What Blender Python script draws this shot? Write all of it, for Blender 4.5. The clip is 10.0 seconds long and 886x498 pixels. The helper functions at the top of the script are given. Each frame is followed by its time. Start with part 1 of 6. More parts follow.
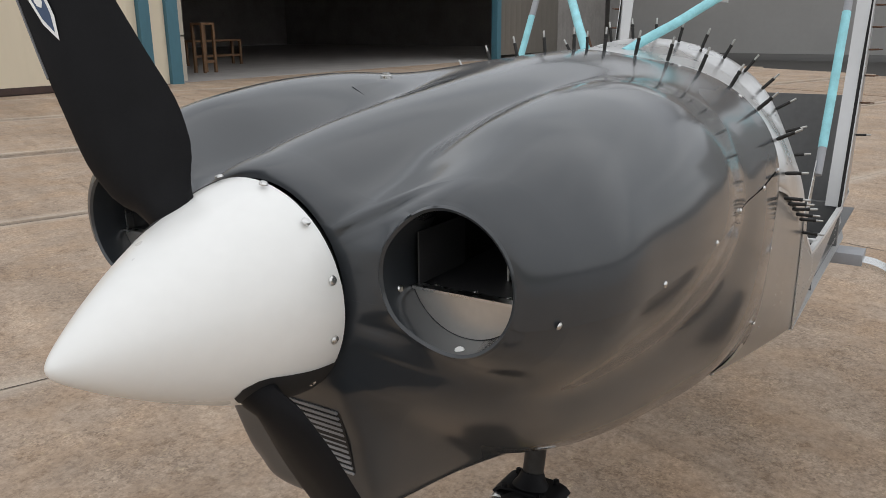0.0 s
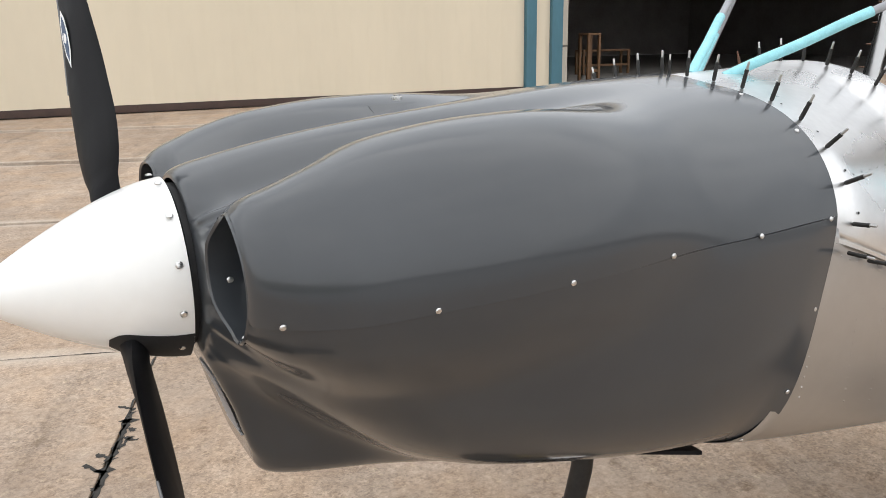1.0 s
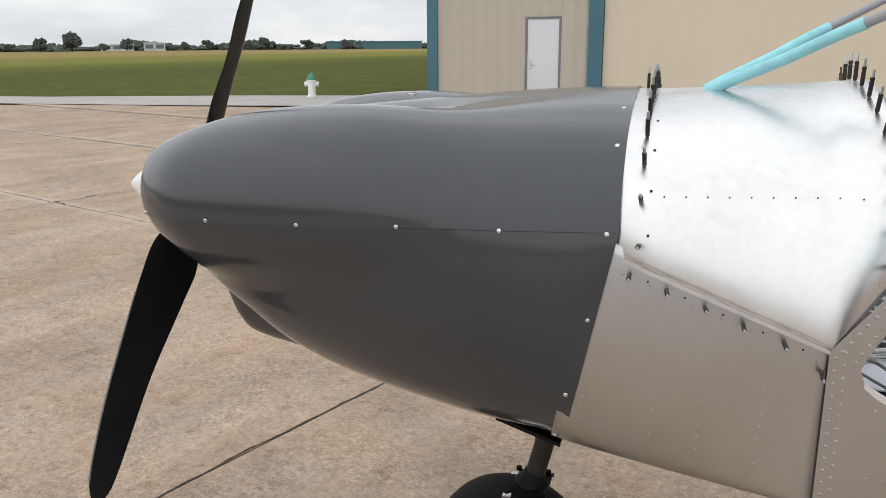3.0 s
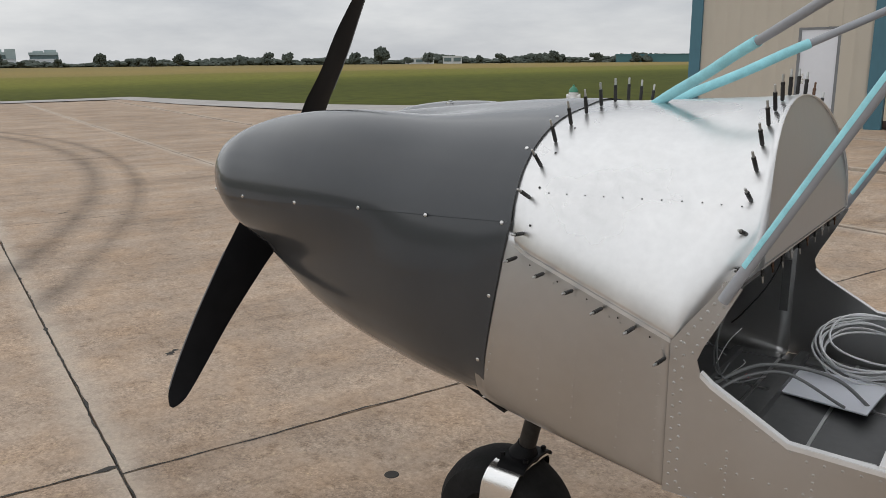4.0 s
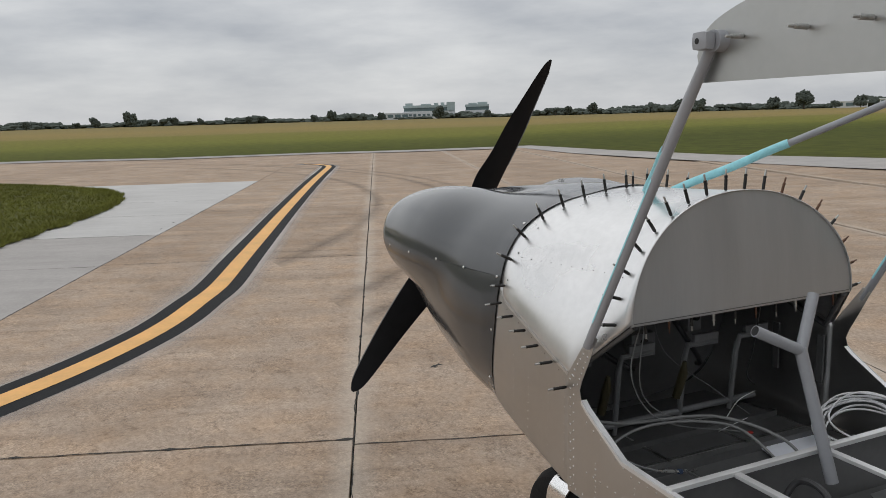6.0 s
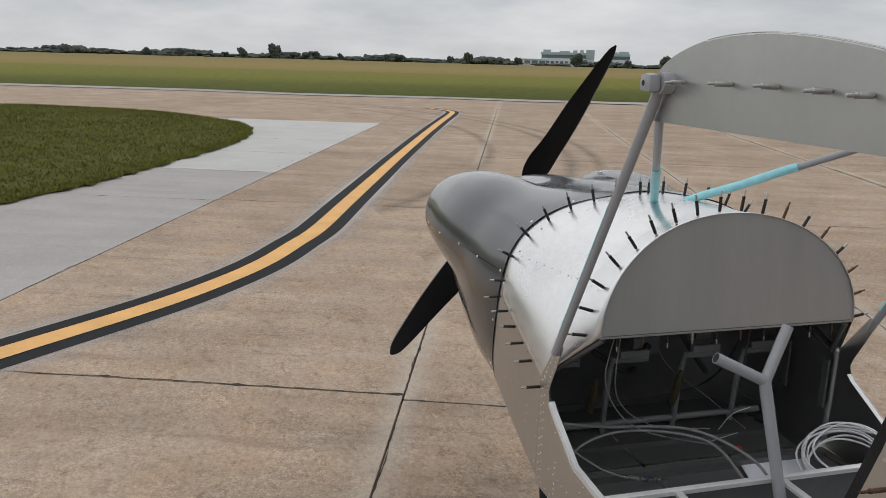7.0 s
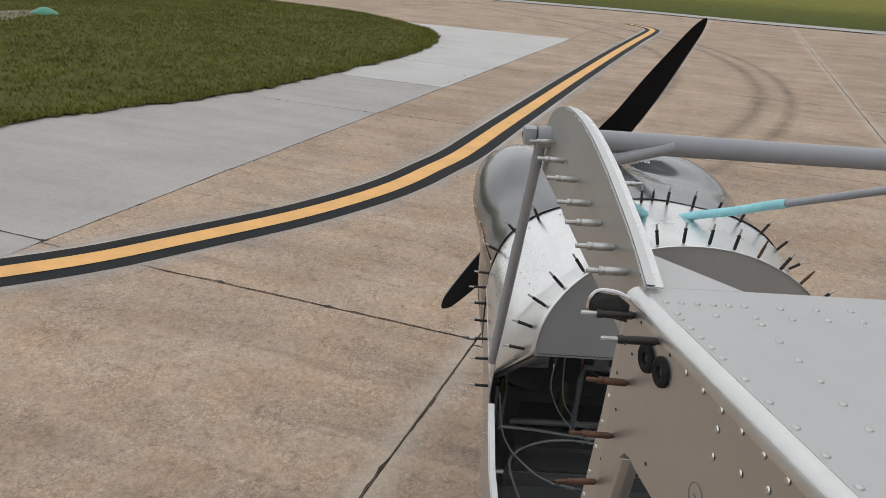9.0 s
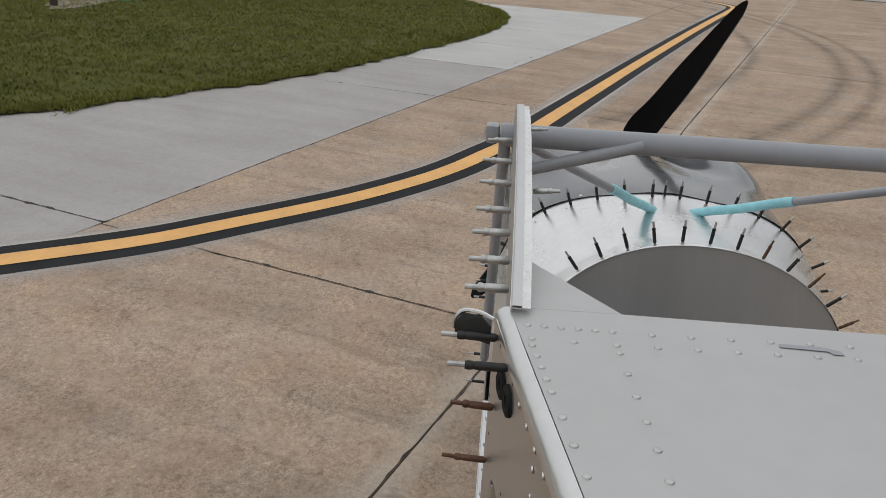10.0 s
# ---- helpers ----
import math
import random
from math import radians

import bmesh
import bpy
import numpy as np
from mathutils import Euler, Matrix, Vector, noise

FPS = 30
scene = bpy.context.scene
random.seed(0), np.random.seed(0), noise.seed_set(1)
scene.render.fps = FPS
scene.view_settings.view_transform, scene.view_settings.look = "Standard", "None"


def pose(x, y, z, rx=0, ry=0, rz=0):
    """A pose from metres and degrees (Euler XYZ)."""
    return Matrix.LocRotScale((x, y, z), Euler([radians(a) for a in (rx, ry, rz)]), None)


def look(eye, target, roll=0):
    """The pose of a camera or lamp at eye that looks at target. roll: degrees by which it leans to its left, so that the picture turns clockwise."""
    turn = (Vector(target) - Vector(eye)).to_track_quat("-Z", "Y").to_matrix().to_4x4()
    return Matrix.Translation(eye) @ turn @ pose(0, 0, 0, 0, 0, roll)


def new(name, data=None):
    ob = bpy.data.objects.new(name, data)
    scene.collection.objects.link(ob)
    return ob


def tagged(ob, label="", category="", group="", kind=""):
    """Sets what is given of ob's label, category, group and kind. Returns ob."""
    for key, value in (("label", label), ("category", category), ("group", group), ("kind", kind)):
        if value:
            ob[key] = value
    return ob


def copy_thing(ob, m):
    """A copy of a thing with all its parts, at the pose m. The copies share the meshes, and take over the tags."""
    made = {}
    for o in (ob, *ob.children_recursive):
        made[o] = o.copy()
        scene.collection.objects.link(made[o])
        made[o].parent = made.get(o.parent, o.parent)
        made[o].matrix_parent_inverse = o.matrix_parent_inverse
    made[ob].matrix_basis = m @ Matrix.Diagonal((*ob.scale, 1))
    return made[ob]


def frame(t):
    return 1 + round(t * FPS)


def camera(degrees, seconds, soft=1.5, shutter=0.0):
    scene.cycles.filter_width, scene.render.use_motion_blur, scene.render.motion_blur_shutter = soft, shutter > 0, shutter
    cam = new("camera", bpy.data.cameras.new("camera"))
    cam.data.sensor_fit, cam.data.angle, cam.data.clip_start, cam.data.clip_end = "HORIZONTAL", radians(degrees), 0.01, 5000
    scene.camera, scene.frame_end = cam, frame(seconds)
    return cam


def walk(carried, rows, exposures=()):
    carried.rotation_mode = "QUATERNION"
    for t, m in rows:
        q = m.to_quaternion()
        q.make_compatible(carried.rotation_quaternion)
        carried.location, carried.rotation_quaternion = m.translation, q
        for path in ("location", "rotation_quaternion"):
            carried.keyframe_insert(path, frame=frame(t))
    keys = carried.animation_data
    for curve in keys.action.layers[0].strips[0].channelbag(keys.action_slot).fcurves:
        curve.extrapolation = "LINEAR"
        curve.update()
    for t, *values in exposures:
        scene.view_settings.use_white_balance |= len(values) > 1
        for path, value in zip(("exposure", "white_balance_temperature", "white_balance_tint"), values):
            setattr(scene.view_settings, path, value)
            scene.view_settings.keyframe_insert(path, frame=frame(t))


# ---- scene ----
cam = camera(58.1, 10.0, soft=0.65)
PATH = [
    (0, (-1.917, -0.802, 1.652), (-0.291, 0.226, 1.109), -0.5),
    (0.5, (-1.705, -1.158, 1.677), (-0.43, 0.291, 1.154), -1.1),
    (1, (-1.402, -1.429, 1.678), (-0.447, 0.252, 1.166), -0.9),
    (1.5, (-1.068, -1.665, 1.674), (-0.512, 0.184, 1.15), -0.2),
    (2, (-0.706, -1.872, 1.682), (-0.568, 0.055, 1.166), -0.4),
    (2.2, (-0.543, -1.917, 1.672), (-0.53, 0.017, 1.163), -0.6),
    (3.3, (0.39, -2.041, 1.687), (-0.383, -0.261, 1.207), -0.5),
    (3.5, (0.57, -2.027, 1.675), (-0.336, -0.306, 1.206), -0.7),
    (4, (0.958, -2.004, 1.687), (-0.206, -0.444, 1.229), -0.5),
    (4.5, (1.308, -1.987, 1.704), (-0.108, -0.646, 1.263), -1.2),
    (5, (1.589, -1.869, 1.71), (-0.021, -0.771, 1.261), -1.5),
    (5.5, (1.879, -1.753, 1.746), (0.147, -0.837, 1.346), -2.5),
    (5.7, (2.013, -1.730, 1.778), (0.246, -0.855, 1.440), -2.3),
    (6.8, (2.319, -1.404, 1.959), (0.471, -0.787, 1.507), 0.9),
    (7, (2.371, -1.354, 1.991), (0.497, -0.828, 1.53), 1.6),
    (7.5, (2.501, -1.226, 2.076), (0.598, -0.843, 1.593), 4.0),
    (8, (2.485, -1.047, 2.161), (0.611, -0.727, 1.538), 4.8),
    (8.5, (2.467, -0.876, 2.238), (0.583, -0.713, 1.585), 4.4),
    (9, (2.463, -0.732, 2.287), (0.591, -0.672, 1.585), 4.2),
    (9.5, (2.454, -0.589, 2.311), (0.59, -0.695, 1.593), 3.8),
    (10, (2.412, -0.513, 2.322), (0.564, -0.636, 1.566), 3.0),
]
walk(cam, [(t, look(eye, target, roll)) for t, eye, target, roll in PATH],
     [(0, 0.12), (0.5, 0.42), (1.0, 0.73), (1.5, 0.97), (2.0, 0.96), (2.2, 0.86), (3.3, 0.24), (3.5, 0.14), (4.5, -0.03), (5.5, -0.13), (7.0, -0.06), (7.5, -0.05), (8.0, 0.0), (8.5, 0.07), (9.0, 0.0), (9.5, -0.14), (10.0, -0.2)])

# ---- world, sun, exposure ----
world = bpy.data.worlds.new("overcast")
scene.world = world
world.use_nodes = True
wn, wl = world.node_tree.nodes, world.node_tree.links
wn.clear()
w_out, w_bg = wn.new("ShaderNodeOutputWorld"), wn.new("ShaderNodeBackground")
w_sky = wn.new("ShaderNodeTexSky")
w_sky.sky_type, w_sky.sun_disc = "NISHITA", False
w_sky.sun_elevation, w_sky.sun_rotation = radians(52), radians(215)
w_co, w_map, w_noise = wn.new("ShaderNodeTexCoord"), wn.new("ShaderNodeMapping"), wn.new("ShaderNodeTexNoise")
w_map.inputs["Scale"].default_value = (2.2, 2.2, 9.0)
w_noise.inputs["Scale"].default_value, w_noise.inputs["Detail"].default_value = 1.6, 6.0
w_noise.inputs["Roughness"].default_value = 0.55
w_ramp = wn.new("ShaderNodeValToRGB")
w_ramp.color_ramp.elements[0].position, w_ramp.color_ramp.elements[0].color = 0.30, (4.9, 5.15, 5.6, 1)
w_ramp.color_ramp.elements[1].position, w_ramp.color_ramp.elements[1].color = 0.68, (8.3, 8.4, 8.5, 1)
w_mix = wn.new("ShaderNodeMix")
w_mix.data_type = "RGBA"
w_mix.inputs["Factor"].default_value = 0.93
wl.new(w_co.outputs["Generated"], w_map.inputs["Vector"])
wl.new(w_map.outputs["Vector"], w_noise.inputs["Vector"])
wl.new(w_noise.outputs["Fac"], w_ramp.inputs["Fac"])
wl.new(w_sky.outputs["Color"], w_mix.inputs["A"])
wl.new(w_ramp.outputs["Color"], w_mix.inputs["B"])
w_xyz, w_lift, w_mul = wn.new("ShaderNodeSeparateXYZ"), wn.new("ShaderNodeMapRange"), wn.new("ShaderNodeVectorMath")
w_mul.operation = "SCALE"
w_lift.inputs["To Min"].default_value, w_lift.inputs["To Max"].default_value = 0.86, 1.16
wl.new(w_co.outputs["Generated"], w_xyz.inputs[0]), wl.new(w_xyz.outputs["Z"], w_lift.inputs["Value"])
wl.new(w_mix.outputs["Result"], w_mul.inputs[0]), wl.new(w_lift.outputs["Result"], w_mul.inputs["Scale"])
wl.new(w_mul.outputs["Vector"], w_bg.inputs["Color"])
w_bg.inputs["Strength"].default_value = 0.105
wl.new(w_bg.outputs["Background"], w_out.inputs["Surface"])

sun_data = bpy.data.lights.new("sun", "SUN")
sun_data.energy, sun_data.angle, sun_data.color = 0.90, radians(150), (1.0, 0.975, 0.94)
sun = new("sun", sun_data)
sun.matrix_world = look((-6, -9, 16), (0, 0, 0))


# ---- materials ----
def material(name, color, rough=0.5, metal=0.0, spread=0.15, scale=8.0, bump=0.0, bump_scale=60.0, color2=None, rough_spread=0.1,
             coat=0.0, coat_rough=0.15, island=0.0, stretch=(1, 1, 1), random_object=0.0):
    """Principled surface with a large and a fine variation of colour and gloss, in metres of the object's own space."""
    m = bpy.data.materials.new(name)
    m.use_nodes = True
    nt = m.node_tree
    n, l = nt.nodes, nt.links
    b = n["Principled BSDF"]
    co, mp = n.new("ShaderNodeNewGeometry"), n.new("ShaderNodeMapping")
    mp.inputs["Scale"].default_value = stretch
    l.new(co.outputs["Position"], mp.inputs["Vector"])
    big, fine = n.new("ShaderNodeTexNoise"), n.new("ShaderNodeTexNoise")
    big.inputs["Scale"].default_value, big.inputs["Detail"].default_value = scale, 5.0
    fine.inputs["Scale"].default_value, fine.inputs["Detail"].default_value = scale * 9, 3.0
    l.new(mp.outputs["Vector"], big.inputs["Vector"]), l.new(mp.outputs["Vector"], fine.inputs["Vector"])
    add = n.new("ShaderNodeMath")
    add.operation = "MULTIPLY_ADD"
    add.inputs[1].default_value = 0.4
    l.new(fine.outputs["Fac"], add.inputs[0]), l.new(big.outputs["Fac"], add.inputs[2])
    ramp = n.new("ShaderNodeValToRGB")
    c2 = color2 or tuple(c * (1 - spread) for c in color)
    c1 = color if color2 else tuple(min(1.0, c * (1 + spread)) for c in color)
    ramp.color_ramp.elements[0].position, ramp.color_ramp.elements[1].position = 0.45, 0.95
    ramp.color_ramp.elements[0].color, ramp.color_ramp.elements[1].color = (*c2, 1), (*c1, 1)
    l.new(add.outputs[0], ramp.inputs["Fac"])
    last = ramp.outputs["Color"]
    if random_object or island:
        hsv = n.new("ShaderNodeHueSaturation")
        src = n.new("ShaderNodeObjectInfo").outputs["Random"] if random_object else co.outputs["Random Per Island"]
        amount = random_object or island
        mr = n.new("ShaderNodeMapRange")
        mr.inputs["To Min"].default_value, mr.inputs["To Max"].default_value = 1 - amount, 1 + amount
        l.new(src, mr.inputs["Value"]), l.new(mr.outputs["Result"], hsv.inputs["Value"])
        l.new(last, hsv.inputs["Color"])
        last = hsv.outputs["Color"]
    l.new(last, b.inputs["Base Color"])
    b.inputs["Metallic"].default_value = metal
    rr = n.new("ShaderNodeMapRange")
    rr.inputs["To Min"].default_value, rr.inputs["To Max"].default_value = max(0.02, rough - rough_spread), min(1.0, rough + rough_spread)
    l.new(big.outputs["Fac"], rr.inputs["Value"]), l.new(rr.outputs["Result"], b.inputs["Roughness"])
    if coat:
        b.inputs["Coat Weight"].default_value, b.inputs["Coat Roughness"].default_value = coat, coat_rough
    if bump:
        bn, bt = n.new("ShaderNodeBump"), n.new("ShaderNodeTexNoise")
        bt.inputs["Scale"].default_value, bt.inputs["Detail"].default_value = bump_scale, 4.0
        l.new(mp.outputs["Vector"], bt.inputs["Vector"])
        bn.inputs["Strength"].default_value, bn.inputs["Distance"].default_value = bump, 0.01
        l.new(bt.outputs["Fac"], bn.inputs["Height"]), l.new(bn.outputs["Normal"], b.inputs["Normal"])
    return m


COWL = material("grey_gelcoat", (0.031, 0.0355, 0.041), 0.45, spread=0.08, scale=3.0, rough_spread=0.06, coat=1.0, coat_rough=0.13)
WHITE = material("white_gelcoat", (0.82, 0.82, 0.80), 0.28, spread=0.03, scale=5.0, rough_spread=0.05, coat=0.3)
BLACK = material("black_composite", (0.009, 0.009, 0.010), 0.52, spread=0.2, scale=20.0)
EROSION = material("leading_edge_strip", (0.16, 0.16, 0.16), 0.4, metal=0.5)
ALU = material("bare_aluminium", (0.53, 0.53, 0.528), 0.36, metal=1.0, spread=0.05, scale=3.5, rough_spread=0.14, bump=0.05, bump_scale=3.0)
ALU_SKIN = material("brushed_skin", (0.72, 0.72, 0.715), 0.30, metal=0.93, spread=0.09, scale=5.5, rough_spread=0.22, bump=0.03, bump_scale=6.0)
# aluminium with the shade of enclosed places put into its base colour
ALU_DARK = material("shaded_inside_aluminium", (0.145, 0.146, 0.146), 0.5, metal=0.45, spread=0.15, scale=5.0)
PANEL_GREY = material("grey_painted_panel", (0.42, 0.425, 0.425), 0.38, metal=0.6, spread=0.05, scale=4.0, stretch=(1, 4, 0.4))
RIB_GREY = material("rib_aluminium", (0.45, 0.455, 0.445), 0.42, metal=0.85, spread=0.06, scale=5.0)
ROOF_GREY = material("roof_skin", (0.475, 0.472, 0.465), 0.45, metal=0.6, spread=0.06, scale=3.0, bump=0.02, bump_scale=5.0)
TUBE_GREY = material("grey_powder_coat", (0.30, 0.31, 0.33), 0.42, spread=0.06, scale=12.0)
TEAL_FILM = material("cyan_protective_film", (0.29, 0.64, 0.70), 0.5, spread=0.15, scale=30.0, bump=0.3, bump_scale=40.0)
PEDAL = material("dull_tube_paint", (0.19, 0.195, 0.20), 0.5, spread=0.15, scale=12.0)
BEAM = material("bright_angle_aluminium", (0.74, 0.74, 0.735), 0.42, metal=0.55, spread=0.06, scale=9.0)
STEEL = material("bright_steel", (0.66, 0.66, 0.65), 0.28, metal=1.0, spread=0.1, scale=40.0)
CHROME = material("polished_fork", (0.86, 0.86, 0.85), 0.22, metal=1.0, spread=0.05, scale=12.0, stretch=(1, 1, 6))
CLECO_DARK = material("black_oxide", (0.028, 0.027, 0.026), 0.45, metal=0.5, spread=0.3, scale=60.0)
CLECO_COPPER = material("copper_plated", (0.125, 0.070, 0.047), 0.45, metal=0.8, spread=0.35, scale=70.0)
CLECO_ZINC = material("zinc_plated", (0.46, 0.46, 0.445), 0.36, metal=0.9, spread=0.25, scale=70.0)
RUBBER = material("tyre_rubber", (0.018, 0.018, 0.018), 0.75, spread=0.25, scale=25.0, bump=0.2, bump_scale=90.0)
GOLD = material("gold_wheel", (0.55, 0.40, 0.14), 0.35, metal=0.9, spread=0.15, scale=20.0)
# near-black that stands for the shade inside openings and holes
DARK = material("opening_shade", (0.015, 0.015, 0.016), 0.7, spread=0.3, scale=10.0)
BAFFLE = material("baffle_aluminium", (0.62, 0.60, 0.57), 0.36, metal=0.9, spread=0.08, scale=10.0)
CABLE_GREY = material("grey_cable", (0.20, 0.205, 0.205), 0.5, spread=0.15, scale=30.0)
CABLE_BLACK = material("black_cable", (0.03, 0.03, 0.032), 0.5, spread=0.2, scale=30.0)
CABLE_WHITE = material("white_cable", (0.72, 0.73, 0.74), 0.45, spread=0.08, scale=30.0)
PAPER = material("paper", (0.78, 0.80, 0.86), 0.8, spread=0.03, scale=6.0)
YELLOW_PART = material("dull_primer", (0.06, 0.05, 0.022), 0.6)
RED_PART = material("red_plastic", (0.5, 0.05, 0.04), 0.5)
BLUE_PART = material("blue_decal", (0.04, 0.07, 0.14), 0.5)
CREAM = material("cream_sheet_wall", (0.66, 0.585, 0.45), 0.55, spread=0.04, scale=0.5, stretch=(1, 1, 0.3))
GREYWALL = material("beige_sheet_wall", (0.47, 0.43, 0.36), 0.6, spread=0.04, scale=0.5, stretch=(1, 1, 0.3))
TEAL_TRIM = material("teal_trim", (0.055, 0.155, 0.205), 0.5, spread=0.12, scale=1.5, stretch=(1, 1, 0.3))
DOOR_WHITE = material("white_door_paint", (0.66, 0.68, 0.72), 0.45, spread=0.03, scale=1.2)
DOOR_FRAME = material("door_frame_paint", (0.17, 0.18, 0.19), 0.5)
RUST_EDGE = material("brown_door_track", (0.05, 0.028, 0.022), 0.6, spread=0.3, scale=3.0)
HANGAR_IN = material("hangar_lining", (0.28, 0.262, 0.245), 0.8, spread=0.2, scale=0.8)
WOOD = material("raw_wood", (0.161, 0.081, 0.034), 0.6, spread=0.25, scale=4.0, stretch=(1, 1, 6))
JOINT = material("joint_filler", (0.035, 0.032, 0.028), 0.9, spread=0.4, scale=6.0)
YELLOW_PAINT = material("yellow_line_paint", (0.76, 0.42, 0.14), 0.7, spread=0.13, scale=3.0, bump=0.15, bump_scale=120.0)
BLACK_PAINT = material("black_line_paint", (0.021, 0.022, 0.023), 0.75, spread=0.35, scale=3.5, bump=0.15, bump_scale=120.0)
# leaf green paled and greyed: the haze of distance is in the colour
LEAF = material("hazed_far_leaves", (0.080, 0.094, 0.080), 0.9, spread=0.2, scale=0.08, island=0.12)
BARK = material("bark", (0.06, 0.045, 0.035), 0.85)
BLADE = material("grass_blades", (0.152, 0.158, 0.036), 0.8, spread=0.25, scale=0.5, island=0.12)
FAR_WHITE = material("far_white_wall", (0.60, 0.62, 0.63), 0.6)
FAR_GLASS = material("far_green_glass", (0.11, 0.16, 0.165), 0.3)
FAR_PANEL = material("far_grey_green_panel", (0.34, 0.41, 0.41), 0.5)
FAR_TEAL = material("far_teal_wall", (0.06, 0.16, 0.18), 0.6)
PEN = material("pen_line", (0.16, 0.15, 0.14), 0.8)
GREEN_CAP = material("green_hydrant_paint", (0.05, 0.24, 0.15), 0.45)
ROLL = material("rolled_edge_aluminium", (0.62, 0.62, 0.61), 0.34, metal=0.9, spread=0.08, scale=9.0, rough_spread=0.14, bump=0.04, bump_scale=30.0)
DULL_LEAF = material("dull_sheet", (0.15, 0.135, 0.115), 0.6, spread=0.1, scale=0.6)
RIVET = material("rivet_alloy", (0.50, 0.50, 0.49), 0.36, metal=0.9, spread=0.1, scale=30.0)
TURF = material("island_turf", (0.078, 0.082, 0.021), 0.95, spread=0.3, scale=1.5, bump=0.5, bump_scale=14.0)
GREY_SHEET = material("grey_sheet_wall", (0.30, 0.295, 0.285), 0.55, spread=0.05, scale=0.5)
TRACK = material("pale_track", (0.50, 0.45, 0.34), 0.9, spread=0.15, scale=0.3)
STONE = material("pale_gravel", (0.21, 0.18, 0.13), 0.9, spread=0.3, scale=8.0)


def concrete(name, low, high, rubber=False, pitted=1.0):
    """Weathered slab: broad blotches, brushed streaks, exposed aggregate, and tyre arcs where vehicles turn."""
    m = bpy.data.materials.new(name)
    m.use_nodes = True
    n, l = m.node_tree.nodes, m.node_tree.links
    b = n["Principled BSDF"]
    geo, info = n.new("ShaderNodeNewGeometry"), n.new("ShaderNodeObjectInfo")
    pos = geo.outputs["Position"]

    def noise_of(scale, detail, src=pos, rough=0.6):
        t = n.new("ShaderNodeTexNoise")
        t.inputs["Scale"].default_value, t.inputs["Detail"].default_value, t.inputs["Roughness"].default_value = scale, detail, rough
        l.new(src, t.inputs["Vector"])
        return t.outputs["Fac"]

    def calc(op, a, c, d=None):
        t = n.new("ShaderNodeMath")
        t.operation = op
        for k, v in enumerate((a, c, d)):
            if v is None:
                continue
            if isinstance(v, (int, float)):
                t.inputs[k].default_value = v
            else:
                l.new(v, t.inputs[k])
        return t.outputs[0]

    # broom strokes run across the slabs
    mp = n.new("ShaderNodeCombineXYZ")
    for k, way in enumerate(((-0.9385 * 2.2, 0.345 * 2.2, 0), (0.345 * 0.3, 0.9385 * 0.3, 0))):
        along = n.new("ShaderNodeVectorMath")
        along.operation = "DOT_PRODUCT"
        along.inputs[1].default_value = way
        l.new(pos, along.inputs[0]), l.new(along.outputs["Value"], mp.inputs[k])
    blotch, streak, grit = noise_of(0.8, 6), noise_of(1.3, 5, mp.outputs["Vector"]), noise_of(38, 6, rough=0.72)
    patch = noise_of(11.0, 7, rough=0.7)
    f = calc("MULTIPLY_ADD", blotch, 0.42, calc("MULTIPLY_ADD", streak, 0.34, calc("MULTIPLY", patch, 0.30)))
    f = calc("MULTIPLY_ADD", grit, 0.42, f)
    f = calc("MULTIPLY_ADD", info.outputs["Random"], 0.06, f)
    ramp = n.new("ShaderNodeValToRGB")
    ramp.color_ramp.elements[0].position, ramp.color_ramp.elements[0].color = 0.50, (*low, 1)
    ramp.color_ramp.elements[1].position, ramp.color_ramp.elements[1].color = 0.99, (*high, 1)
    l.new(f, ramp.inputs["Fac"])
    last = ramp.outputs["Color"]
    pits, stain = noise_of(26, 9, rough=0.8), noise_of(1.7, 8, rough=0.7)
    for src, lo, hi, dark in ((pits, 0.36, 0.52, 1 - 0.27 * pitted), (stain, 0.33, 0.50, 1 - 0.14 * pitted)):
        mr = n.new("ShaderNodeMapRange")
        mr.inputs["From Min"].default_value, mr.inputs["From Max"].default_value = lo, hi
        mr.inputs["To Min"].default_value, mr.inputs["To Max"].default_value = dark, 1.0
        l.new(src, mr.inputs["Value"])
        hsv = n.new("ShaderNodeHueSaturation")
        l.new(mr.outputs["Result"], hsv.inputs["Value"]), l.new(last, hsv.inputs["Color"])
        last = hsv.outputs["Color"]
    if pitted >= 1.0:
        # mottled patches: worn brown paste and yellowish stone showing through
        for scale, lo, hi, tint, much in ((9.0, 0.55, 0.66, (0.155, 0.110, 0.075, 1), 0.50), (16.0, 0.58, 0.68, (0.60, 0.49, 0.34, 1), 0.50)):
            mr = n.new("ShaderNodeMapRange")
            mr.inputs["From Min"].default_value, mr.inputs["From Max"].default_value = lo, hi
            mr.inputs["To Max"].default_value = much
            l.new(noise_of(scale, 8, rough=0.72), mr.inputs["Value"])
            mix = n.new("ShaderNodeMix")
            mix.data_type = "RGBA"
            l.new(mr.outputs["Result"], mix.inputs["Factor"]), l.new(last, mix.inputs["A"])
            mix.inputs["B"].default_value = tint
            last = mix.outputs["Result"]
        # exposed stones, each with a tone of its own, and worn dark patches with an edge
        stones = n.new("ShaderNodeTexVoronoi")
        stones.inputs["Scale"].default_value = 105.0
        l.new(pos, stones.inputs["Vector"])
        tone, bare, worn = n.new("ShaderNodeMapRange"), n.new("ShaderNodeMapRange"), n.new("ShaderNodeMapRange")
        tone.inputs["To Min"].default_value, tone.inputs["To Max"].default_value = -0.20, 0.22
        sepc = n.new("ShaderNodeSeparateColor")
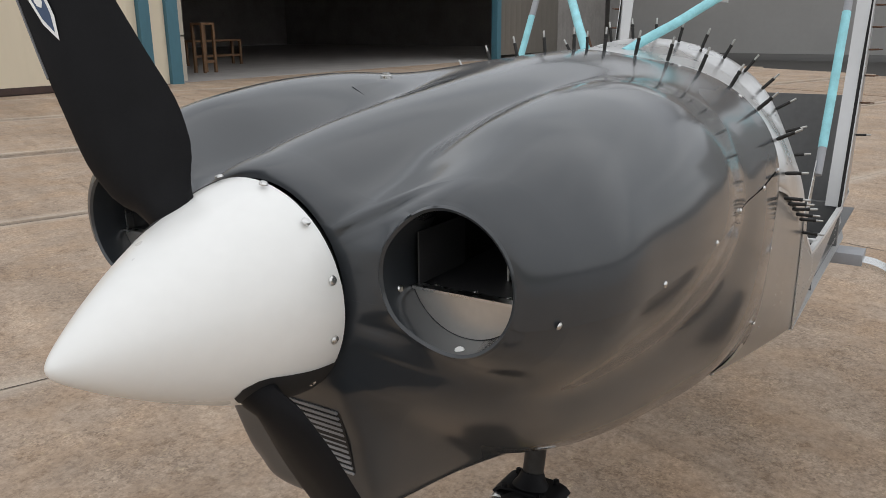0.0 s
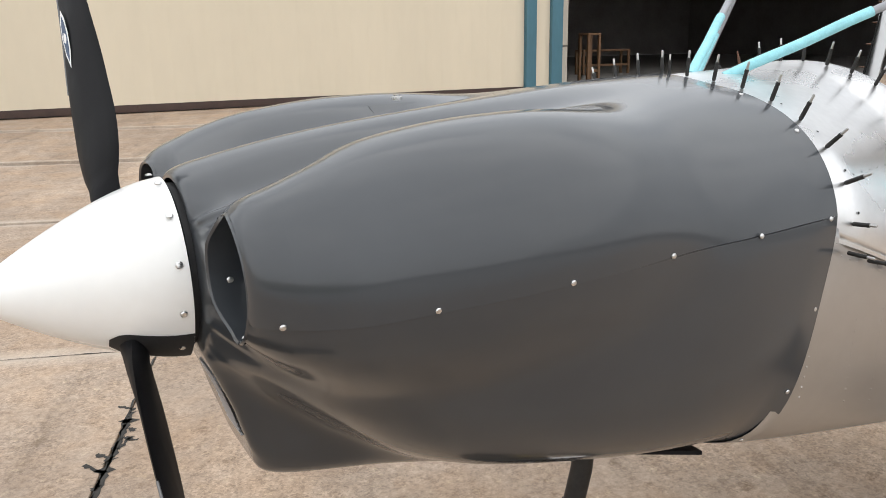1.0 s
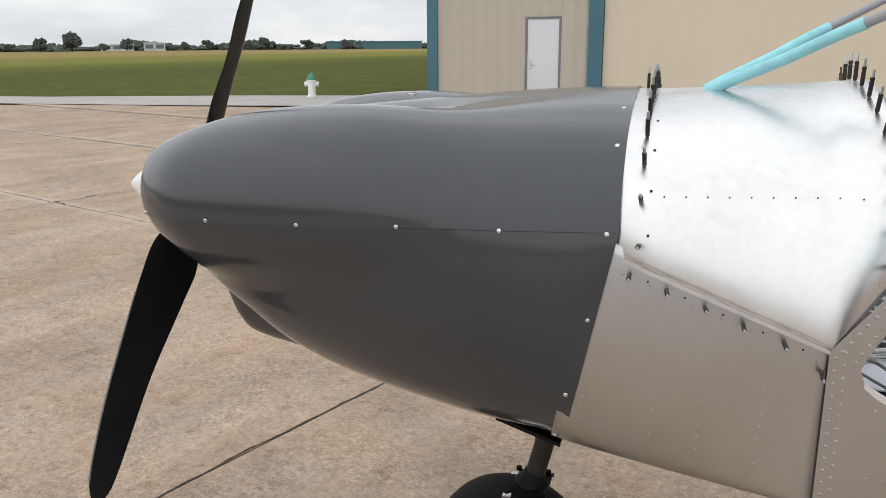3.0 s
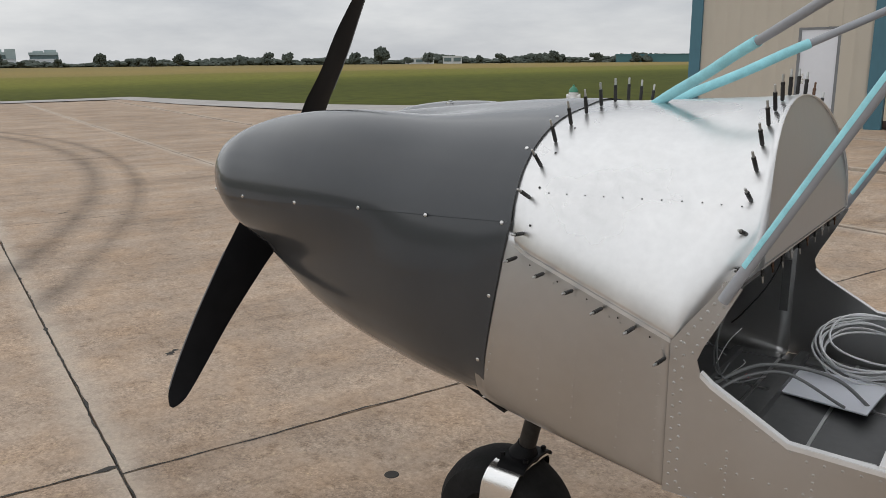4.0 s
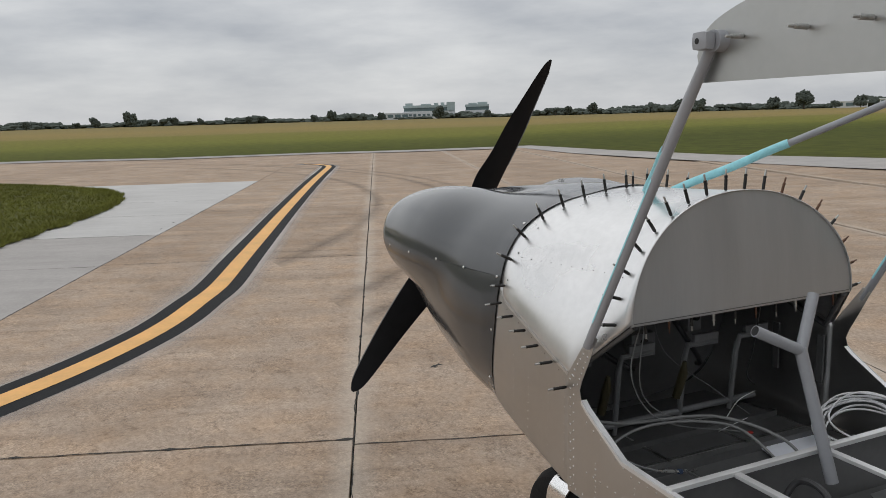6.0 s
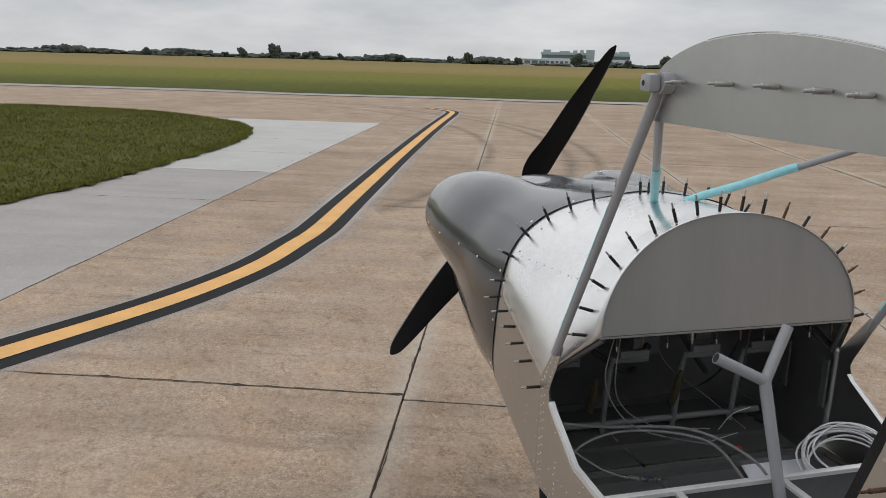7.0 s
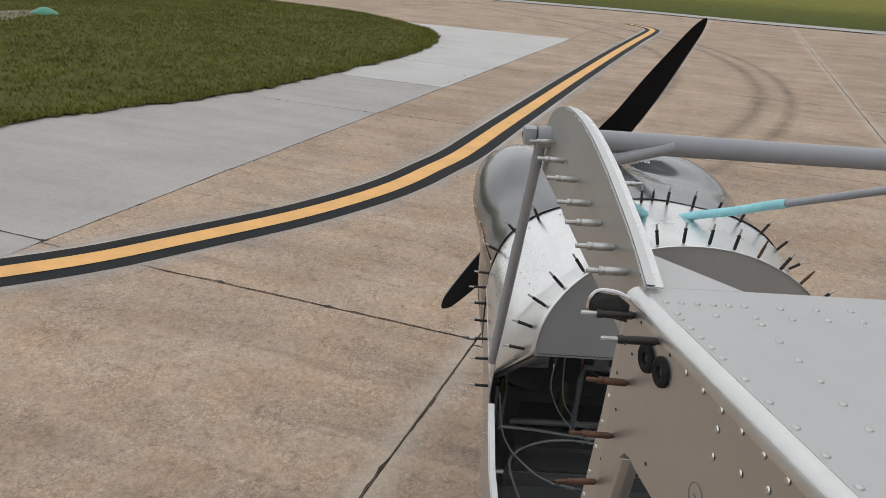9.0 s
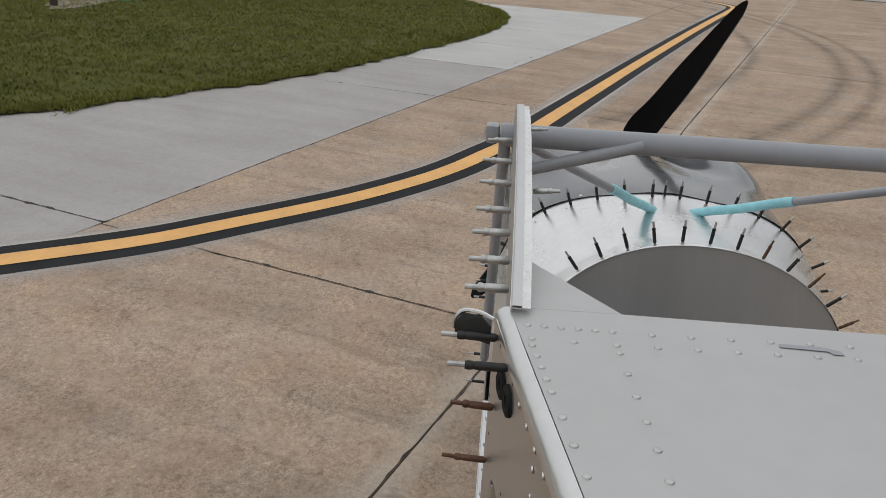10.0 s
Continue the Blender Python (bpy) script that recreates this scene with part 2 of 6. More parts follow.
        l.new(stones.outputs["Color"], sepc.inputs["Color"]), l.new(sepc.outputs["Red"], tone.inputs["Value"])
        bare.inputs["From Min"].default_value, bare.inputs["From Max"].default_value = 0.40, 0.58
        bare.inputs["To Min"].default_value = 0.25
        l.new(noise_of(2.3, 5), bare.inputs["Value"])
        worn.inputs["From Min"].default_value, worn.inputs["From Max"].default_value = 0.60, 0.635
        worn.inputs["To Min"].default_value, worn.inputs["To Max"].default_value = 1.0, 0.85
        l.new(noise_of(1.15, 7, mp.outputs["Vector"], 0.62), worn.inputs["Value"])
        hsv = n.new("ShaderNodeHueSaturation")
        l.new(calc("MULTIPLY", worn.outputs["Result"], calc("MULTIPLY_ADD", tone.outputs["Result"], bare.outputs["Result"], 1.0)), hsv.inputs["Value"])
        l.new(last, hsv.inputs["Color"])
        last = hsv.outputs["Color"]
        # sandy paste in broad areas
        mr = n.new("ShaderNodeMapRange")
        mr.inputs["From Min"].default_value, mr.inputs["From Max"].default_value, mr.inputs["To Max"].default_value = 0.42, 0.66, 0.45
        l.new(noise_of(1.9, 6, rough=0.65), mr.inputs["Value"])
        mix = n.new("ShaderNodeMix")
        mix.data_type, mix.blend_type = "RGBA", "MULTIPLY"
        l.new(mr.outputs["Result"], mix.inputs["Factor"]), l.new(last, mix.inputs["A"])
        mix.inputs["B"].default_value = (1.16, 0.99, 0.80, 1)
        last = mix.outputs["Result"]
    if rubber:
        # pale dust rubbed into the slabs' edges along the joints
        dot = n.new("ShaderNodeVectorMath")
        dot.operation = "DOT_PRODUCT"
        dot.inputs[1].default_value = (0.345, 0.9385, 0)
        l.new(pos, dot.inputs[0])
        cell_v = calc("FRACT", calc("MULTIPLY_ADD", dot.outputs["Value"], 1 / 3.63, 1.02 / 3.63 + 20.5), 0.0)
        gap = calc("MULTIPLY", calc("ABSOLUTE", calc("SUBTRACT", cell_v, 0.5), 0.0), 3.63)
        near = n.new("ShaderNodeMapRange")
        near.inputs["From Min"].default_value, near.inputs["From Max"].default_value = 0.16, 0.02
        l.new(calc("MULTIPLY_ADD", noise_of(3.5, 5), 0.14, calc("SUBTRACT", gap, 0.07)), near.inputs["Value"])
        mix = n.new("ShaderNodeMix")
        mix.data_type = "RGBA"
        l.new(calc("MULTIPLY", calc("MULTIPLY", near.outputs["Result"], calc("GREATER_THAN", dot.outputs["Value"], -2.5)), calc("MULTIPLY", noise_of(1.1, 3), 0.8)), mix.inputs["Factor"]), l.new(last, mix.inputs["A"])
        mix.inputs["B"].default_value = (0.56, 0.50, 0.43, 1)
        last = mix.outputs["Result"]
        sep = n.new("ShaderNodeSeparateXYZ")
        l.new(pos, sep.inputs["Vector"])
        for cx, cy, rad, wide in ((-21.3, -15.0, 22.28, 0.22), (-21.3, -15.0, 22.85, 0.18), (-21.3, -15.0, 20.55, 0.20)):
            dx, dy = calc("SUBTRACT", sep.outputs["X"], cx), calc("SUBTRACT", sep.outputs["Y"], cy)
            away = calc("SQRT", calc("MULTIPLY_ADD", dx, dx, calc("MULTIPLY", dy, dy)), 0.0)
            ring = calc("SUBTRACT", 1.0, calc("MINIMUM", calc("DIVIDE", calc("ABSOLUTE", calc("SUBTRACT", away, rad), 0.0), wide), 1.0))
            side = calc("GREATER_THAN", dy, 15.6)
            mark = calc("MULTIPLY", calc("MULTIPLY", ring, side), calc("MULTIPLY", noise_of(1.4, 4), 0.8))
            mix = n.new("ShaderNodeMix")
            mix.data_type = "RGBA"
            l.new(mark, mix.inputs["Factor"]), l.new(last, mix.inputs["A"])
            mix.inputs["B"].default_value = (0.07, 0.06, 0.052, 1)
            last = mix.outputs["Result"]
    l.new(last, b.inputs["Base Color"])
    b.inputs["Roughness"].default_value, b.inputs["Specular IOR Level"].default_value = 0.92, 0.12
    bn = n.new("ShaderNodeBump")
    bn.inputs["Strength"].default_value, bn.inputs["Distance"].default_value = 0.6, 0.008
    l.new(grit, bn.inputs["Height"]), l.new(bn.outputs["Normal"], b.inputs["Normal"])
    return m


CONCRETE = concrete("old_concrete", (0.215, 0.160, 0.119), (0.56, 0.448, 0.352), rubber=True)
FRESH_CONCRETE = concrete("fresh_concrete", (0.42, 0.41, 0.395), (0.60, 0.59, 0.57), pitted=0.2)
NEW_CONCRETE = concrete("new_concrete", (0.305, 0.287, 0.27), (0.485, 0.462, 0.44), pitted=0.3)


def field_material():
    """Mown grass near, pale track and ripening crop further out, in strips along the runway side."""
    m = bpy.data.materials.new("field")
    m.use_nodes = True
    n, l = m.node_tree.nodes, m.node_tree.links
    b = n["Principled BSDF"]
    geo, dot, sep = n.new("ShaderNodeNewGeometry"), n.new("ShaderNodeVectorMath"), n.new("ShaderNodeMapRange")
    dot.operation = "DOT_PRODUCT"
    dot.inputs[1].default_value = (-0.985, 0.17, 0)
    big, fine = n.new("ShaderNodeTexNoise"), n.new("ShaderNodeTexNoise")
    big.inputs["Scale"].default_value, big.inputs["Detail"].default_value = 0.05, 6
    fine.inputs["Scale"].default_value, fine.inputs["Detail"].default_value = 1.6, 6
    wob = n.new("ShaderNodeMath")
    wob.operation = "MULTIPLY_ADD"
    wob.inputs[1].default_value = 9.0
    for t in (dot, big, fine):
        l.new(geo.outputs["Position"], t.inputs[0] if t is dot else t.inputs["Vector"])
    l.new(big.outputs["Fac"], wob.inputs[0]), l.new(dot.outputs["Value"], wob.inputs[2])
    sep.inputs["From Min"].default_value, sep.inputs["From Max"].default_value = 0, 400
    l.new(wob.outputs[0], sep.inputs["Value"])
    ramp = n.new("ShaderNodeValToRGB")
    stops = [(0.0, (0.090, 0.098, 0.020)), (0.11, (0.068, 0.078, 0.013)), (0.15, (0.098, 0.108, 0.018)), (0.185, (0.160, 0.160, 0.030)), (0.285, (0.185, 0.170, 0.040)),
             (0.31, (0.235, 0.185, 0.068)), (0.42, (0.265, 0.200, 0.072)), (0.8, (0.225, 0.180, 0.075))]
    while len(ramp.color_ramp.elements) < len(stops):
        ramp.color_ramp.elements.new(0.5)
    for e, (p, c) in zip(ramp.color_ramp.elements, stops):
        e.position, e.color = p, (*c, 1)
    l.new(sep.outputs["Result"], ramp.inputs["Fac"])
    mr = n.new("ShaderNodeMapRange")
    mr.inputs["From Min"].default_value, mr.inputs["From Max"].default_value = 0.3, 0.7
    mr.inputs["To Min"].default_value, mr.inputs["To Max"].default_value = 0.74, 1.22
    l.new(fine.outputs["Fac"], mr.inputs["Value"])
    hsv = n.new("ShaderNodeHueSaturation")
    l.new(mr.outputs["Result"], hsv.inputs["Value"]), l.new(ramp.outputs["Color"], hsv.inputs["Color"])
    l.new(hsv.outputs["Color"], b.inputs["Base Color"])
    b.inputs["Roughness"].default_value, b.inputs["Specular IOR Level"].default_value = 0.95, 0.08
    bn = n.new("ShaderNodeBump")
    bn.inputs["Strength"].default_value, bn.inputs["Distance"].default_value = 0.35, 0.06
    l.new(fine.outputs["Fac"], bn.inputs["Height"]), l.new(bn.outputs["Normal"], b.inputs["Normal"])
    return m


FIELD = field_material()
COWL.node_tree.nodes["Principled BSDF"].inputs["Specular IOR Level"].default_value = 0.35
COWL.node_tree.nodes["Principled BSDF"].inputs["Coat IOR"].default_value = 1.42
for leafy in (LEAF, BLADE, TURF, BLACK_PAINT, BLACK, RUBBER):
    leafy.node_tree.nodes["Principled BSDF"].inputs["Specular IOR Level"].default_value = 0.1


# ---- mesh tools ----
def finish(bm, name, mat, angle=32):
    bmesh.ops.recalc_face_normals(bm, faces=bm.faces)
    for f in bm.faces:
        f.smooth = True
    limit = radians(angle)
    for e in bm.edges:
        if len(e.link_faces) == 2 and e.calc_face_angle(0) > limit:
            e.smooth = False
    me = bpy.data.meshes.new(name)
    bm.to_mesh(me)
    bm.free()
    me.materials.append(mat)
    return me


def part(name, bm, mat, parent=None, label="", angle=32):
    """One bmesh as one mesh object under a thing or a part."""
    ob = new(name, finish(bm, name, mat, angle) if isinstance(bm, bmesh.types.BMesh) else bm)
    ob.parent = parent
    if parent is not None and parent.type == "EMPTY":
        ob.matrix_parent_inverse = Matrix.Translation(-parent.location)
    return tagged(ob, label)


def thing(name, label, category, at=(0, 0, 0), group="", kind=""):
    ob = new(name)
    ob.location = at
    ob.empty_display_size = 0.05
    return tagged(ob, label, category, group, kind)


def single(name, bm, mat, label, category="", group="", kind="", angle=32):
    return tagged(part(name, bm, mat, None, "", angle), label, category, group, kind)


def tube(bm, pts, r, seg=12, caps=True):
    """A round tube along a line of points; r: one radius or one a point."""
    pts = [Vector(p) for p in pts]
    rs = r if isinstance(r, (list, tuple)) else [r] * len(pts)
    rings, side = [], None
    for k, p in enumerate(pts):
        d = (pts[min(k + 1, len(pts) - 1)] - pts[max(k - 1, 0)]).normalized()
        if side is None:
            side = d.orthogonal().normalized()
        side = (side - d * side.dot(d)).normalized()
        up = d.cross(side)
        rings.append([bm.verts.new(p + rs[k] * (math.cos(a) * side + math.sin(a) * up)) for a in (2 * math.pi * j / seg for j in range(seg))])
    for a, b in zip(rings, rings[1:]):
        for j in range(seg):
            bm.faces.new((a[j], a[(j + 1) % seg], b[(j + 1) % seg], b[j]))
    if caps:
        bm.faces.new(rings[0][::-1]), bm.faces.new(rings[-1])
    return bm


def arc(points, n=24):
    """A smooth curve through points (Catmull-Rom)."""
    p = [Vector(q) for q in points]
    p = [2 * p[0] - p[1], *p, 2 * p[-1] - p[-2]]
    out = []
    for k in range(1, len(p) - 2):
        a, b, c, d = p[k - 1 : k + 3]
        for j in range(n):
            t = j / n
            out.append(0.5 * (2 * b + (c - a) * t + (2 * a - 5 * b + 4 * c - d) * t * t + (3 * b - a - 3 * c + d) * t**3))
    return [*out, p[-2]]


def box(bm, lo, hi, bevel=0.0, m=None):
    c = [(a + b) / 2 for a, b in zip(lo, hi)]
    s = [abs(b - a) for a, b in zip(lo, hi)]
    made = bmesh.ops.create_cube(bm, size=1, matrix=(m or Matrix()) @ Matrix.Translation(c) @ Matrix.Diagonal((*s, 1)))
    if bevel:
        es = list({e for v in made["verts"] for e in v.link_edges})
        bmesh.ops.bevel(bm, geom=es, offset=bevel, segments=2, affect="EDGES", profile=0.7)
    return bm


def plate(bm, outline, push):
    """A flat plate: an outline of points in one plane, pushed to its thickness."""
    push = Vector(push)
    a = [bm.verts.new(p) for p in outline]
    b = [bm.verts.new(Vector(p) + push) for p in outline]
    bm.faces.new(a), bm.faces.new(b[::-1])
    for j in range(len(a)):
        k = (j + 1) % len(a)
        bm.faces.new((a[j], b[j], b[k], a[k]))
    return bm


def lathe(bm, profile, m=None, seg=32):
    """Rows of (along x, radius) turned round the x axis."""
    m = m or Matrix()
    rings = []
    for x, r in profile:
        if r < 1e-5:
            rings.append([bm.verts.new(m @ Vector((x, 0, 0)))])
        else:
            rings.append([bm.verts.new(m @ Vector((x, r * math.cos(a), r * math.sin(a)))) for a in (2 * math.pi * j / seg for j in range(seg))])
    for a, b in zip(rings, rings[1:]):
        for j in range(seg):
            k = (j + 1) % seg
            q = [a[j % len(a)], a[k % len(a)], b[k % len(b)], b[j % len(b)]]
            q = [v for i, v in enumerate(q) if v not in q[:i]]
            if len(q) > 2:
                bm.faces.new(q)
    return bm


def strip(bm, rows, thick=0.0):
    """A sheet through rows of points; thick: pushed along its normals afterwards by a solidify of the mesh."""
    vs = [[bm.verts.new(p) for p in row] for row in rows]
    made = []
    for a, b in zip(vs, vs[1:]):
        for j in range(len(a) - 1):
            q = [a[j], a[j + 1], b[j + 1], b[j]]
            if len({tuple(round(c, 6) for c in v.co) for v in q}) == 4:
                made.append(bm.faces.new(q))
    if thick:
        bmesh.ops.recalc_face_normals(bm, faces=made)
        bmesh.ops.solidify(bm, geom=made, thickness=thick)
    return bm


def aim(at, way):
    """A pose at a place whose x axis points along way."""
    return Matrix.Translation(at) @ Vector(way).to_track_quat("X", "Z").to_matrix().to_4x4()


# ---- ground ----
U, V = Vector((-0.9385, 0.345, 0)), Vector((0.345, 0.9385, 0))


def at_uv(u, v, z=0.0):
    return U * u + V * v + Vector((0, 0, z))


def rise(x, y):
    """Height of the ground, which climbs gently towards the hangar and levels out before it."""
    v = x * V.x + y * V.y
    return 0.026 * min(max(v - 6.24, 0.0), 7.26) + 0.009 * min(max(v - 13.5, 0.0), 3.63)


def sheet(bm, outline, z):
    vs = [bm.verts.new((x, y, z)) for x, y in outline]
    return bmesh.ops.triangle_fill(bm, use_beauty=True, edges=[bm.edges.new((vs[k], vs[(k + 1) % len(vs)])) for k in range(len(vs))])


# the apron's outer edge towards the field, from the near side round to the hangar
EDGE = [(-60, -60), (-50, -16), (-45.5, -2.5), (-42.3, 2.8), (-40.6, 10.4), (-38.6, 15.0), (-36.4, 21.6), (-27.5, 20.3), (-20, 19.7), (-13, 20.6), (-6.2, 21.4)]
bm = bmesh.new()
near = [bm.verts.new((x, y, 0.036 + rise(x, y))) for x, y in [*EDGE, (-6.2, 46), (40, 46)]]
rings = [near]
for wide in (4, 11):
    ring = []
    for x, y in [*EDGE, (-6.2, 46), (40, 46)]:
        out = Vector((0, 1, 0)) if y > 40 else Vector((x + 12, y, 0)).normalized()
        p = Vector((x, y, 0)) + out * wide
        ring.append(bm.verts.new((p.x, p.y, 0.055 + rise(p.x, p.y))))
    rings.append(ring)
far = [bm.verts.new((x, y, 0.012)) for x, y in ((-900, -2600), (-2600, -1400), (-2600, -700), (-2600, 0), (-2600, 500), (-2600, 1000), (-2200, 1700),
                                               (-1700, 2200), (-1200, 2600), (-700, 2600), (-300, 2600), (300, 2600), (2600, 2600))]
for a, b in zip(rings, [*rings[1:], far]):
    for k in range(len(near) - 1):
        bm.faces.new((a[k], a[k + 1], b[k + 1], b[k]))
single("field", bm, FIELD, "mown green grass turning to ripe yellow crop further out", "field", kind="structure")
bm = bmesh.new()
box(bm, (-2600, -2600, -0.30), (2600, 2600, -0.05))
single("ground", bm, JOINT, "dark compacted soil under the concrete apron", "ground", kind="structure")

# pale mown track far out in the field
bm = bmesh.new()
strip(bm, [[Vector((x - 2.4, y, 0.05)), Vector((x + 2.4, y, 0.05))] for x, y in ((-96, -190), (-108, -60), (-113, -10), (-118, 20), (-124, 80), (-130, 190))])
single("track", bm, TRACK, "pale gravel track across the far field", "track", kind="structure")

# pale shoulder along the field
bm = bmesh.new()
inner = [(-56, -60), (-47.6, -16), (-43.3, -2.5), (-40.3, 2.8), (-38.7, 10.4), (-36.7, 14.0), (-34.8, 20.0), (-27.3, 18.2), (-20, 17.4), (-13, 17.1), (-6.2, 17.3)]
a = [bm.verts.new((x, y, 0.030 + rise(x, y))) for x, y in EDGE]
b = [bm.verts.new((x, y, 0.030 + rise(x, y))) for x, y in inner]
for k in range(len(a) - 1):
    bm.faces.new((a[k], a[k + 1], b[k + 1], b[k]))
single("pavement", bm, NEW_CONCRETE, "pale concrete shoulder between apron and grass", "pavement", kind="structure")


def smooth_line(points, n=10):
    return [(p.x, p.y) for p in arc([(x, y, 0) for x, y in points], n)]


ISLAND = [(-4.6, -9.5), (-5.5, -7.4), (-6.3, -6.34), (-6.95, -5.66), (-8.09, -4.89), (-9.28, -3.98), (-10.66, -3.24), (-12.48, -2.54), (-14.73, -1.65), (-17.22, -0.9),
          (-19.6, -0.6), (-21.4, -0.72), (-22.9, -1.2), (-25.75, -2.81), (-27.6, -4.7), (-29.5, -8)]
rng = random.Random(7)
edge_line = [(x + rng.uniform(-0.07, 0.07), y + rng.uniform(-0.07, 0.07)) for x, y in smooth_line(ISLAND, 12)]
bm = bmesh.new()
sheet(bm, [*edge_line, (-34, -22), (-26, -40), (-3, -30)], 0.035)
single("grass_island", bm, TURF, "rough green grass island with a ragged edge", "grass", kind="structure")

# grass blades: a fringe along the island's edge, and tufts all over it
def inside(x, y, ring):
    odd = False
    for (x0, y0), (x1, y1) in zip(ring, ring[1:] + ring[:1]):
        if (y0 > y) != (y1 > y) and x < (x1 - x0) * (y - y0) / (y1 - y0) + x0:
            odd = not odd
    return odd


plain_edge = [*ISLAND, (-34, -22), (-3, -22)]
verts, faces = [], []


def blade(x, y):
    h, a, w = rng.uniform(0.02, 0.075), rng.uniform(0, 6.28), rng.uniform(0.007, 0.017)
    lx, ly = rng.uniform(-0.07, 0.07), rng.uniform(-0.07, 0.07)
    q = len(verts)
    verts.extend([(x - w * math.cos(a), y - w * math.sin(a), 0.02), (x + w * math.cos(a), y + w * math.sin(a), 0.02), (x + lx, y + ly, 0.03 + h)])
    faces.append((q, q + 1, q + 2))


for k in range(16000):
    j = rng.randrange(4, len(edge_line) - 1)
    (x0, y0), (x1, y1) = edge_line[j], edge_line[j + 1]
    t, inward = rng.random(), abs(rng.gauss(0, 0.25)) - 0.03
    n = Vector((y1 - y0, x0 - x1, 0)).normalized()
    n = -n if n.y > 0 else n
    blade(x0 + (x1 - x0) * t + n.x * inward, y0 + (y1 - y0) * t + n.y * inward)
for k in range(42000):
    x, y = rng.uniform(-32, -4), rng.uniform(-16, -0.7)
    if inside(x, y, plain_edge):
        for j in range(5):
            blade(x + rng.gauss(0, 0.035), y + rng.gauss(0, 0.035))
me = bpy.data.meshes.new("grass")
me.from_pydata(verts, [], faces)
me.materials.append(BLADE)
tagged(new("grass", me), "short green grass blades covering the island", "grass", kind="stuff")

WASH = concrete("washed_concrete", (0.46, 0.425, 0.395), (0.66, 0.62, 0.58), pitted=0.4)
wash_n, wash_l = WASH.node_tree.nodes, WASH.node_tree.links
wash_at, wash_mix, wash_clear, wash_noise, wash_much = (wash_n.new("ShaderNode" + k) for k in ("Attribute", "MixShader", "BsdfTransparent", "TexNoise", "Math"))
wash_at.attribute_name, wash_much.operation, wash_much.use_clamp = "fade", "MULTIPLY", True
wash_noise.inputs["Scale"].default_value, wash_noise.inputs["Detail"].default_value = 5.0, 5.0
wash_l.new(wash_at.outputs["Fac"], wash_much.inputs[0]), wash_l.new(wash_noise.outputs["Fac"], wash_much.inputs[1])
wash_l.new(wash_n["Principled BSDF"].outputs["BSDF"], wash_mix.inputs[2]), wash_l.new(wash_clear.outputs["BSDF"], wash_mix.inputs[1])
wash_more = wash_n.new("ShaderNodeMath")
wash_more.operation, wash_more.use_clamp, wash_more.inputs[1].default_value = "MULTIPLY", True, 1.45
wash_l.new(wash_much.outputs[0], wash_more.inputs[0]), wash_l.new(wash_more.outputs[0], wash_mix.inputs[0]), wash_l.new(wash_mix.outputs["Shader"], wash_n["Material Output"].inputs["Surface"])
# yellow taxi line with its black borders
LINE = [(-1.5, -5.5), (-2.0, -4.55), (-2.43, -3.9), (-2.95, -3.15), (-3.46, -2.61), (-4.22, -1.86), (-4.92, -1.31), (-5.5, -0.95), (-6.15, -0.64), (-6.95, -0.28), (-8.6, 0.30),
        (-10.8, 1.08), (-14.0, 2.22), (-19.3, 4.15), (-23.5, 5.72), (-26.6, 6.9), (-28.2, 7.45), (-29.3, 7.5), (-30.6, 7.1)]


def ribbon(bm, points, wide, z, n=10):
    pts = arc([(x, y, z) for x, y in points], n)
    rows = []
    for k, p in enumerate(pts):
        d = (pts[min(k + 1, len(pts) - 1)] - pts[max(k - 1, 0)]).normalized()
        s = Vector((-d.y, d.x, 0)) * wide / 2
        rows.append([p - s, p + s])
    return strip(bm, rows)


line = thing("taxi_line", "yellow painted taxi line edged in black on the concrete", "road marking", (-5, -1.27, 0), kind="structure")
part("black_border", ribbon(bmesh.new(), LINE, 0.53, 0.004), BLACK_PAINT, line, "black painted border")
part("yellow_stripe", ribbon(bmesh.new(), LINE, 0.21, 0.008), YELLOW_PAINT, line, "yellow painted stripe")
pts = arc([(x, y, 0.003) for x, y in LINE], 14)
verts, faces, fades = [], [], []
for k, p in enumerate(pts):
    d = (pts[min(k + 1, len(pts) - 1)] - pts[max(k - 1, 0)]).normalized()
    side = Vector((-d.y, d.x, 0))
    for off, fade in ((-0.50, 0.0), (-0.35, 0.45), (-0.25, 1.0), (0.25, 1.0), (0.35, 0.45), (0.50, 0.0)):
        verts.append(tuple(p + side * off)), fades.append(fade)
    if k:
        faces += [(6 * k - 6 + j, 6 * k - 5 + j, 6 * k + 1 + j, 6 * k + j) for j in range(5)]
me = bpy.data.meshes.new("line_wash")
me.from_pydata(verts, [], faces)
me.attributes.new("fade", "FLOAT", "POINT").data.foreach_set("value", fades)
me.materials.append(WASH)
tagged(new("line_wash", me), "pale cleaned concrete beside the painted line", "road marking", kind="structure")


# ---- hangar ----
H0, H1 = Vector((-6.0, 17.35, 0)), Vector((12.9, 16.15, 0))
HX = (H1 - H0).normalized()
HY = Vector((-HX.y, HX.x, 0))
HM = Matrix(((HX.x, HY.x, 0, H0.x), (HX.y, HY.y, 0, H0.y), (0, 0, 1, 0.235), (0, 0, 0, 1)))


def hbox(bm, x0, x1, y0, y1, z0, z1, bevel=0.0):
    return box(bm, (x0, y0, z0), (x1, y1, z1), bevel, HM)


